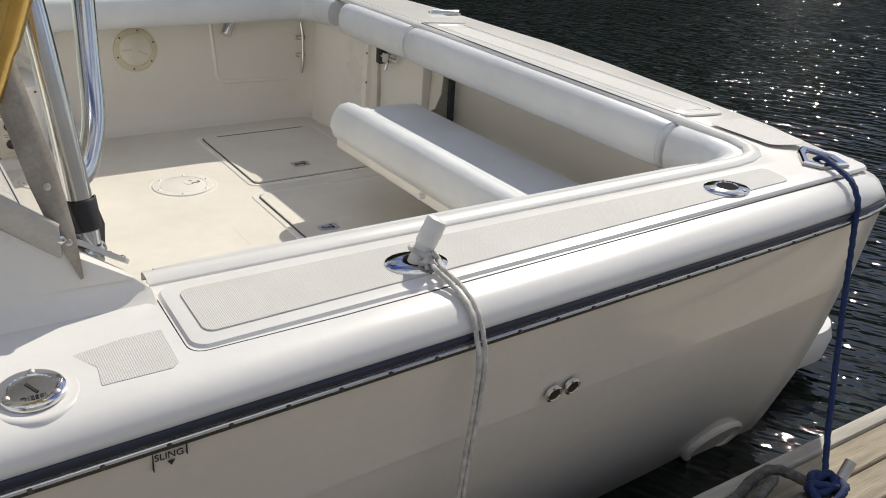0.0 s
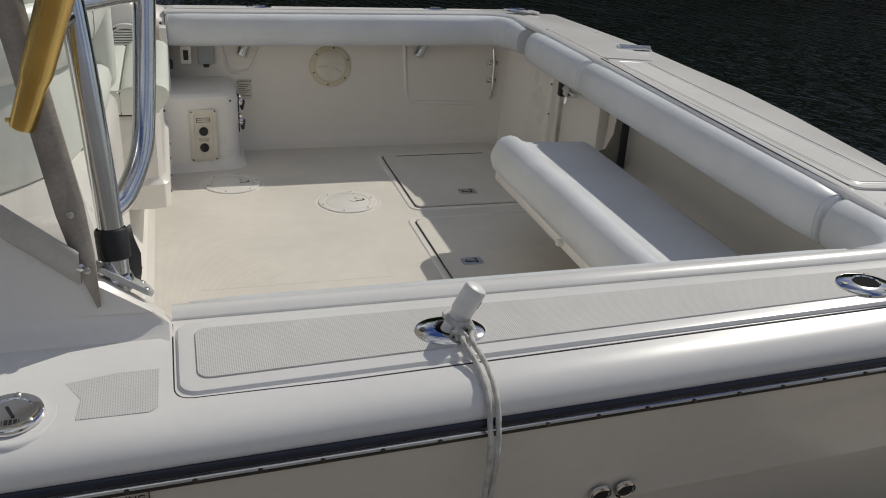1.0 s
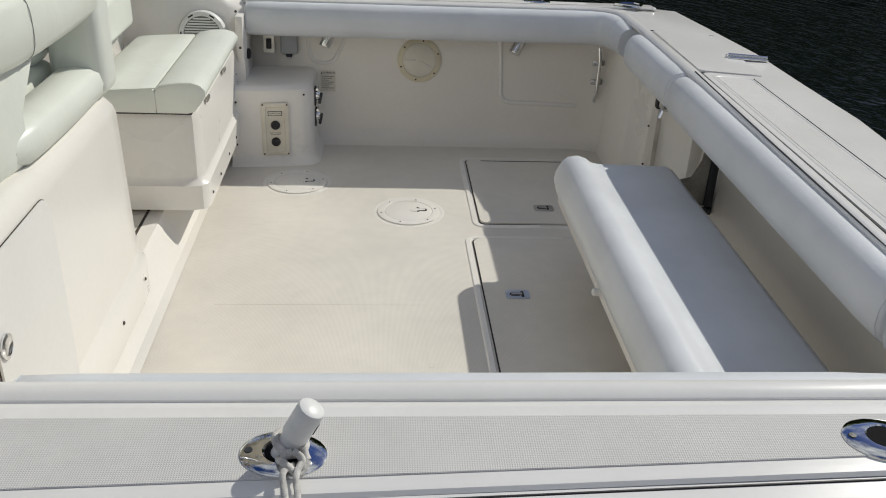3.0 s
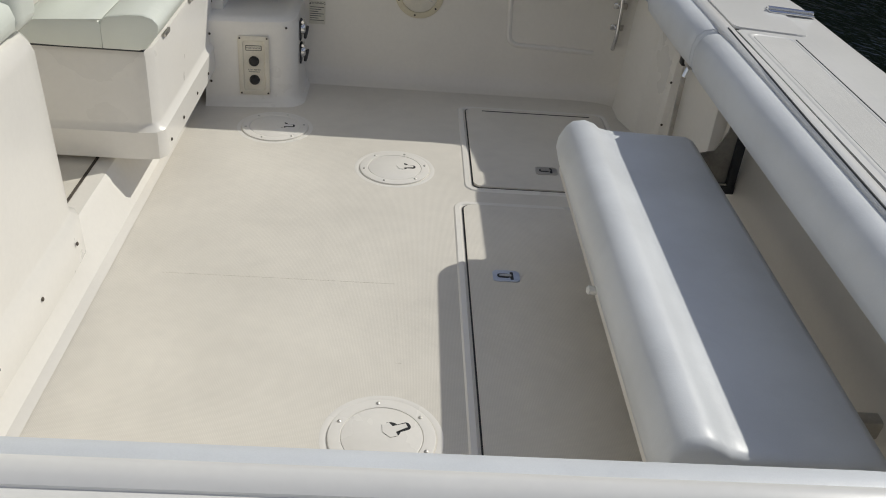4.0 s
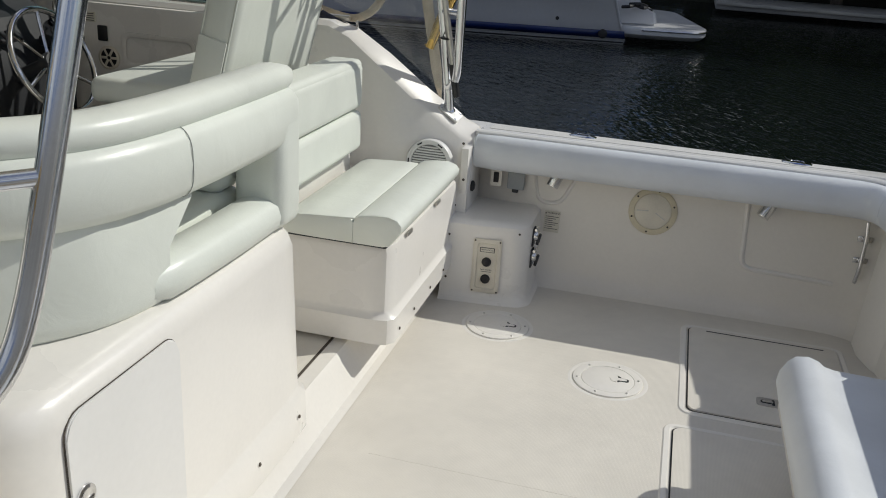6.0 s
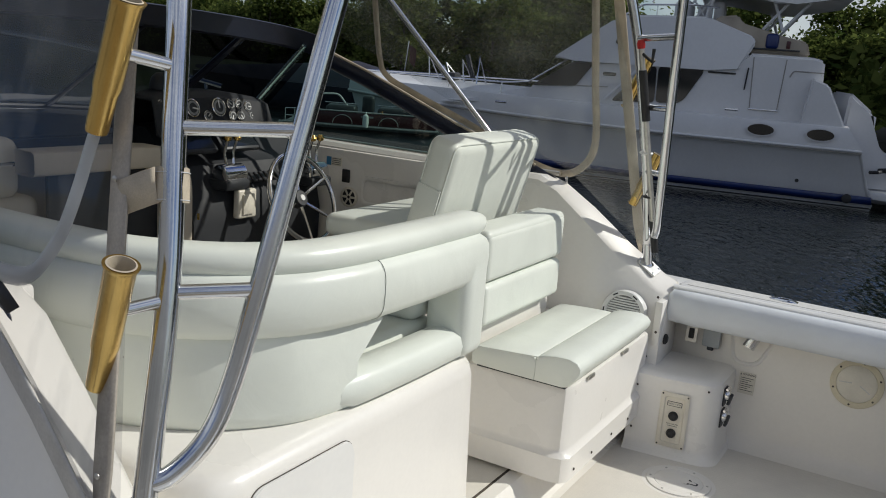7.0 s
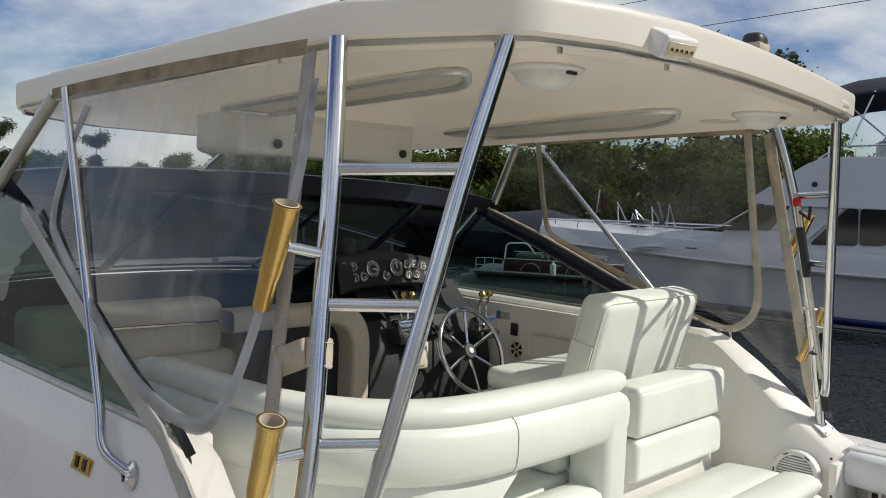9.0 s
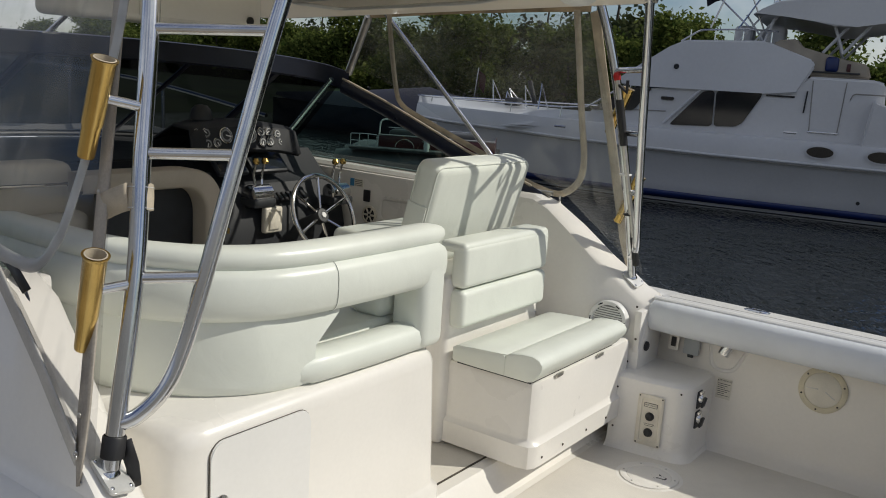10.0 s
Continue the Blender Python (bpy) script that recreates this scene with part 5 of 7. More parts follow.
def rod_socket(x, y, flipx=False):
    r = thing("rod_socket", "oval chrome flush rod holder in the deck", "rod holder", "flush rod holders")
    m = pose(x, y, 0.7098, 0, 0, -8)
    rows = []
    for k, z in ((1.0, -0.002), (0.985, 0.002), (0.9, 0.0045), (0.62, 0.0075), (0.53, 0.008), (0.49, 0.006), (0.47, -0.01), (0.45, -0.06)):
        a, b = 0.064 * k, 0.047 * k
        if k < 0.7:
            a, b = 0.048 * k / 0.62 * 0.74, 0.047 * k / 0.62 * 0.64
        rows.append([m @ Vector((px, py, z)) for px, py in ellipse(a, b, 36)])
    part("flange", loft(rows, close_v=True), CHROME, r)
    # matt black disc below the rim in place of the socket's dark depth
    part("bore", prism(ellipse(0.0272, 0.0232, 28), 0.0008, m @ Matrix.Translation((0, 0, 0.0045))), mat("dark_bore", (0.012, 0.012, 0.013), 0.9, vary=0.1, scale=20, spec=0.1), r)
    for a in (65, 185, 305):
        p = m @ Vector((0.050 * math.cos(radians(a)), 0.036 * math.sin(radians(a)), 0.005))
        part("screw_head", lathe([(0.0065, 0), (0.0055, 0.002), (0, 0.0022)], 12, Matrix.Translation(p)), DARK, r)
    return r


for x, y in ((0.472, -0.108), (1.382, -0.088)):
    rod_socket(x, y)
    rod_socket(x - 0.02, 2 * MID - y)

plug = thing("rod_plug", "white plastic capped tube leaning out of the rod holder", "tube")
pa, pb = Vector((0.472, -0.108, 0.712)), Vector((0.516, -0.108, 0.795))
ax = (pb - pa).normalized()
m = frame_at(pa, (0, 1, 0), ax)
h = (pb - pa).length
part("pipe", lathe([(0.0, -0.03), (0.0175, -0.03), (0.0175, h * 0.45), (0, h * 0.45)], 28, m), PLASTIC, plug)
part("cap", lathe([(0.0195, h * 0.40), (0.0205, h * 0.42), (0.0205, h * 0.92), (0.019, h * 0.97), (0.014, h), (0, h * 1.015)], 28, m), PLASTIC, plug)
bm = bmesh.new()
for i in range(6):
    a = radians(-118 + 7 * i)
    c = m @ Vector((0.0206 * math.cos(a), 0.0206 * math.sin(a), h * 0.70))
    tube([c - ax * 0.008, c + ax * 0.008], 0.0009, 5, bm=bm)
part("print", bm, INK, plug)


def rope(name, lines, r, material, label, cat="rope", knots=()):
    t = thing(name, label, cat)
    for ln in lines:
        pts = spline(ln, 10)
        part("strand", braid(pts, r), material, t, smooth=80)
    for ln, rr in knots:
        part("knot", braid(spline(ln, 10), rr), material, t, smooth=80)
    return t


def braid(pts, r, lobes=7, pitch=0.03):
    """A laid rope: a lobed section that twists along its length."""
    rows, nrm, run = [], None, 0.0
    q = []
    for a, b in zip(pts[:-1], pts[1:]):
        n = max(1, int((b - a).length / (r * 0.9)))
        q += [a.lerp(b, k / n) for k in range(n)]
    q.append(pts[-1])
    for i, p in enumerate(q):
        t = (q[min(i + 1, len(q) - 1)] - q[max(i - 1, 0)]).normalized()
        if nrm is None:
            nrm = Vector((0, 0, 1)) if abs(t.z) < 0.9 else Vector((1, 0, 0))
        nrm = (nrm - t * nrm.dot(t)).normalized()
        bi = t.cross(nrm)
        run += (q[i] - q[max(i - 1, 0)]).length
        ph = run / pitch * 2 * math.pi / 3
        rows.append([p + r * (1 + 0.13 * math.cos(3 * (a + ph))) * (math.cos(a) * bi + math.sin(a) * nrm) for a in [2 * math.pi * j / 12 for j in range(12)]])
    return loft(rows, close_v=True, caps=True)


k0 = Vector((0.488, -0.132, 0.722))
loops = [[k0 + Vector((0.02 * math.cos(a), 0.02 * math.sin(a), 0.012 * math.sin(2 * a))) for a in [radians(60 * i) for i in range(7)]],
         [m @ Vector((0.023 * math.cos(radians(40 * i)), 0.023 * math.sin(radians(40 * i)), 0.018 + 0.001 * i)) for i in range(10)],
         [k0 + Vector((0.014 * math.sin(a), -0.008 + 0.008 * math.cos(a), 0.016 * math.cos(a))) for a in [radians(60 * i) for i in range(7)]]]
rope("tie_rope", [[k0 + Vector((0, -0.01, 0)), (0.477, -0.165, 0.726), (0.488, -0.22, 0.711), (0.490, -0.268, 0.692), (0.488, -0.296, 0.655), (0.485, -0.314, 0.605), (0.482, -0.312, 0.50), (0.470, -0.305, 0.30), (0.445, -0.32, 0.05), (0.435, -0.40, -0.04)],
                  [k0 + Vector((0.012, -0.01, 0.004)), (0.495, -0.165, 0.722), (0.503, -0.22, 0.711), (0.504, -0.268, 0.692), (0.502, -0.297, 0.655), (0.497, -0.316, 0.605), (0.492, -0.314, 0.50), (0.480, -0.307, 0.30), (0.455, -0.325, 0.05), (0.445, -0.40, -0.04)]],
     0.0047, ROPEW, "double white braided line tied to the rod plug", knots=[(l, 0.0052) for l in loops])

# hawse hole and blue mooring line
def hawse(mirror):
    hz = thing("hawse_hole", "angular chrome hawse hole set in the deck corner", "hawse hole", "hawse holes")
    cx, cy = 1.805, -0.052
    poly = [(0.03, 0.085), (-0.01, 0.068), (-0.078, 0.0), (-0.052, -0.042), (0.045, -0.062), (0.066, 0.0)]
    mm = Matrix.Translation((cx, cy if not mirror else 2 * MID - cy, 0.7098)) @ Matrix.Rotation(0.0, 4, "Z")
    if mirror:
        mm = mm @ Matrix.Diagonal((1, -1, 1, 1))
    rows = [[mm @ Vector((x * k, y * k, z)) for x, y in poly] for k, z in ((1.0, 0.0), (0.98, 0.006), (0.9, 0.010), (0.72, 0.010), (0.66, 0.006), (0.62, -0.02))]
    part("frame", loft(rows, close_v=True), CHROME, hz, smooth=25)
    # black plate stands in for the shade down the hole
    part("throat", prism([(x * 0.66, y * 0.66) for x, y in poly], 0.001, mm), BLACK, hz)


hawse(False)
hawse(True)
rope("blue_mooring_line", [[(1.80, -0.03, 0.69), (1.795, -0.06, 0.718), (1.775, -0.12, 0.713), (1.755, -0.175, 0.703), (1.742, -0.205, 0.688), (1.730, -0.232, 0.655), (1.72, -0.245, 0.60), (1.64, -0.320, 0.40), (1.545, -0.405, 0.22), (1.475, -0.468, 0.11), (1.41, -0.52, 0.085)]],
     0.0076, ROPEB, "taut dark blue mooring line tied to the dock cleat",
     knots=[([(1.36, -0.53, 0.085), (1.41, -0.505, 0.102), (1.42, -0.535, 0.108), (1.36, -0.545, 0.102), (1.35, -0.51, 0.094), (1.41, -0.52, 0.12), (1.40, -0.55, 0.10)], 0.0092),
            ([(1.33, -0.56, 0.09), (1.37, -0.50, 0.11), (1.43, -0.495, 0.09), (1.44, -0.54, 0.08), (1.38, -0.57, 0.09), (1.32, -0.59, 0.05)], 0.0092),
            ([(1.45, -0.50, 0.09), (1.40, -0.57, 0.115), (1.34, -0.57, 0.09), (1.34, -0.52, 0.115), (1.42, -0.56, 0.10), (1.46, -0.53, 0.08)], 0.0092)])

# hull side fittings
for k, (x, z) in enumerate(((0.745, 0.395), (0.795, 0.398))):
    th = thing("hull_outlet", "small round chrome through-hull outlet", "hull outlet", "hull outlets")
    mm = frame_at((x, -0.2445, z), (1, 0, 0), (0, -1, -0.2))
    part("flange", lathe([(0.0215, -0.004), (0.021, 0.002), (0.017, 0.004), (0.014, 0.003), (0.0135, -0.01)], 24, mm), CHROME, th)
    # black disc stands in for the shade inside the outlet
    part("bore", lathe([(0.014, 0.002), (0, 0.002)], 20, mm), BLACK, th)
sl = thing("sling_mark", "black printed sling mark below the rub rail", "marking")
letters("lettering", "SLING", 0.0165, frame_at((-0.071, -0.3015, 0.582), (1, 0, 0), (0, -1, 0)), INK, sl)
bm = prism([(-0.006, 0.004), (0.006, 0.004), (0, -0.006)], 0.0008, frame_at((-0.068, -0.2985, 0.5665), (1, 0, 0), (0, -1, -0.1)))
part("arrow", bm, INK, sl)
for x, z0, z1 in ((-0.095, 0.559, 0.590), (-0.044, 0.574, 0.594)):
    part("tick", rbox((x - 0.0006, -0.3025, z0), (x + 0.0006, -0.294, z1)), INK, sl)
ex = thing("exhaust_outlet", "white oval exhaust flange at the waterline", "exhaust outlet")
mm = frame_at((1.69, 0.003, -0.235), (1, 0.06, 0.2), (0, -1, -0.38))
rows = [[mm @ Vector((x, y, z)) for x, y in ellipse(a, b, 32)] for a, b, z in ((0.122, 0.08, -0.02), (0.12, 0.078, 0.006), (0.112, 0.071, 0.012), (0.098, 0.058, 0.008), (0.094, 0.054, -0.02))]
part("flange", loft(rows, close_v=True), HULL, ex)
part("flap", prism(ellipse(0.097, 0.056, 28), 0.004, mm), HULL, ex)
sp = thing("swim_platform", "white moulded swim platform at the stern", "platform")
ol = round_rect(1.98, 2.52, 0.10, 2.95, 0.16, 6)
rows = [[Vector((1.98 + (x - 1.98) * k, MID + (y - MID) * k, z)) for x, y in ol] for k, z in ((0.93, -0.26), (0.99, -0.20), (1.0, -0.12), (0.99, -0.075), (0.97, -0.065))]
bm = loft(rows, close_v=True, caps=True)
part("slab", bm, GEL2, sp)

# transom top panels, gate hinge
tp = thing("locker_hatch", "white transom locker hatch with a moulded border and ribbed inset", "hatch")
y0, y1, x0 = 0.42, 1.955, 1.775
part("panel", prism(rounded_loop([(x0, y0), (1.975, y0), (2.005, 1.0), (2.02, y1), (x0, y1)], 0.03), 0.006, pose(0, 0, 0.7005), 0.003), GEL2, tp)
part("border", loft([[Vector((x, y, z)) for x, y in round_rect(x0 + 0.02 + d, 1.955 - d, y0 + 0.03 + d, y1 - 0.03 - d, 0.03)] for d, z in ((0, 0.706), (0.004, 0.709), (0.010, 0.709), (0.014, 0.706))], close_v=True), GEL2, tp)
part("inset", prism(round_rect(x0 + 0.038, 1.937, y0 + 0.048, y1 - 0.048, 0.02), 0.0015, pose(0, 0, 0.7062), 0.0005, 1), SKID, tp)
part("gap", tube([Vector((1.768, 0.44, 0.704)), Vector((1.768, 1.93, 0.704))], 0.004, 6), GREY, tp)
# dark line laid on the panel for the shade of a groove
part("groove", tube([Vector((1.9565, 0.47, 0.7068)), Vector((1.9565, 1.91, 0.7068))], 0.0022, 6), DARK, tp)
tg = thing("transom_gate", "white transom gate with a chrome hinge on top", "gate")
part("top", prism(round_rect(1.775, 2.02, 1.968, 2.60, 0.02), 0.007, pose(0, 0, 0.702), 0.003), GEL2, tg)
part("end_gap", rbox((1.77, 1.958, 0.698), (2.10, 1.965, 0.7025)), GREY, tg)
part("far_gap", rbox((1.77, 2.604, 0.698), (2.06, 2.611, 0.7025)), GREY, tg)
hg = part("hinge", rbox((1.965, 2.185, 0.708), (2.125, 2.232, 0.716), 0.003), CHROME, tg, "chrome hinge")
part("knuckle", tube([(1.965, 2.208, 0.719), (2.125, 2.208, 0.719)], 0.007, 10), CHROME, hg)
part("inner_panel", rbox((1.80, 1.99, 0.03), (1.85, 2.40, 0.56), 0.008), GEL, tg)
part("latch_strip", rbox((1.785, 2.375, 0.06), (1.802, 2.39, 0.56), 0.003), ALU, tg)
la = part("latch", rbox((1.748, 2.225, 0.462), (1.80, 2.285, 0.512), 0.008), CHROME, tg, "chrome gate latch")
part("bolt", tube([(1.765, 2.17, 0.487), (1.765, 2.33, 0.487)], 0.010, 10), CHROME, la)
part("lever", tube([(1.758, 2.24, 0.475), (1.742, 2.232, 0.435)], 0.008, 8), CHROME, la)
part("striker", rbox((1.752, 2.31, 0.445), (1.80, 2.35, 0.53), 0.006), BLACK, la)
cp = thing("corner_post", "cream moulded post beside the transom gate", "post")
rows = []
for z in (0.0, 0.10, 0.57):
    q = 0.03 * (z / 0.57)
    rows.append([Vector((x + (q if x < 1.8 else 0), y + q * 0.4, z)) for x, y in ((1.70, 2.84), (1.733, 2.72), (1.747, 2.70), (1.775, 2.55), (1.79, 2.53), (1.83, 2.52), (1.83, 2.43), (1.88, 2.42), (1.92, 2.98), (1.70, 2.96))])
bm = loft(rows, close_v=True, caps=True)
part("body", bm, GEL, cp, smooth=20)
for z in (0.12, 0.30, 0.45):
    part("screw_head", screw(bmesh.new(), (1.80, 2.528, z), (-0.3, -1, 0), 0.005), BARK, cp)
bb = thing("bench_bracket", "dull metal bench bracket with a dark rubber edge", "bracket")
part("upright", rbox((1.803, 1.765, 0.235), (1.833, 1.80, 0.56), 0.005), DARK, bb)
part("foot", rbox((1.69, 1.76, 0.222), (1.833, 1.802, 0.252), 0.005), DARK, bb)
part("inner_bead", rbox((1.70, 1.757, 0.256), (1.800, 1.765, 0.262), 0.002), ALU, bb)
bm = prism([(0, 0.0), (0.15, 0.0), (0.15, 0.30), (0.125, 0.30), (0.115, 0.18), (0.085, 0.115), (0.03, 0.10), (0.0, 0.085)], 0.006, frame_at((1.655, 1.785, 0.25), (1, 0, 0), (0, -1, 0)))
part("gusset", bm, mat("dull_plate", (0.40, 0.38, 0.34), 0.42, 0.35, vary=0.12, scale=9, grain=120, bump=0.05), bb)
part("bolt", screw(bmesh.new(), (1.70, 1.776, 0.30), (0, -1, 0), 0.014), STEEL, bb)
part("seat_arm", rbox((1.60, 1.77, 0.29), (1.70, 1.80, 0.325), 0.005), DARK, bb)

# ---- far corner locker with panel and sockets ----
ub = thing("utility_box", "cream moulded corner box with a washdown panel", "box")
rows = []
ol = [(-0.06, 2.735), (0.12, 2.75), (0.205, 2.765)] + [(0.225 + 0.085 * math.sin(radians(a)), 2.855 - 0.085 * math.cos(radians(a))) for a in (0, 15, 30, 45, 60, 75, 90)] + [(0.31, 3.14), (-0.06, 3.14)]
for z, k in ((0.0, 0.03), (0.02, 0.01), (0.05, 0.0), (0.325, 0.0), (0.35, 0.006), (0.362, 0.022), (0.366, 0.05)):
    d = k if z < 0.1 else -k
    rows.append([Vector((x + (d if x > 0.2 else 0), y - (d if y < 2.9 else 0), z)) for x, y in ol])
bm = loft(rows, close_v=True)
bm.faces.new([v for v in bm.verts if v.co.z > 0.3655])
part("body", bm, GEL, ub)
for x, y, z in ((-0.03, 2.735, 0.30), (-0.035, 2.735, 0.10), (0.27, 2.775, 0.33)):
    part("screw_head", screw(bmesh.new(), (x, y, z), (0, -1, 0.1), 0.005), BARK, ub)
part("foot_fillet", tube([(-0.05, 2.728, 0.006), (0.12, 2.742, 0.006), (0.21, 2.755, 0.006), (0.27, 2.775, 0.006), (0.305, 2.82, 0.006), (0.32, 2.88, 0.006), (0.32, 3.08, 0.006)], 0.012, 8), GEL, ub)
pn = thing("washdown_panel", "cream recessed panel with two black water fittings", "panel")
fm = frame_at((0.140, 2.7505, 0.172), (1, 0.09, 0), (0.09, -1, 0))
W2, H2 = 0.062, 0.125
rows = [[fm @ Vector((x, y, z)) for x, y in round_rect(-w, w, -h2, h2, r, 4)] for w, h2, r, z in ((W2, H2, 0.008, 0.0), (W2, H2, 0.008, 0.005), (W2 - 0.003, H2 - 0.003, 0.007, 0.007), (W2 - 0.018, H2 - 0.018, 0.012, 0.007), (W2 - 0.022, H2 - 0.022, 0.01, 0.001))]
part("surround", loft(rows, close_v=True), CREAM, pn)
part("back_plate", prism(round_rect(-W2 + 0.02, W2 - 0.02, -H2 + 0.02, H2 - 0.02, 0.01), 0.0015, fm), CREAM, pn)
for y in (0.02, -0.06):
    fi = part("fitting", lathe([(0.021, 0), (0.021, 0.006), (0.017, 0.012), (0.016, 0.018), (0.012, 0.021), (0, 0.021)], 24, fm @ Matrix.Translation((0, y, 0.001))), BLACK, pn, "black threaded water fitting")
lb = part("label_plate", prism(round_rect(-0.032, 0.032, -0.011, 0.011, 0.002), 0.001, fm @ Matrix.Translation((0, 0.075, 0.0015))), INK, pn)
part("label_face", prism(round_rect(-0.029, 0.029, -0.0085, 0.0085, 0.001), 0.0006, fm @ Matrix.Translation((0, 0.075, 0.0025))), PAPER, lb)
letters("lettering", "FRESH WATER", 0.0085, fm @ Matrix.Translation((0, 0.075, 0.0032)), INK, lb, 0.0002)
letters("lettering", "RAW WATER", 0.0085, fm @ Matrix.Translation((0, -0.018, 0.0018)), INK, pn, 0.0002)
part("rule", rbox((-0.022, -0.0275, 0.0015), (0.022, -0.0255, 0.002), m=fm), INK, pn)
for x in (-W2 + 0.008, W2 - 0.008):
    for y in (-H2 + 0.008, H2 - 0.008):
        part("screw_head", screw(bmesh.new(), fm @ Vector((x, y, 0.007)), fm.to_3x3() @ Vector((0, 0, 1)), 0.004), BARK, pn)
for z in (0.285, 0.185):
    so = thing("outlet_socket", "dark hinged outlet cover with a chrome lock ring", "outlet", "outlets on the corner box")
    sm = frame_at((0.311, 2.905, z), (0, 1, 0), (1, 0, 0))
    part("plate", prism(round_rect(-0.028, 0.028, -0.042, 0.042, 0.006), 0.006, sm, 0.002), DARK, so)
    part("ring", lathe([(0.026, 0.005), (0.026, 0.018), (0.022, 0.024), (0.016, 0.026), (0, 0.026)], 24, sm @ Matrix.Translation((0.002, 0.006, 0))), CHROME, so)
    part("cover", rbox((-0.018, -0.03, 0.02), (0.018, 0.02, 0.034), 0.006, 2, m=sm @ Matrix.Rotation(radians(12), 4, "X")), DARK, so)
    part("hinge", tube([sm @ Vector((-0.02, 0.036, 0.012)), sm @ Vector((0.02, 0.036, 0.012))], 0.006, 10), CHROME, so)

# speaker on the cabin side
sk = thing("speaker", "round white marine loudspeaker with a slatted grille", "speaker")
sm = frame_at((-0.175, 2.866, 0.568), (1, 0, 0), (0, -1, 0.13))
part("rim", lathe([(0.105, -0.02), (0.105, 0.010), (0.10, 0.018), (0.083, 0.018), (0.08, 0.010)], 40, sm), PLASTIC, sk)
part("backing", lathe([(0.081, 0.006), (0, 0.006)], 32, sm), mat("grille_cloth", (0.30, 0.30, 0.29), 0.8, vary=0.05), sk)
for i in range(13):
    y = -0.069 + 0.0115 * i
    w = math.sqrt(max(0.0001, 0.079 ** 2 - y * y))
    part("slat", rbox((-w, y - 0.0036, 0.008), (w, y + 0.0036, 0.014), 0.0015, 1, m=sm), PLASTIC, sk)
for a in range(30, 390, 60):
    part("rim_slot", rbox((-0.012, 0.089, 0.0178), (0.012, 0.095, 0.019), m=sm @ Matrix.Rotation(radians(a), 4, "Z")), GREY, sk)

# wall fittings on the far side
wp = thing("wall_plate", "round cream inspection plate on the cockpit wall", "inspection plate")
wm = frame_at((0.805, 3.108, 0.412), (1, 0, 0), (0, -1, 0.08))
part("ring", lathe([(0.108, -0.01), (0.107, 0.005), (0.104, 0.007), (0.083, 0.007), (0.081, 0.004)], 44, wm), mat("yellowed_plastic", (0.70, 0.63, 0.46), 0.4, vary=0.05, scale=9, grain=150, bump=0.05), wp, "yellowed ring")
part("lid", lathe([(0.0805, -0.01), (0.0805, 0.004), (0.078, 0.006), (0, 0.007)], 44, wm), CREAM, wp)
for a in range(20, 380, 60):
    part("screw_head", screw(bmesh.new(), wm @ Vector((0.095 * math.cos(radians(a)), 0.095 * math.sin(radians(a)), 0.007)), (0, -1, 0), 0.0045), BARK, wp)
for x, y, a in ((-0.045, 0.0, 4), (0.035, -0.018, -32)):
    part("finger_slot", rbox((-0.026, -0.0025, 0.006), (0.026, 0.0025, 0.0085), m=wm @ Matrix.Translation((x, y, 0)) @ Matrix.Rotation(radians(a), 4, "Z")), ALU, wp)
cl = thing("wall_cleat", "upright chrome cleat on the cockpit wall", "cleat")
part("horn_bar", tube(spline([(1.668, 3.032, 0.515), (1.674, 3.022, 0.45), (1.675, 3.024, 0.38), (1.675, 3.022, 0.31), (1.670, 3.032, 0.245)], 4), 0.009, 10, radii=None), CHROME, cl)
for z in (0.43, 0.335):
    part("leg", tube([(1.675, 3.024, z), (1.683, 3.09, z)], 0.009, 10), CHROME, cl)
    part("base", rbox((1.650, 3.062, z - 0.013), (1.710, 3.074, z + 0.013), 0.004), CHROME, cl)


def mould_line(pts, r=0.012):
    return tube(rounded(pts, 0.05, 6), r * 1.25, 10, flat=0.9)


rp = thing("wall_recess", "shallow moulded recess border on the cockpit wall", "moulding")
part("border", mould_line([(1.195, 3.125, 0.56), (1.205, 3.113, 0.39), (1.215, 3.101, 0.215), (1.45, 3.100, 0.208), (1.60, 3.092, 0.205)], 0.011), GEL, rp)
rp2 = thing("wall_recess", "small tapered moulded recess border on the cockpit wall", "moulding")
part("border", mould_line([(0.255, 3.128, 0.56), (0.285, 3.115, 0.385), (0.39, 3.115, 0.385), (0.47, 3.125, 0.56)], 0.010), GEL, rp2)
for a, b in (((0.425, 3.13, 0.66), (0.350, 3.055, 0.478)), ((1.365, 3.14, 0.66), (1.258, 3.06, 0.468))):
    rt = thing("rod_tube", "chrome rod holder tube under the side deck", "tube", "rod tubes")
    part("tube", lathe([(0.0, 0.0), (0.026, 0.0), (0.028, 0.004), (0.028, 0.22), (0, 0.22)], 20, frame_at(b, (0, 1, 0.2), Vector(a) - Vector(b))), CHROME, rt)
wl_ = thing("warning_label", "small printed warning label on the cockpit wall", "label")
lm = frame_at((0.362, 3.099, 0.30), (1, 0, 0), (0, -1, 0.08))
part("sheet", prism(round_rect(-0.036, 0.036, -0.05, 0.05, 0.003), 0.001, lm), PAPER, wl_)
letters("lettering", "WARNING", 0.0125, lm @ Matrix.Translation((0.006, 0.04, 0.0012)), INK, wl_, 0.0002)
part("triangle", prism([(-0.034, 0.035), (-0.026, 0.035), (-0.03, 0.044)], 0.0004, lm @ Matrix.Translation((0, 0, 0.001))), INK, wl_)
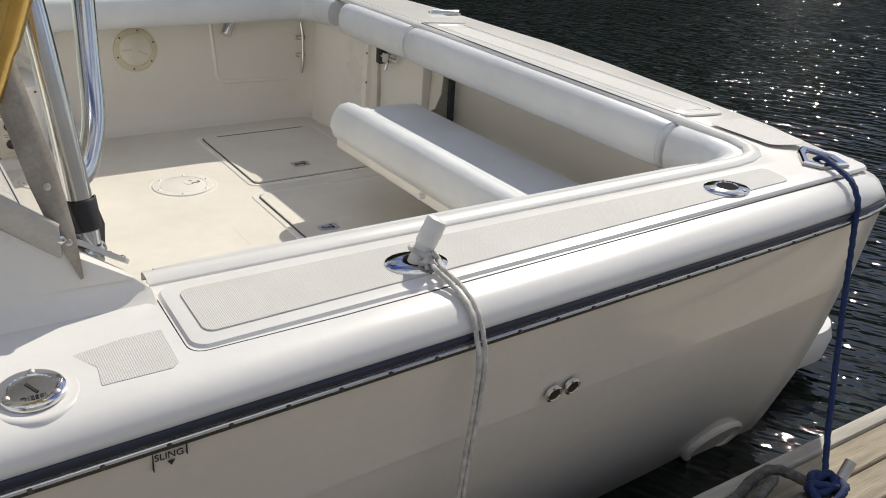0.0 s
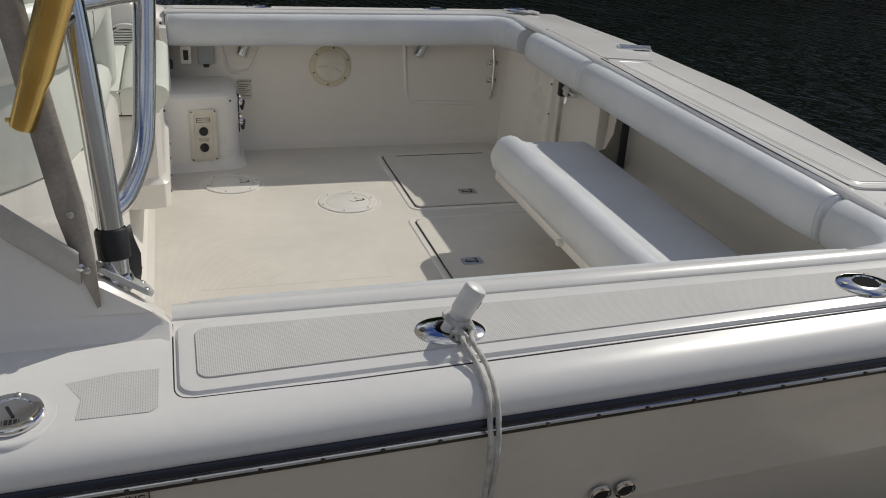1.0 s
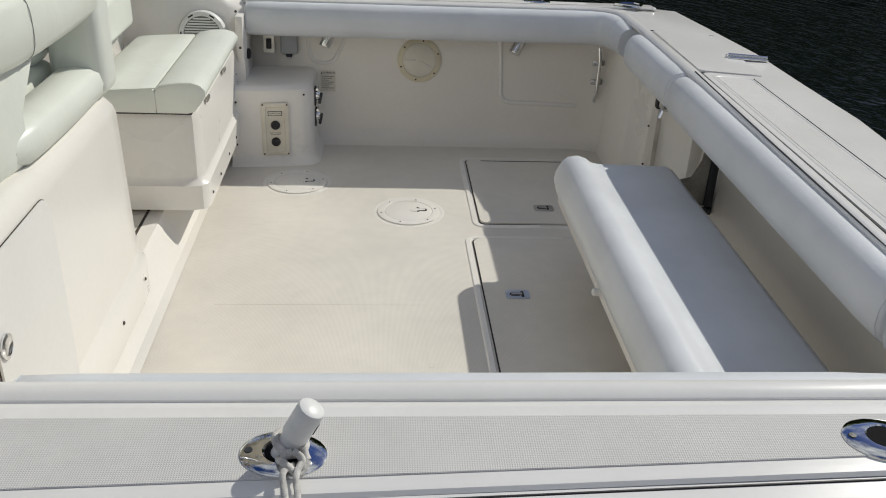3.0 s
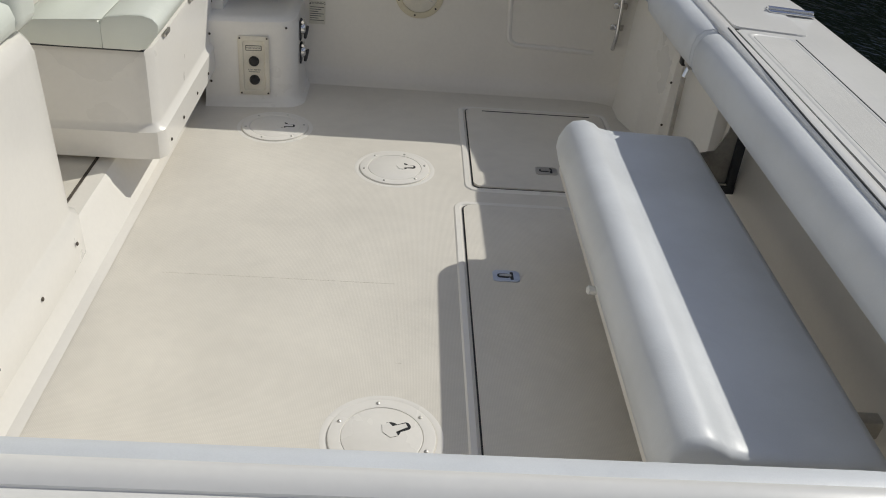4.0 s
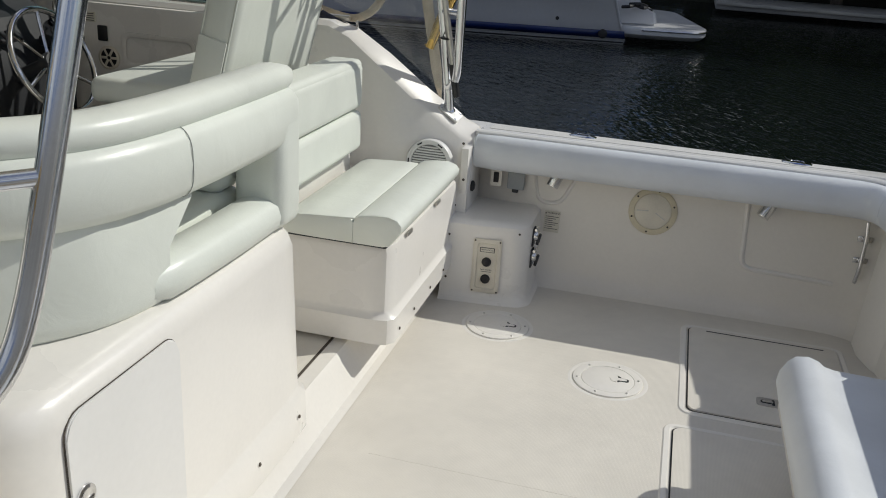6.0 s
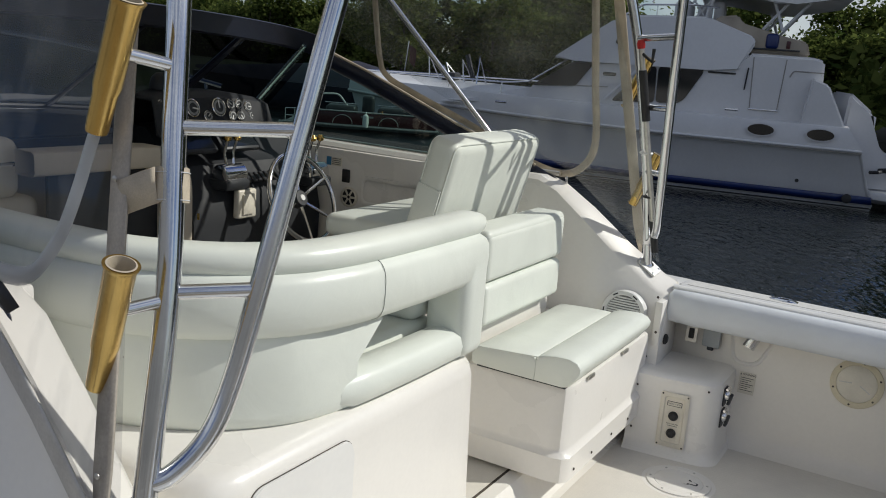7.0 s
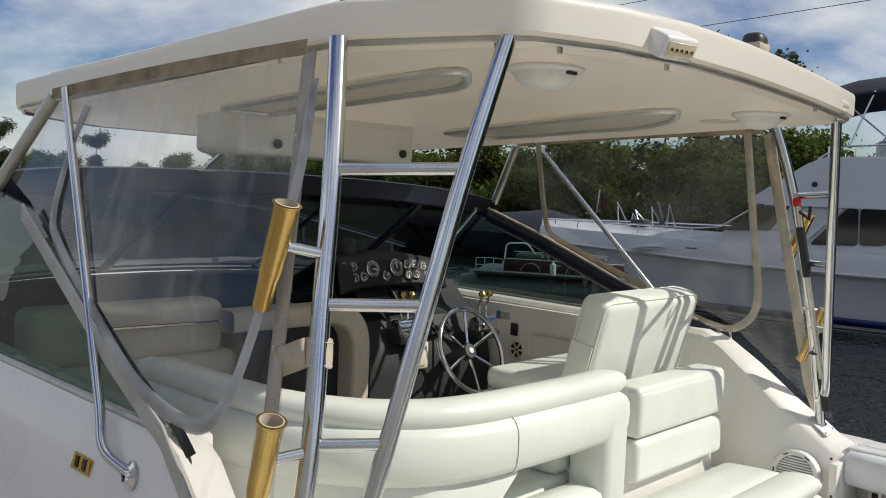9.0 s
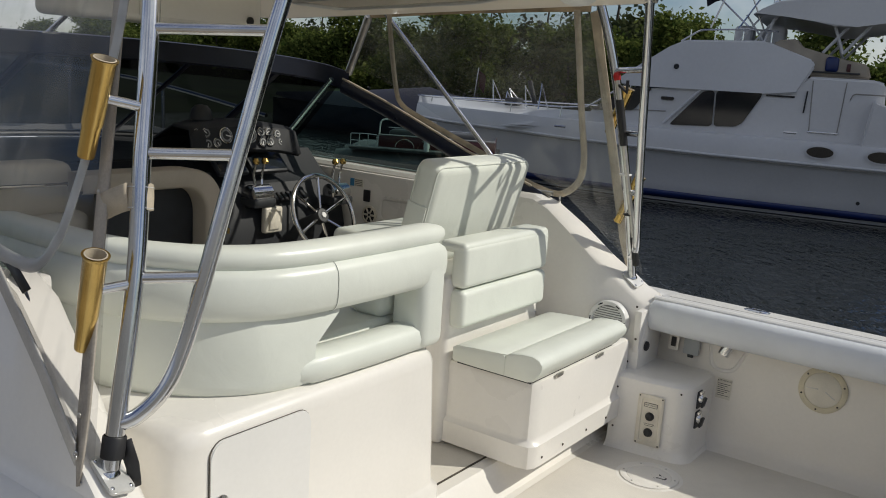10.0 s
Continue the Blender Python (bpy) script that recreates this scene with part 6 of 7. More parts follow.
for i in range(7):
    part("text_bar", rbox((-0.03, 0.022 - 0.0095 * i, 0.001), (0.03 - 0.012 * (i % 3), 0.0245 - 0.0095 * i, 0.0014), m=lm), GREY, wl_)
sw = thing("switch_panel", "black rocker switch on a chrome plate", "switch")
swm = frame_at((0.085, 3.105, 0.475), (1, 0, 0), (0, -1, 0.08))
part("plate", prism(round_rect(-0.026, 0.026, -0.042, 0.042, 0.006), 0.004, swm, 0.001), ALU, sw)
part("rocker", rbox((-0.012, -0.024, 0.003), (0.012, 0.024, 0.012), 0.003, 2, m=swm), BLACK, sw)
sv = thing("shower_box", "grey plastic shower holder on the cockpit wall", "holder")
part("body", rbox((-0.04, -0.05, 0), (0.04, 0.06, 0.02), 0.008, 2, m=frame_at((0.180, 3.105, 0.480), (1, 0, 0), (0, -1, 0.08))), mat("grey_plastic", (0.42, 0.44, 0.44), 0.5, vary=0.05), sv)
part("drip_lip", rbox((-0.015, -0.065, 0.002), (0.015, -0.045, 0.018), 0.006, 2, m=frame_at((0.180, 3.105, 0.480), (1, 0, 0), (0, -1, 0.08))), DARK, sv)
kn = thing("shore_socket", "black round socket on the cabin side end", "socket")
part("ring", lathe([(0.024, 0), (0.024, 0.008), (0.016, 0.014), (0, 0.014)], 24, frame_at((0.008, 2.93, 0.47), (0, 1, 0), (1, 0, 0))), BLACK, kn)

# straps on the arch leg
st = thing("black_strap", "black hook-and-loop strap with a hanging tail on the arch leg", "strap")
lm = frame_at((-0.0855, 0.053, 0.81), (1, 0, 0), (-0.05, 0.19, 1))
part("wrap", lathe([(0.0235, 0), (0.027, 0.002), (0.0275, 0.05), (0.0245, 0.054)], 24, lm), BLACK, st)
tail = [Vector((-0.072, 0.078, 0.85)), Vector((-0.068, 0.085, 0.82)), Vector((-0.06, 0.09, 0.79)), Vector((-0.062, 0.096, 0.75)), Vector((-0.066, 0.10, 0.73))]
thicken(part("tail", loft([[p + Vector((0.013, 0.008, 0.008)) for p in tail], [p - Vector((0.013, 0.008, 0.008)) for p in tail]]), BLACK, st), 0.004)
st2 = thing("beige_strap", "beige vinyl strap wrapped round the arch leg with a slack loop", "strap")
lm = frame_at((-0.147, 0.172, 1.365), (1, 0, 0), (-0.16, 0.17, 1))
part("wrap", lathe([(0.0225, 0), (0.030, 0.002), (0.0305, 0.03), (0.029, 0.062), (0.0225, 0.065)], 24, lm), BEIGE, st2)
loop = spline([lm @ Vector(q) for q in ((-0.005, -0.030, 0.004), (-0.05, -0.044, -0.012), (-0.095, -0.034, -0.02), (-0.112, -0.004, -0.012), (-0.085, 0.022, 0.006), (-0.02, 0.026, 0.012))], 4)
thicken(part("loop", loft([[p + Vector((0.003, 0, -0.004)) for p in loop], [p + Vector((-0.004, 0, 0.03)) for p in loop], [p + Vector((-0.006, 0, 0.058)) for p in loop]]), BEIGE, st2), 0.004)
for z in (0.006, 0.054):
    part("stitching", tube([lm @ Vector((0.0308 * math.cos(a), 0.0308 * math.sin(a), z)) for a in [2 * math.pi * k / 24 for k in range(24)]], 0.0008, 5, closed=True), SEAM, st2)


def settle(ob):
    """Let a fitting follow the fall of the deck towards its outer edge."""
    for c in ob.children_recursive:
        for v in c.data.vertices:
            if ob.name[:6] in ("locker", "transo"):
                v.co.z -= 0.06 * max(0.0, v.co.x - 1.77) if v.co.z > 0.65 else 0.0
                continue
            v.co.z -= 0.07 * max(0.0, abs(v.co.y - MID) - (MID - 0.03))


for o in [o for o in scene.objects if o.parent is None and o.name.split(".")[0] in ("locker_hatch", "transom_gate", "side_deck_panel", "deck_mat", "fuel_cap", "rod_socket", "rod_plug", "tie_rope", "hawse_hole")]:
    settle(o)

# ---- helm and cabin front ----
solo("wall_bulkhead", rbox((-2.62, 0.15, 0.13), (-2.55, 2.9, 1.15), 0.01), GEL, "cream cabin bulkhead below the windscreen", "wall", kind="structure")
con = thing("helm_console", "dark grey moulded helm console with switches and screens", "console")
rows = []
for y in (1.90, 2.80):
    rows.append([Vector((x, y, z)) for x, z in ((-2.56, 0.13), (-1.92, 0.13), (-1.90, 0.80), (-1.93, 0.93), (-2.02, 1.06), (-2.10, 1.10), (-2.22, 1.22), (-2.56, 1.22))])
part("body", loft(rows, close_v=True, caps=True), GREY, con, smooth=25)
pod = []
for k, (x, z, w) in enumerate(((-2.03, 1.235, 0.355), (-2.02, 1.25, 0.37), (-2.06, 1.37, 0.36), (-2.10, 1.395, 0.34), (-2.25, 1.40, 0.33), (-2.42, 1.30, 0.36), (-2.42, 1.22, 0.36))):
    pod.append([Vector((x + 0.05 * (abs(t) ** 2.2), 2.125 + w * t, z - 0.03 * abs(t) ** 3)) for t in (-1, -0.9, -0.6, -0.3, 0, 0.3, 0.6, 0.9, 1)])
pdt = part("gauge_pod", loft(pod, caps=False), GREY, con, "curved gauge pod")
thicken(pdt, 0.012)
pm = frame_at((-2.04, 2.125, 1.307), (0, 1, 0), (0.95, 0, 0.30))
DIAL = mat("dial_print", (0.36, 0.37, 0.37), 0.5, vary=0.1, scale=60, grain=300, bump=0)
for i, (u, v, r) in enumerate(((-0.30, 0.028, 0.026), (-0.245, 0.030, 0.026), (-0.30, -0.028, 0.026), (-0.245, -0.026, 0.026), (-0.185, -0.022, 0.026), (-0.12, 0.015, 0.043), (-0.035, -0.024, 0.026), (0.045, 0.017, 0.045), (0.125, 0.03, 0.026), (0.18, 0.03, 0.026), (0.125, -0.026, 0.026), (0.18, -0.026, 0.026), (0.24, 0.018, 0.026), (0.255, -0.028, 0.022))):
    g = part("gauge", lathe([(r, -0.012), (r, 0.006), (r * 0.9, 0.009), (r * 0.84, 0.006), (0, 0.006)], 22, pm @ Matrix.Translation((u, v, 0.012))), CHROME, pdt, "chrome-rimmed gauge")
    part("face", lathe([(r * 0.85, 0.0075), (0, 0.0075)], 20, pm @ Matrix.Translation((u, v, 0.012))), DARK, pdt)
    part("dial_ring", lathe([(r * 0.78, 0.0077), (r * 0.76, 0.0085), (r * 0.56, 0.0085), (r * 0.54, 0.0077)], 20, pm @ Matrix.Translation((u, v, 0.012))), DIAL, pdt, "pale graduated ring")
    part("needle", rbox((-r * 0.08, -r * 0.1, 0.0078), (r * 0.08, r * 0.75, 0.009), m=pm @ Matrix.Translation((u, v, 0.012)) @ Matrix.Rotation(0.9 * i, 4, "Z")), PLASTIC, pdt)
part("compass", lathe([(0.06, 0), (0.06, 0.02), (0.05, 0.055), (0.03, 0.075), (0, 0.08)], 24, pose(-2.2, 1.98, 1.395)), DARK, con)
sm = frame_at((-2.06, 2.28, 1.16), (0, 1, 0), (0.72, 0, 0.69))
for u, w in ((-0.24, 0.10), (0.02, 0.13)):
    sc = part("display", rbox((u - w, -0.07, 0), (u + w, 0.07, 0.03), 0.01, 2, m=sm), DARK, con)
    part("screen", rbox((u - w + 0.015, -0.055, 0.029), (u + w - 0.015, 0.055, 0.0315), m=sm), mat("screen_glass", (0.02, 0.025, 0.03), 0.08, vary=0.02, bump=0), sc)
sm2 = frame_at((-1.93, 2.2, 0.99), (0, 1, 0), (0.6, 0, 0.8))
for i in range(7):
    part("rocker_switch", rbox((0.05 + 0.035 * i, -0.03, 0.0), (0.075 + 0.035 * i, 0.03, 0.018), 0.004, 1, m=sm2), BLACK, con)
def control(y, z, x=-1.92):
    thr = thing("throttle", "chrome twin control levers with gold knobs", "throttle", "engine controls")
    part("base", tube([(x, y - 0.07, z), (x, y - 0.065, z), (x, y + 0.065, z), (x, y + 0.07, z)], 0.05, 20, radii=[0.042, 0.05, 0.05, 0.042]), CHROME, thr)
    part("plinth", rbox((x - 0.07, y - 0.08, z - 0.07), (x + 0.06, y + 0.08, z - 0.02), 0.015, 2), DARK, thr)
    for dy in (-0.022, 0.022):
        part("lever", tube(spline([(x, y + dy, z + 0.04), (x - 0.01, y + dy * 1.3, z + 0.10), (x + 0.01, y + dy * 1.4, z + 0.165)], 4), 0.007, 8), CHROME, thr)
        part("knob", lathe([(0, 0), (0.017, 0.006), (0.021, 0.02), (0.013, 0.036), (0, 0.038)], 14, pose(x + 0.01, y + dy * 1.4, z + 0.155)), BRASS, thr)


control(2.14, 1.025)
control(2.66, 1.01, -1.84)
whl = thing("steering_wheel", "stainless destroyer steering wheel with dark hub", "steering wheel")
wm = frame_at((-1.715, 2.435, 0.915), (0, 1, 0), (0.90, 0, 0.42))
part("rim", tube([wm @ Vector((0.225 * math.cos(a), 0.225 * math.sin(a), 0)) for a in [2 * math.pi * k / 40 for k in range(40)]], 0.013, 10, closed=True), CHROME, whl)
for k in range(6):
    a = radians(60 * k + 22)
    part("spoke", tube([wm @ Vector((0.03 * math.cos(a), 0.03 * math.sin(a), -0.025)), wm @ Vector((0.22 * math.cos(a), 0.22 * math.sin(a), 0))], 0.008, 8), CHROME, whl)
hub = part("hub", lathe([(0.045, -0.05), (0.045, -0.02), (0.038, -0.008), (0, -0.006)], 24, wm), DARK, whl)
part("cap", lathe([(0.017, -0.006), (0.015, 0.0), (0, 0.001)], 18, wm), PLASTIC, hub)
part("column", tube([wm @ Vector((0, 0, -0.03)), wm @ Vector((0, 0, -0.22))], 0.03, 14), DARK, whl)
wk = thing("helm_microphone", "white microphone in a holder on the console", "microphone")
part("body", rbox((-1.90, 2.14, 0.815), (-1.86, 2.265, 0.955), 0.012, 3), CREAM, wk)
part("clip", rbox((-1.862, 2.165, 0.835), (-1.850, 2.24, 0.935), 0.005), CREAM, wk)
# companionway with a beige frame and dark opening
cw = thing("companionway", "beige rounded companionway frame with a dark opening", "doorway")
out_ = rounded([(1.10, 1.19, 0), (1.885, 1.185, 0), (1.885, 0.13, 0)], 0.24, 10)
inn_ = rounded([(1.10, 1.095, 0), (1.775, 1.09, 0), (1.775, 0.13, 0)], 0.15, 10)
rows = [[Vector((x, o.x + (i.x - o.x) * k, o.y + (i.y - o.y) * k)) for o, i in zip(out_, inn_)] for k, x in ((0.0, -2.0), (0.0, -1.905), (0.08, -1.888), (0.2, -1.883), (0.85, -1.883), (0.95, -1.89), (1.0, -1.905), (1.0, -2.0))]
part("arch_frame", loft(rows, close_u=True), mat("beige_gelcoat", (0.62, 0.55, 0.45), 0.4, vary=0.04, scale=4, bump=0.02), cw)
# dark panel stands in for the shade inside the open doorway
part("door_leaf", rbox((-2.03, 1.24, 0.13), (-2.005, 1.90, 1.14), 0.01), DARK, cw)
part("hinge_pin", rbox((-1.884, 1.90, 0.84), (-1.878, 1.912, 0.87), 0.002), BRASS, cw)
# forward port lounge seen through the clear curtain
pl = thing("forward_settee", "cream vinyl settee back with a chrome grab rail", "settee")
part("base", rbox((-2.35, 0.33, 0.13), (-1.75, 1.30, 0.62), 0.03, 3), GEL, pl)
bc = mat("cream_vinyl", (0.78, 0.72, 0.61), 0.45, vary=0.05, scale=5, grain=250, bump=0.1)
part("seat", rbox((-2.33, 0.35, 0.62), (-1.73, 1.28, 0.74), 0.04, 4), bc, pl, smooth=60)
part("back_lower", rbox((-2.28, 0.35, 0.72), (-2.08, 1.27, 0.985), 0.05, 5), bc, pl, smooth=60)
part("back_upper", rbox((-2.30, 0.35, 0.975), (-2.10, 1.20, 1.215), 0.05, 5), bc, pl, smooth=60)
part("grab_rail", tube(rounded([(-2.12, 0.55, 1.13), (-2.065, 0.55, 1.13), (-2.065, 1.15, 1.12), (-2.12, 1.15, 1.12)], 0.03), 0.009, 8), CHROME, pl)
da = [(-2.30, 0.2), (-2.52, 0.16)] + [(-2.52 - 0.93 * math.sin(math.pi * i / 12) ** 0.8, MID - (MID - 0.15) * math.cos(math.pi * i / 12)) for i in range(1, 12)] + [(-2.52, 2.89), (-2.30, 2.85)]
dk = solo("windscreen_dash", prism(da, 0.05, pose(0, 0, 1.14), 0.01), GREY, "dark grey dash top below the windscreen", "dash", kind="structure")
lbl = thing("instruction_label", "small white and blue label on the side panel", "label")
part("sheet", rbox((-1.89, 2.829, 1.03), (-1.79, 2.833, 1.075)), PAPER, lbl)
part("blue_bar", rbox((-1.89, 2.8285, 1.03), (-1.858, 2.8295, 1.075)), mat("blue_print", (0.05, 0.22, 0.42), 0.5, vary=0.05), lbl)
for k in range(4):
    part("text_bar", rbox((-1.852, 2.828, 1.036 + 0.01 * k), (-1.797, 2.8295, 1.039 + 0.01 * k)), GREY, lbl)
# inner side fittings near the wheel
sf = thing("side_fan", "round black vent on the cockpit side panel", "vent")
vm = frame_at((-1.73, 2.832, 0.875), (1, 0, 0), (0, -1, 0))
part("rim", lathe([(0.055, 0), (0.055, 0.008), (0.045, 0.012), (0.042, 0.006)], 28, vm), CREAM, sf)
part("core", lathe([(0.043, 0.004), (0, 0.004)], 24, vm), BLACK, sf)
for k in range(6):
    part("blade", rbox((0.008, -0.006, 0.005), (0.042, 0.006, 0.009), 0.002, 1, m=vm @ Matrix.Rotation(radians(60 * k), 4, "Z")), CREAM, sf)
sx = thing("side_switch", "black square switch on the cockpit side panel", "switch")
part("plate", rbox((-0.025, -0.035, 0), (0.025, 0.035, 0.01), 0.006, 2, m=frame_at((-1.755, 2.832, 0.985), (1, 0, 0), (0, -1, 0))), BLACK, sx)
rc = thing("side_pocket", "cream recessed pocket in the side panel", "pocket")
rows = [[Vector((x, 2.832 + d, z)) for x, z in round_rect(-1.66 + k, -1.28 - k, 0.845 + k, 1.0 - k, 0.03)] for k, d in ((0, 0), (0.0, -0.008), (0.012, -0.010), (0.022, -0.004))]
part("rim", loft(rows, close_v=True), GEL, rc)
solo("wall_helm_side", rbox((-2.55, 2.833, 0.13), (-0.78, 2.90, 1.12), 0.012), GEL, "cream inner side panel beside the helm", "wall", kind="structure")
solo("wall_port_side", rbox((-2.55, 0.15, 0.13), (-0.60, 0.217, 1.12), 0.012), GEL, "cream inner side panel on the port side", "wall", kind="structure")

# ---- on the hardtop ----
an = thing("antenna_mount", "chrome ratchet mount with a folded white antenna", "antenna")
part("base", lathe([(0.036, 0), (0.036, 0.012), (0.016, 0.02), (0.014, 0.075), (0, 0.075)], 20, pose(-0.405, 0.62, 2.175)), CHROME, an)
part("knuckle", lathe([(0, -0.018), (0.02, -0.018), (0.024, -0.012), (0.024, 0.012), (0.02, 0.018), (0.012, 0.018), (0.010, 0.012), (0, 0.012)], 24, frame_at((-0.412, 0.62, 2.264), (1, 0, 0), (0.6, -1, -0.1))), CHROME, an)
part("lever", tube([(-0.40, 0.635, 2.268), (-0.35, 0.65, 2.25), (-0.315, 0.66, 2.243)], 0.009, 8, flat=0.6), CHROME, an)
part("ferrule", tube([(-0.42, 0.617, 2.262), (-0.52, 0.60, 2.248)], 0.017, 14), CHROME, an)
part("button", tube([(-0.472, 0.594, 2.256), (-0.472, 0.590, 2.256)], 0.009, 10), BLACK, an)
part("whip", tube([(-0.52, 0.60, 2.248), (-0.72, 0.565, 2.215), (-2.2, 0.47, 2.12)], 0.0145, 10), PLASTIC, an)
part("band", tube([(-0.574, 0.5905, 2.2394), (-0.582, 0.589, 2.2381)], 0.0158, 12), mat("green_band", (0.02, 0.16, 0.09), 0.4, vary=0.05), an)
part("dark_band", tube([(-0.592, 0.5875, 2.2364), (-0.606, 0.585, 2.2341)], 0.0158, 12), BLUE, an)
for x, y, r, h, z in ((-0.333, 0.72, 0.043, 0.032, 2.215), (-0.203, 0.72, 0.055, 0.062, 2.21)):
    gp = thing("gps_dome", "white round antenna dome on the hardtop", "antenna dome", "antenna domes")
    part("dome", lathe([(r * 1.25, -0.012), (r * 1.25, 0.004), (r, 0.012), (r * 0.92, h * 0.6), (r * 0.68, h * 0.95), (r * 0.4, h), (0, h * 1.02)], 32, pose(x, y, z)), GEL2, gp)
    part("foot", lathe([(r * 0.8, -0.045), (r * 0.8, -0.008), (0, -0.008)], 24, pose(x, y, z)), PLASTIC, gp)
hrn = thing("roof_hailer", "small dark camera housing on the hardtop", "camera")
part("body", rbox((-0.135, 1.97, 2.20), (-0.06, 2.05, 2.335), 0.025, 3), DARK, hrn)
part("band", rbox((-0.138, 1.966, 2.265), (-0.057, 2.054, 2.30), 0.012, 2), BEIGE, hrn)
part("arm", tube([(-0.13, 2.01, 2.27), (-0.21, 2.01, 2.268)], 0.014, 10), GREY, hrn)

# boat hook lashed to the far arch leg
bh = thing("boat_hook", "telescopic boat hook with black grip and red tip", "boat hook")
a, b = flip((-0.24, 0.255, 1.74)) + Vector((0.03, -0.03, 0)), flip((-0.118, 0.09, 0.86)) + Vector((0.03, -0.03, 0))
part("pole", tube([a, b], 0.012, 10), ALU, bh)
part("grip", tube([a.lerp(b, 0.10), a.lerp(b, 0.34)], 0.018, 12), BLACK, bh)
part("lower_grip", tube([a.lerp(b, 0.84), a.lerp(b, 1.0)], 0.017, 12), BLACK, bh)
part("tip", lathe([(0.016, 0), (0.018, 0.02), (0.012, 0.035), (0, 0.036)], 14, frame_at(a, (0, 1, 0), a - b)), mat("red_plastic", (0.5, 0.02, 0.02), 0.4, vary=0.05), bh)
part("hook", tube([a.lerp(b, 0.02), a.lerp(b, 0.06) + Vector((0.05, -0.02, 0.0)), a.lerp(b, 0.01) + Vector((0.06, -0.02, 0.01))], 0.008, 8), BLACK, bh)
for t in (0.5, 0.72):
    part("lashing", tube([a.lerp(b, t) + Vector((0.026 * math.cos(q) - 0.014, 0.026 * math.sin(q) + 0.014, 0)) for q in [2 * math.pi * k / 14 for k in range(14)]], 0.005, 6, closed=True), BLACK if t > 0.6 else PLASTIC, bh)
# badge on the cabin side as plain bars
bd = thing("badge", "small gold metal name badge on the cabin side", "badge")
bmx = frame_at(on_side(-0.945, 0.99, 0.001), (1, 0, 0), (0, -1, 0.2))
part("back", prism([(-0.055, -0.022), (0.05, -0.022), (0.06, 0.022), (-0.045, 0.022)], 0.003, bmx), BRASS, bd)
for i, w in enumerate((0.012, 0.006, 0.014, 0.010, 0.014)):
    part("bar", rbox((-0.042 + 0.02 * i, -0.015, 0.003), (-0.042 + 0.02 * i + w, 0.015, 0.007), 0.001, 1, m=bmx), BARK if i % 2 else BRASS, bd)
hp = thing("side_hatch", "pale grey square access hatch on the cabin side", "hatch")
part("lid", prism(round_rect(-0.09, 0.09, -0.055, 0.055, 0.012), 0.006, frame_at(on_side(-0.62, 0.86, 0.0), (1, 0, 0), (0, -1, 0.2)), 0.002), GEL2, hp)

# ---- dock ----
dock = thing("dock", "weathered timber dock with a pale edge board", "dock", kind="structure")
DZ = 0.03
part("edge_board", rbox((-9.0, -0.392, DZ - 0.20), (12.0, -0.350, DZ + 0.004), 0.006), mat("pale_timber", (0.60, 0.57, 0.50), 0.8, vary=0.12, scale=7, grain=70, bump=0.4, stretch=(0.25, 4, 4)), dock)
part("stringer", rbox((-9.0, -0.62, DZ - 0.30), (12.0, -0.50, DZ - 0.05), 0.01), WOOD, dock)
part("far_stringer", rbox((-9.0, -2.0, DZ - 0.30), (12.0, -1.94, DZ - 0.05), 0.01), WOOD, dock)
plank_me = None
for i in range(17):
    y0 = -0.396 - 0.095 * i
    if plank_me is None:
        ob = part("plank", rbox((-9.0, -0.0445, -0.035), (12.0, 0.0445, 0.0), 0.005, 1), WOOD, dock)
        plank_me = ob.data
        ob.location = (0, y0 - 0.047, DZ)
    else:
        ob = new("plank", plank_me)
        ob.parent = dock
        ob.location = (rnd.uniform(-0.1, 0.1), y0 - 0.047, DZ - rnd.uniform(0, 0.006))
for i in range(7):
    part("piling", lathe([(0.13, -2.0), (0.125, -0.02), (0.12, 0.0), (0, 0.005)], 14, pose(-8 + 3.2 * i, -2.15, DZ + 0.6)), BARK, dock)
cle = thing("dock_cleat", "galvanised dock cleat bolted to the planks", "cleat")
part("horn_bar", tube(spline([(1.25, -0.585, 0.105), (1.31, -0.565, 0.083), (1.37, -0.545, 0.078), (1.43, -0.535, 0.086), (1.485, -0.525, 0.130)], 5), 0.014, 12), ALU, cle)
part("foot", rbox((1.32, -0.58, DZ), (1.42, -0.52, DZ + 0.045), 0.012, 2), ALU, cle)
rope("dock_rope", [[(1.38, -0.53, 0.09), (1.36, -0.42, 0.08), (1.30, -0.40, 0.06), (1.22, -0.42, 0.055), (1.12, -0.44, 0.06), (1.02, -0.50, 0.055), (1.10, -0.56, 0.045), (1.24, -0.54, 0.055), (1.37, -0.50, 0.05), (1.45, -0.58, 0.045), (1.35, -0.64, 0.045)],
                   [(1.32, -0.44, 0.08), (1.22, -0.47, 0.085), (1.15, -0.50, 0.08), (1.20, -0.54, 0.08), (1.32, -0.52, 0.08)]], 0.013, ROPEG, "weathered grey rope lying loosely on the dock")

# unseen ground added behind the dock to bounce light onto hull and roof
qy = loft([[Vector((x, y, z)) for x in (-300, -60, -15, 15, 60, 300)] for y, z in ((-2.35, -1.2), (-2.35, 0.02), (-2.37, 0.05), (-9, 0.08), (-60, 0.3), (-400, 0.6))])
solo("pavement", qy, BOUNCE_GROUND, "unseen pale ground added behind the dock to bounce light", "pavement", kind="structure")

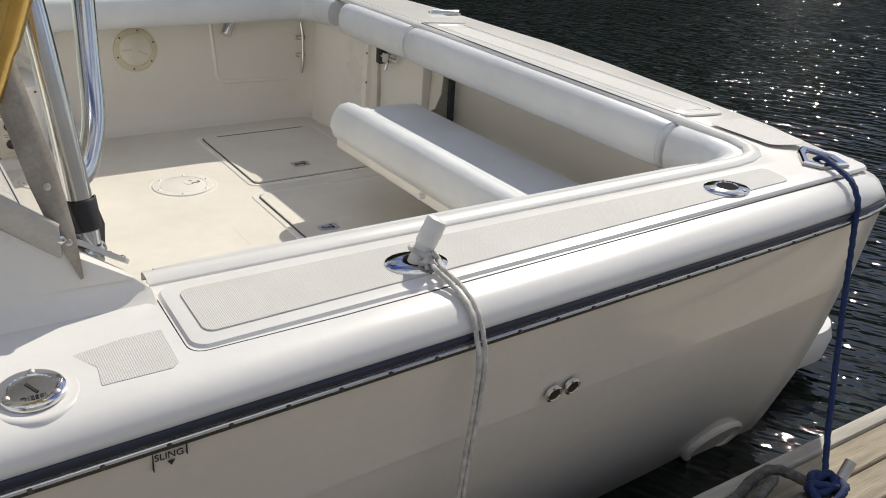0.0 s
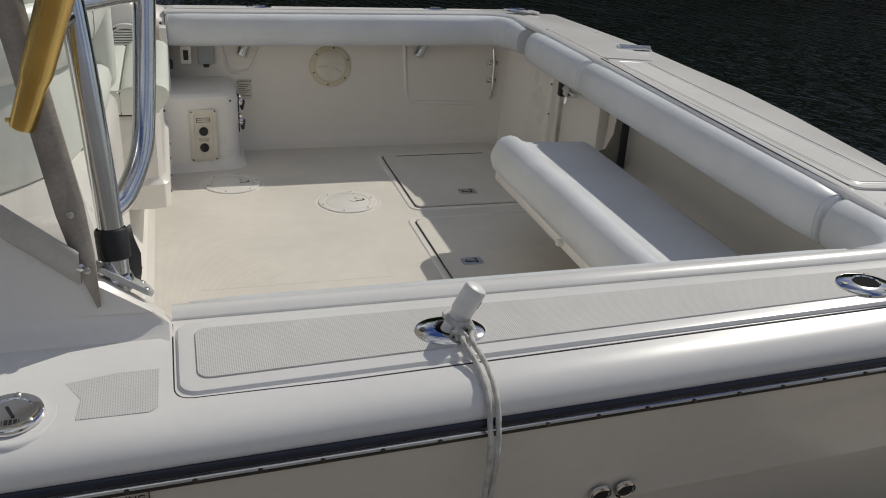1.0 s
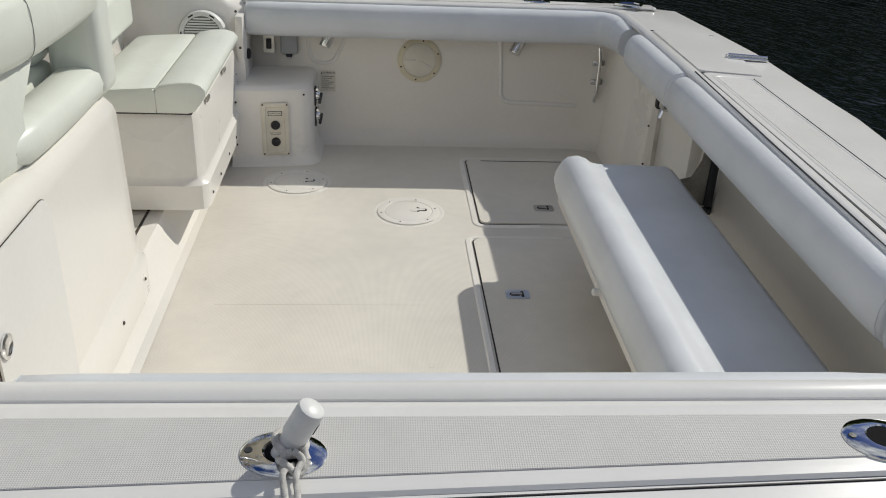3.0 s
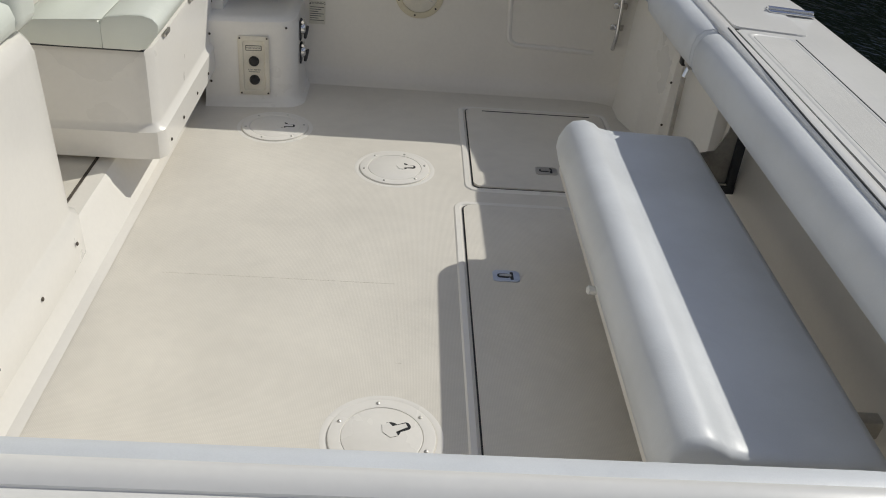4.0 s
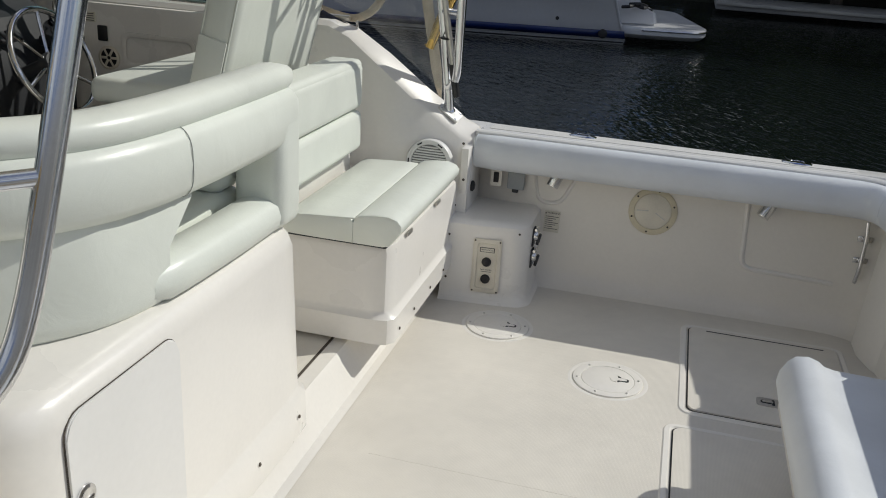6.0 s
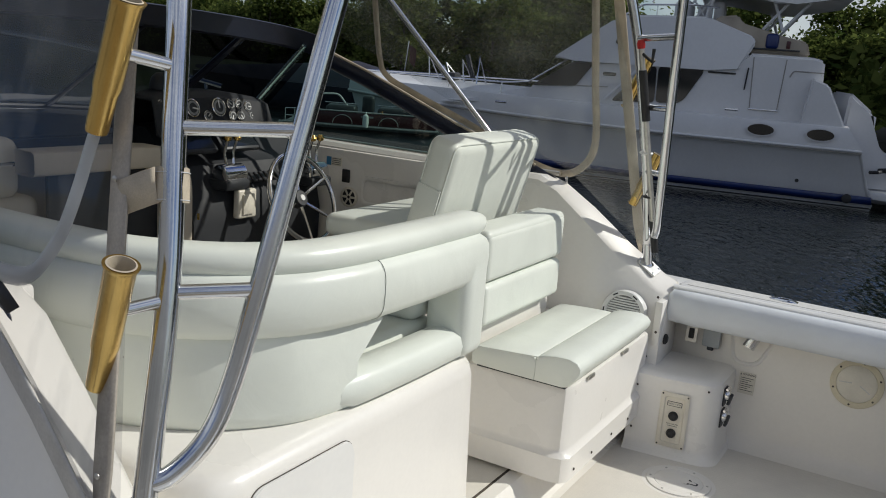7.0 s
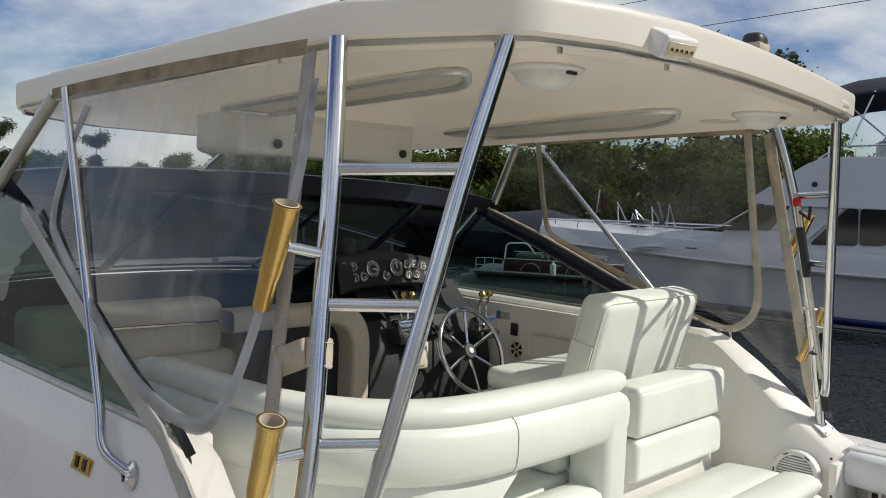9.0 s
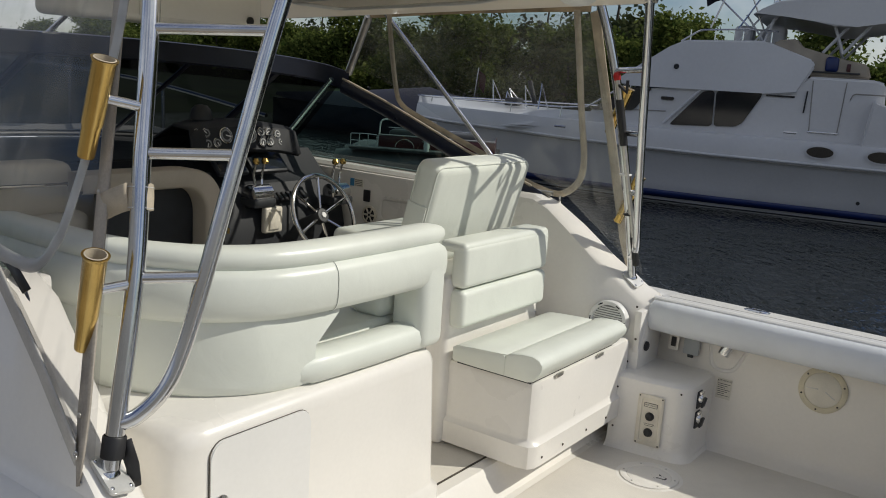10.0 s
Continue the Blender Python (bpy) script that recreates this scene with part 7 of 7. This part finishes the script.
# unseen wall added behind the dock to cut sky light on the port side
solo("wall_shed", rbox((-26, -9.4, 0.0), (22, -9.2, 3.6), 0.02), mat("grey_stucco", (0.34, 0.34, 0.335), 0.85, vary=0.1, scale=0.8, grain=25, bump=0.2), "unseen plain grey wall added behind the dock to cut sky light", "wall", kind="structure")

# ---- far dock and hedge of trees astern ----
fd2 = thing("far_dock", "long grey floating dock across the water", "dock", kind="structure")
part("slab", rbox((1.5, 22.0, -0.16), (70, 24.0, 0.04), 0.03), CONCRETE, fd2)
part("fender_strip", rbox((1.5, 21.94, -0.05), (70, 22.0, 0.02), 0.01), mat("pale_rubber", (0.45, 0.44, 0.40), 0.7, vary=0.1, scale=1.5), fd2)
for i in range(9):
    part("pile", lathe([(0.15, -1.5), (0.15, 1.5), (0.0, 1.7)], 12, pose(4.5 + 7 * i, 24.3, 0.5)), BARK, fd2)
bm = loft([[Vector((x, y, z)) for x in (-6, 4, 20, 50, 120)] for y, z in ((25.2, -0.8), (26.0, 0.2), (30, 0.6), (37.2, 0.6))])
solo("ground_astern", bm, SOIL, "dark bank behind the far dock", "ground", kind="structure")

# ---- trees astern of the far dock ----
for i in range(40):
    x = 0.5 + 62 * (i / 40) + rnd.uniform(-0.8, 0.8)
    y = 27.0 + (i % 3) * 2.3 + rnd.uniform(-0.6, 0.6)
    k = rnd.choice((0, 1, 1, 2))
    c = copy_thing(kinds[k], pose(x, y, 0.1) @ pose(0, 0, 0, 0, 0, rnd.uniform(0, 360)))
    # trees past x 4 stand out of view, enlarged to darken the water's reflections
    c.matrix_basis = pose(x, y, 0.1, 0, 0, rnd.uniform(0, 360)) @ Matrix.Scale(rnd.uniform(1.15, 1.75) * (1.55 if x > 4 else 1.0), 4)
    tagged(c, group="trees astern of the far dock")


# ---- white motor yacht across the water ----
def yacht():
    q = thing("motor_yacht", "white flybridge motor yacht with a blue boot stripe", "yacht")
    Y0 = 14.3                     # its near side, before it is turned
    half = 1.9
    cy = Y0 + half
    st = [(-0.1, 1.0), (-1.5, 1.0), (-3.5, 1.0), (-5.0, 0.95), (-6.3, 0.84), (-7.4, 0.66), (-8.4, 0.42), (-9.1, 0.17), (-9.5, 0.02)]

    def row(z, flare, lift, stern=0.0):
        res = []
        for x, w in st:
            up = lift * max(0.0, (-x - 3) / 6.5) ** 1.3
            res.append(Vector((x - (0.45 * flare if x < -8 else 0) - (stern if x > -0.2 else 0), cy - half * w + (0.30 * (1 - flare) * w), z + up)))
        return res
    lines = [row(-0.6, -1.0, 0.0), row(-0.2, 0.0, 0.0, -0.08), row(0.10, 0.35, 0.03, 0.04), row(0.62, 0.85, 0.12, 0.22), row(0.655, 1.0, 0.12, 0.24), row(0.70, 1.0, 0.12, 0.26), row(0.96, 0.95, 0.06, 0.45), row(1.0, 0.9, 0.06, 0.47)]
    both = [ln + [Vector((p.x, 2 * cy - p.y, p.z)) for p in ln[::-1]] for ln in lines]
    part("hull", loft(both), FARWHITE, q)
    bm = loft([[ln[0] for ln in lines[1:]], [Vector((ln[0].x, 2 * cy - ln[0].y, ln[0].z)) for ln in lines[1:]]])
    thicken(part("transom", bm, FARWHITE, q), 0.05)
    for z0, z1, fl, m_ in ((-0.17, -0.05, 0.12, BLUE), (-0.245, -0.225, 0.0, DARK)):
        a, b = row(z0, fl, 0.0, -0.06), row(z1, fl + 0.18, 0.02, -0.03)
        thicken(part("boot_stripe", loft([[p + Vector((0, -0.02, 0)) for p in a[:8]], [p + Vector((0, -0.02, 0)) for p in b[:8]]]), m_, q, "dark blue boot stripe"), 0.012)
    part("rub_strake", tube([p + Vector((0, -0.015, 0)) for p in lines[4]], 0.022, 8), FARWHITE, q)
    part("strake_shadow_line", tube([p + Vector((0, -0.012, -0.035)) for p in lines[4]], 0.010, 6), CONCRETE, q)
    dk = [lines[-1], [Vector((p.x, cy, p.z + 0.12)) for p in lines[-1]], [Vector((p.x, 2 * cy - p.y, p.z)) for p in lines[-1]]]
    part("fore_deck", loft(dk), FARWHITE, q)

    def block(y_in, poly, bev=0.05, lean=0.0):
        """A body across the boat with side outline poly; lean draws its top inwards."""
        bm_ = bmesh.new()
        zb = min(z for x, z in poly)
        a = [Vector((x, Y0 + y_in + lean * (z - zb), z)) for x, z in poly]
        loft([a, [Vector((p.x, 2 * cy - p.y, p.z)) for p in a]], close_v=True, caps=True, bm=bm_)
        bmesh.ops.bevel(bm_, geom=list(bm_.edges), offset=bev, segments=3, affect="EDGES")
        return bm_

    def plate(poly, y_in, t=0.02):
        """A thin panel on the near side, outline in x and z, with rounded corners."""
        ol_ = rounded_loop(poly, 0.07)
        return prism([(x, z) for x, z in ol_], t, frame_at((0, Y0 + y_in, 0), (1, 0, 0), (0, -1, 0)))

    glassy = mat("yacht_window", (0.012, 0.013, 0.016), 0.08, vary=0.02, bump=0)
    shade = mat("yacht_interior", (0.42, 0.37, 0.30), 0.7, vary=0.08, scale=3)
    part("trunk", block(0.42, [(-7.5, 0.80), (-5.8, 1.19), (-4.8, 1.28), (-4.2, 1.0), (-4.2, 0.8)], 0.05, 0.15), FARWHITE, q)
    part("deckhouse", block(0.28, [(-1.0, 0.95), (-1.05, 1.98), (-1.2, 2.03), (-2.2, 2.03), (-2.35, 1.78), (-5.0, 1.70), (-5.75, 1.2), (-5.9, 0.95)], 0.04), FARWHITE, q)
    part("flybridge", block(0.22, [(-5.38, 1.735), (-5.3, 1.79), (-4.88, 2.10), (-4.45, 2.40), (-4.2, 2.52), (-3.0, 2.56), (-2.84, 2.53), (-2.17, 2.29), (-2.12, 2.19), (-2.34, 1.74), (-2.80, 1.715), (-5.0, 1.70)], 0.03, 0.10), FARWHITE, q)
    # dark glass along the side
    part("wind_screen", plate([(-5.72, 1.23), (-5.06, 1.675), (-4.66, 1.69), (-4.95, 1.28)], 0.275), glassy, q, smooth=0)
    part("side_window", plate([(-4.32, 1.085), (-3.80, 1.695), (-3.62, 1.71), (-3.60, 1.115)], 0.275), glassy, q, smooth=0)
    part("side_window", plate([(-3.575, 1.12), (-3.595, 1.71), (-2.87, 1.765), (-2.87, 1.66), (-3.12, 1.21), (-3.22, 1.14)], 0.275), glassy, q, smooth=0)
    part("window_pillar", tube([(-4.42, Y0 + 0.26, 1.10), (-3.86, Y0 + 0.26, 1.70)], 0.028, 8), FARWHITE, q)
    part("side_vent", plate([(-4.50, 1.50), (-4.50, 1.555), (-4.28, 1.555), (-4.28, 1.50)], 0.272), glassy, q)
    part("moulding_line", tube([(-5.0, Y0 + 0.277, 1.29), (-4.4, Y0 + 0.277, 1.31)], 0.012, 6), CONCRETE, q)
    # thin dark bar along the lower aft edge of the flybridge
    part("louvre", rbox((-2.80, Y0 + 0.262, 1.675), (-2.36, Y0 + 0.275, 1.705), 0.004), glassy, q)
    for x0, x1 in ((-1.62, -1.66), (-2.12, -2.08)):
        part("door_joint", tube([(x1, Y0 + 0.276, 1.15), (x0, Y0 + 0.276, 1.97)], 0.009, 6), CONCRETE, q)
    part("door_sill", rbox((-2.1, Y0 + 0.255, 1.14), (-1.64, Y0 + 0.28, 1.165), 0.004), STEEL, q)
    part("grab_rail", tube([(-2.20, Y0 + 0.26, 1.45), (-2.18, Y0 + 0.25, 1.80)], 0.014, 6), GREY, q)
    part("side_recess", tube(rounded([(-1.05, Y0 + 0.276, 1.80), (-1.50, Y0 + 0.276, 1.80), (-1.54, Y0 + 0.276, 1.70)], 0.05), 0.011, 6), CONCRETE, q)
    part("name_bar", rbox((-3.0, Y0 + 0.27, 2.135), (-2.48, Y0 + 0.285, 2.16), 0.003), CONCRETE, q)
    part("side_lamp", lathe([(0.045, 0), (0.045, 0.03), (0.03, 0.05), (0, 0.05)], 16, frame_at((-4.3, Y0 + 0.275, 2.07), (1, 0, 0), (0, -1, 0))), GREY, q)
    part("side_plate", rbox((-4.66, Y0 + 0.235, 1.76), (-4.58, Y0 + 0.25, 1.82), 0.004), GREY, q)
    for x, w in ((-0.97, 0.2), (-1.86, 0.2)):
        pm_ = frame_at((x, Y0 - 0.005, 0.855), (1, 0, 0), (0, -1, 0))
        p_ = part("porthole", prism(ellipse(w + 0.03, 0.108, 24), 0.02, pm_), FARWHITE, q)
        part("glass", prism(ellipse(w, 0.086, 24), 0.026, pm_), glassy, p_)
    for x, z in ((-2.35, 1.12), (-6.2, 0.90)):
        part("deck_cleat", tube([(x - 0.1, Y0 + 0.1, z), (x + 0.1, Y0 + 0.1, z)], 0.022, 6), STEEL, q)
    part("exhaust", lathe([(0.075, 0), (0.075, 0.02), (0.05, 0.03), (0, 0.02)], 16, frame_at((-0.42, Y0 + 0.19, -0.11), (1, 0, 0), (0, -1, 0))), BLACK, q)
    part("drain", lathe([(0.03, 0), (0.03, 0.02), (0, 0.02)], 12, frame_at((-1.2, Y0 + 0.10, 0.10), (1, 0, 0), (0, -1, 0))), BLACK, q)
    # stern: slanting quarter, steps and swim platform
    part("stern_quarter", block(0.06, [(-0.60, 0.95), (-0.95, 1.62), (-1.2, 1.72), (-1.3, 0.95)], 0.03), FARWHITE, q)
    part("stern_steps", block(0.40, [(0.50, 0.03), (0.44, 0.30), (0.15, 0.34), (0.12, 0.62), (-0.10, 0.70), (-0.22, 1.25), (-0.6, 1.55), (-0.7, 0.0)], 0.05), FARWHITE, q)
    part("stern_door", rbox((-0.17, Y0 + 0.95, 0.72), (-0.10, Y0 + 1.35, 1.18), 0.02), FARWHITE, q)
    ol_ = round_rect(-0.25, 1.35, Y0 + 0.12, 2 * cy - Y0 - 0.15, 0.45, 6)
    rows_ = [[Vector((0.5 + (x - 0.5) * k, cy + (y - cy) * k, z)) for x, y in ol_] for k, z in ((0.93, -0.15), (0.99, -0.08), (1.0, 0.0), (0.99, 0.04))]
    part("swim_platform", loft(rows_, close_v=True, caps=True), FARWHITE, q)
    part("platform_trim", tube([Vector((x, y, 0.0)) for x, y in ol_[20:] + ol_[:8]], 0.018, 6), STEEL, q)
    part("platform_rope", tube(spline([(-0.15, Y0 + 0.2, 0.34), (-0.05, Y0 + 0.1, 0.36), (0.08, Y0 + 0.28, 0.37), (0.18, Y0 + 0.12, 0.35), (0.26, Y0 + 0.3, 0.36), (0.12, Y0 + 0.2, 0.40), (-0.02, Y0 + 0.3, 0.38)], 4), 0.03, 6), BLACK, q)
    # rails
    rl = [Vector((p.x, p.y + 0.12, 1.24 - 0.01 * max(0, -p.x - 6))) for p in lines[-1][4:]]
    hand = [Vector((-4.3, Y0 + 0.35, 2.45)), Vector((-5.05, Y0 + 0.35, 1.78)), Vector((-5.8, Y0 + 0.35, 1.28))]
    part("bow_rail", tube(hand + rl, 0.016, 6), STEEL, q)
    part("bow_rail_far", tube([Vector((p.x, 2 * cy - p.y, p.z)) for p in rl], 0.016, 6), STEEL, q)
    for p in rl[:-1] + [hand[1]]:
        part("stanchion", tube([p, p - Vector((0.05, 0, 0.42))], 0.012, 6), STEEL, q)
    for i in range(5):
        x = -7.1 - 0.28 * i
        yy = cy - 0.4 + 0.12 * i
        part("bow_gear", tube([(x, yy, 1.05), (x - 0.1 * (i % 3), yy + 0.1, 1.62 - 0.07 * (i % 4)), (x + 0.15, yy + 0.2, 1.10)], 0.018, 6), STEEL, q)
    part("anchor_light", tube([(-7.2, cy - 0.3, 1.2), (-7.35, cy - 0.3, 1.66)], 0.05, 8), GREY, q)
    part("windlass", rbox((-7.9, cy - 0.2, 1.05), (-7.6, cy + 0.2, 1.3), 0.05), DARK, q)
    # flybridge: coaming, seats, rails
    part("aft_coaming", block(0.40, [(-2.85, 2.45), (-2.76, 2.58), (-2.45, 2.62), (-2.35, 2.46), (-1.35, 2.26), (-1.28, 2.04), (-2.2, 2.03)], 0.03), shade, q, "beige flybridge cockpit coaming")
    part("cockpit_gear", rbox((-1.98, Y0 + 0.35, 2.12), (-1.78, Y0 + 0.6, 2.36), 0.05, 3), BLUE, q)
    part("red_gear", rbox((-1.66, Y0 + 0.38, 2.14), (-1.60, Y0 + 0.44, 2.26), 0.01), RED, q)
    part("gear_shelf", rbox((-2.2, Y0 + 0.33, 2.10), (-1.45, Y0 + 0.39, 2.125), 0.004), DARK, q)
    for x, s_ in ((-3.55, -0.6), (-3.2, 0.1), (-3.0, -0.9)):
        part("helm_seat", rbox((x, cy + s_, 2.5), (x + 0.32, cy + s_ + 0.55, 2.86), 0.08, 3), FARWHITE, q)
    part("fly_rail", tube(rounded([(-4.3, Y0 + 0.45, 2.5), (-4.0, Y0 + 0.45, 2.70), (-3.2, Y0 + 0.45, 2.74), (-2.75, Y0 + 0.45, 2.72)], 0.08), 0.016, 6), STEEL, q)
    for x in (-4.15, -3.75, -3.3, -2.85):
        part("fly_stanchion", tube([(x, Y0 + 0.45, 2.50), (x, Y0 + 0.45, 2.70)], 0.012, 6), STEEL, q)
    for x0, x1 in ((-3.4, -3.05), (-2.95, -3.3), (-3.15, -2.8)):
        part("brace", tube([(x0, Y0 + 0.6, 2.52), (x1, Y0 + 0.6, 2.98)], 0.018, 6), FARWHITE, q)
    # hard top, bimini, radar, antennas
    part("arch_top", block(0.30, [(-3.19, 2.97), (-3.05, 3.06), (-2.78, 3.20), (-1.9, 3.27), (-0.7, 3.29), (-0.7, 3.0), (-1.2, 2.90), (-1.6, 2.83), (-1.9, 2.83), (-2.65, 2.97)], 0.02), FARWHITE, q)
    for yy in (Y0 + 0.55, 2 * cy - Y0 - 0.55):
        for x0, x1 in ((-2.85, -3.0), (-1.95, -1.75), (-1.65, -2.05), (-1.35, -1.75)):
            part("arch_leg", tube([(x0, yy, 2.93), (x1, yy, 2.42)], 0.026, 8), FARWHITE, q)
        part("radar_leg", tube([(-1.7, yy * 0.5 + cy * 0.5, 3.2), (-2.15, yy * 0.3 + cy * 0.7, 4.25)], 0.13, 8), FARWHITE, q)
    bim = [[Vector((x, cy + 1.3 * t, z - 0.40 * abs(t) ** 2.2)) for t in (-1, -0.9, -0.7, -0.4, 0, 0.4, 0.7, 0.9, 1)] for x, z in ((-4.35, 3.74), (-4.2, 3.84), (-3.9, 3.93), (-3.5, 3.98), (-3.1, 4.03), (-2.8, 4.02), (-2.4, 4.04), (-2.0, 4.0), (-1.5, 3.92), (-1.2, 3.8))]
    thicken(part("bimini", loft(bim), CANVAS, q, "navy canvas bimini top"), 0.03)
    for x0, x1 in ((-4.2, -3.2), (-3.55, -3.85), (-2.9, -3.4), (-3.4, -3.0)):
        part("bimini_bow", tube([(x0, cy - 1.25, 3.62), (x1, cy - 1.35, 2.75)], 0.016, 6), STEEL, q)
    part("radar", lathe([(0.2, 0), (0.30, 0.04), (0.31, 0.16), (0.22, 0.24), (0, 0.26)], 20, pose(-2.1, cy, 4.22)), FARWHITE, q)
    for x, yy, z_, h_ in ((-2.84, Y0 + 0.4, 3.19, 2.25), (-2.28, cy + 0.1, 4.3, 0.5), (-2.16, cy - 0.05, 4.3, 0.55), (-2.06, cy - 0.1, 4.3, 0.8)):
        part("whip_antenna", tube([(x, yy, z_), (x - 0.09 * h_, yy, z_ + h_)], 0.008 if h_ > 1 else 0.016, 6), PLASTIC, q)
        if h_ < 0.6:
            part("antenna_head", lathe([(0.045, 0), (0.05, 0.03), (0.03, 0.06), (0, 0.065)], 12, pose(x - 0.09 * h_, yy, z_ + h_)), FARWHITE, q)
    part("antenna_base", lathe([(0.05, 0), (0.05, 0.05), (0.02, 0.12), (0, 0.12)], 12, pose(-2.84, Y0 + 0.4, 3.17)), CHROME, q)
    q.matrix_basis = Matrix.Translation((-0.1, 14.2, 0)) @ Matrix.Rotation(radians(12), 4, "Z") @ Matrix.Translation((0.1, -14.3, 0))
    return q


yacht()


# ---- red pontoon boat and a covered boat beyond the bow ----
FLOAT = mat("dull_float", (0.16, 0.17, 0.17), 0.5, 0.6, vary=0.1, scale=2)


def pontoon():
    p = thing("pontoon_boat", "dark red pontoon boat with silver rails and a white fender", "boat")
    lg, wd = 2.5, 1.5
    part("deck", rbox((0, 0, 0.34), (lg, wd, 0.40), 0.015), FLOAT, p)
    part("deck_edge", rbox((-0.02, -0.02, 0.375), (lg + 0.02, 0.0, 0.405), 0.004), ALU, p)
    for y in (0.3, wd - 0.3):
        part("float", tube([(-0.25, y, 0.02), (0.2, y, 0.06), (lg - 0.3, y, 0.06), (lg + 0.1, y, 0.14)], 0.28, 16), FLOAT, p)
    part("side_fence", rbox((0.5, 0.03, 0.41), (lg - 0.02, 0.06, 0.60), 0.01), RED, p)
    part("fence_trim", tube([(0.5, 0.04, 0.615), (lg - 0.02, 0.04, 0.615)], 0.013, 8), ALU, p)
    for u in (0.95, 1.7):
        part("fence_arc", tube([(u + 0.16 * math.cos(a), 0.022, 0.42 + 0.14 * math.sin(a)) for a in [math.pi * k / 10 for k in range(11)]], 0.006, 6), ALU, p)
    part("mark", rbox((1.25, 0.022, 0.53), (1.45, 0.028, 0.56)), CONCRETE, p)
    part("end_fence", rbox((lg - 0.05, 0.06, 0.41), (lg - 0.02, wd - 0.05, 0.60), 0.01), RED, p)
    for k in range(4):
        part("gate_rail", tube([(0.02 + 0.15 * k, 0.04, 0.40), (0.02 + 0.15 * k, 0.04, 0.60)], 0.009, 6), STEEL, p)
    part("gate_bar", tube(rounded([(0.02, 0.04, 0.60), (0.25, 0.04, 0.61), (0.47, 0.04, 0.60)], 0.05), 0.01, 6), STEEL, p)
    part("gate_bar_low", tube([(0.02, 0.04, 0.49), (0.47, 0.04, 0.49)], 0.008, 6), STEEL, p)
    part("tow_bar", tube(rounded([(0.47, 0.2, 0.40), (0.50, 0.2, 0.86), (0.85, 0.25, 0.88), (1.05, 0.3, 0.62)], 0.08), 0.014, 8), PLASTIC, p)
    for u, q in ((0.65, 0.5), (1.5, 0.7)):
        part("bench_seat", rbox((u, 0.16, 0.41), (u + q, 0.6, 0.70), 0.06, 3), DARK, p)
        part("seat_rail", tube([(u, 0.12, 0.74), (u + q, 0.12, 0.74)], 0.008, 6), STEEL, p)
    part("helm_stand", rbox((1.22, 0.5, 0.41), (1.42, 0.8, 0.86), 0.05, 3), DARK, p)
    fe = part("fender", lathe([(0, 0), (0.045, 0.02), (0.052, 0.1), (0.045, 0.2), (0.015, 0.23), (0, 0.23)], 14, pose(1.33, -0.06, 0.37)), PLASTIC, p, "white hanging fender")
    part("line", tube([(1.33, -0.06, 0.59), (1.33, 0.03, 0.625)], 0.006, 6), PLASTIC, fe)
    p.matrix_basis = pose(-8.5, 10.1, 0, 0, 0, 31.8)


pontoon()
cbt = thing("covered_boat", "moored boat under a dark navy cover", "boat")
rows = [[Vector((x, 20.0 + t * w, z + h_ * (1 - abs(t) ** 2))) for t in (-1, -0.7, -0.3, 0, 0.3, 0.7, 1)] for x, w, z, h_ in ((-24.0, 0.05, 0.7, 0.1), (-22.5, 0.9, 0.65, 0.25), (-20, 1.2, 0.6, 0.5), (-17.5, 1.25, 0.6, 0.75), (-16, 1.25, 0.6, 0.45))]
part("cover", loft(rows), CANVAS, cbt)
rows = [[Vector((x, 20.0 + t * w, z)) for t, z in ((-0.7, -0.4), (-0.95, 0.1), (-1.02, 0.62), (1.02, 0.62), (0.95, 0.1), (0.7, -0.4))] for x, w in ((-24.1, 0.06), (-22.5, 0.92), (-20, 1.2), (-17.5, 1.25), (-15.9, 1.25))]
part("hull", loft(rows, caps=True), NAVY, cbt)
part("flag_pole", tube([(-15.95, 20.0, 0.6), (-15.8, 20.0, 2.0)], 0.02, 6), STEEL, cbt)
part("flag", loft([[Vector((-15.84 + 0.05 * math.sin(k), 20.0 + 0.03 * k, 1.95 - 0.16 * k)) for k in range(4)], [Vector((-15.60 + 0.05 * math.sin(k + 1), 20.0 + 0.03 * k, 1.80 - 0.17 * k)) for k in range(4)]]), RED, cbt)
thicken(cbt.children[-1], 0.01)
cbt.matrix_basis = Matrix.Translation((3.15, 0, -0.1))

# ---- power lines ----
for x, h_ in ((-75, 14.4), (60, 19.6)):
    up = thing("utility_pole", "wooden utility pole behind the trees", "pole", "utility poles")
    part("shaft", tube([(x, 50.2, -0.5), (x, 50.2, h_)], 0.16, 8), BARK, up)
    for k in range(3):
        part("crossarm", rbox((x - 0.06, 49.7, h_ - 0.3 - 1.5 * k), (x + 0.06, 50.7, h_ - 0.18 - 1.5 * k)), BARK, up)
for z0, sl in ((12.46 + 0.0485 * 26.4, 0.0485), (14.54 + 0.0457 * 29.9, 0.0457), (15.8 + 0.038 * 29.9, 0.038)):
    wr = thing("power_line", "thin black overhead power line", "cable", "power lines")
    pts = [Vector((x, 50.0, z0 + sl * x + 0.00012 * (x + 20) ** 2)) for x in range(-75, 61, 9)]
    part("wire", tube(pts, 0.022, 5), BLACK, wr)
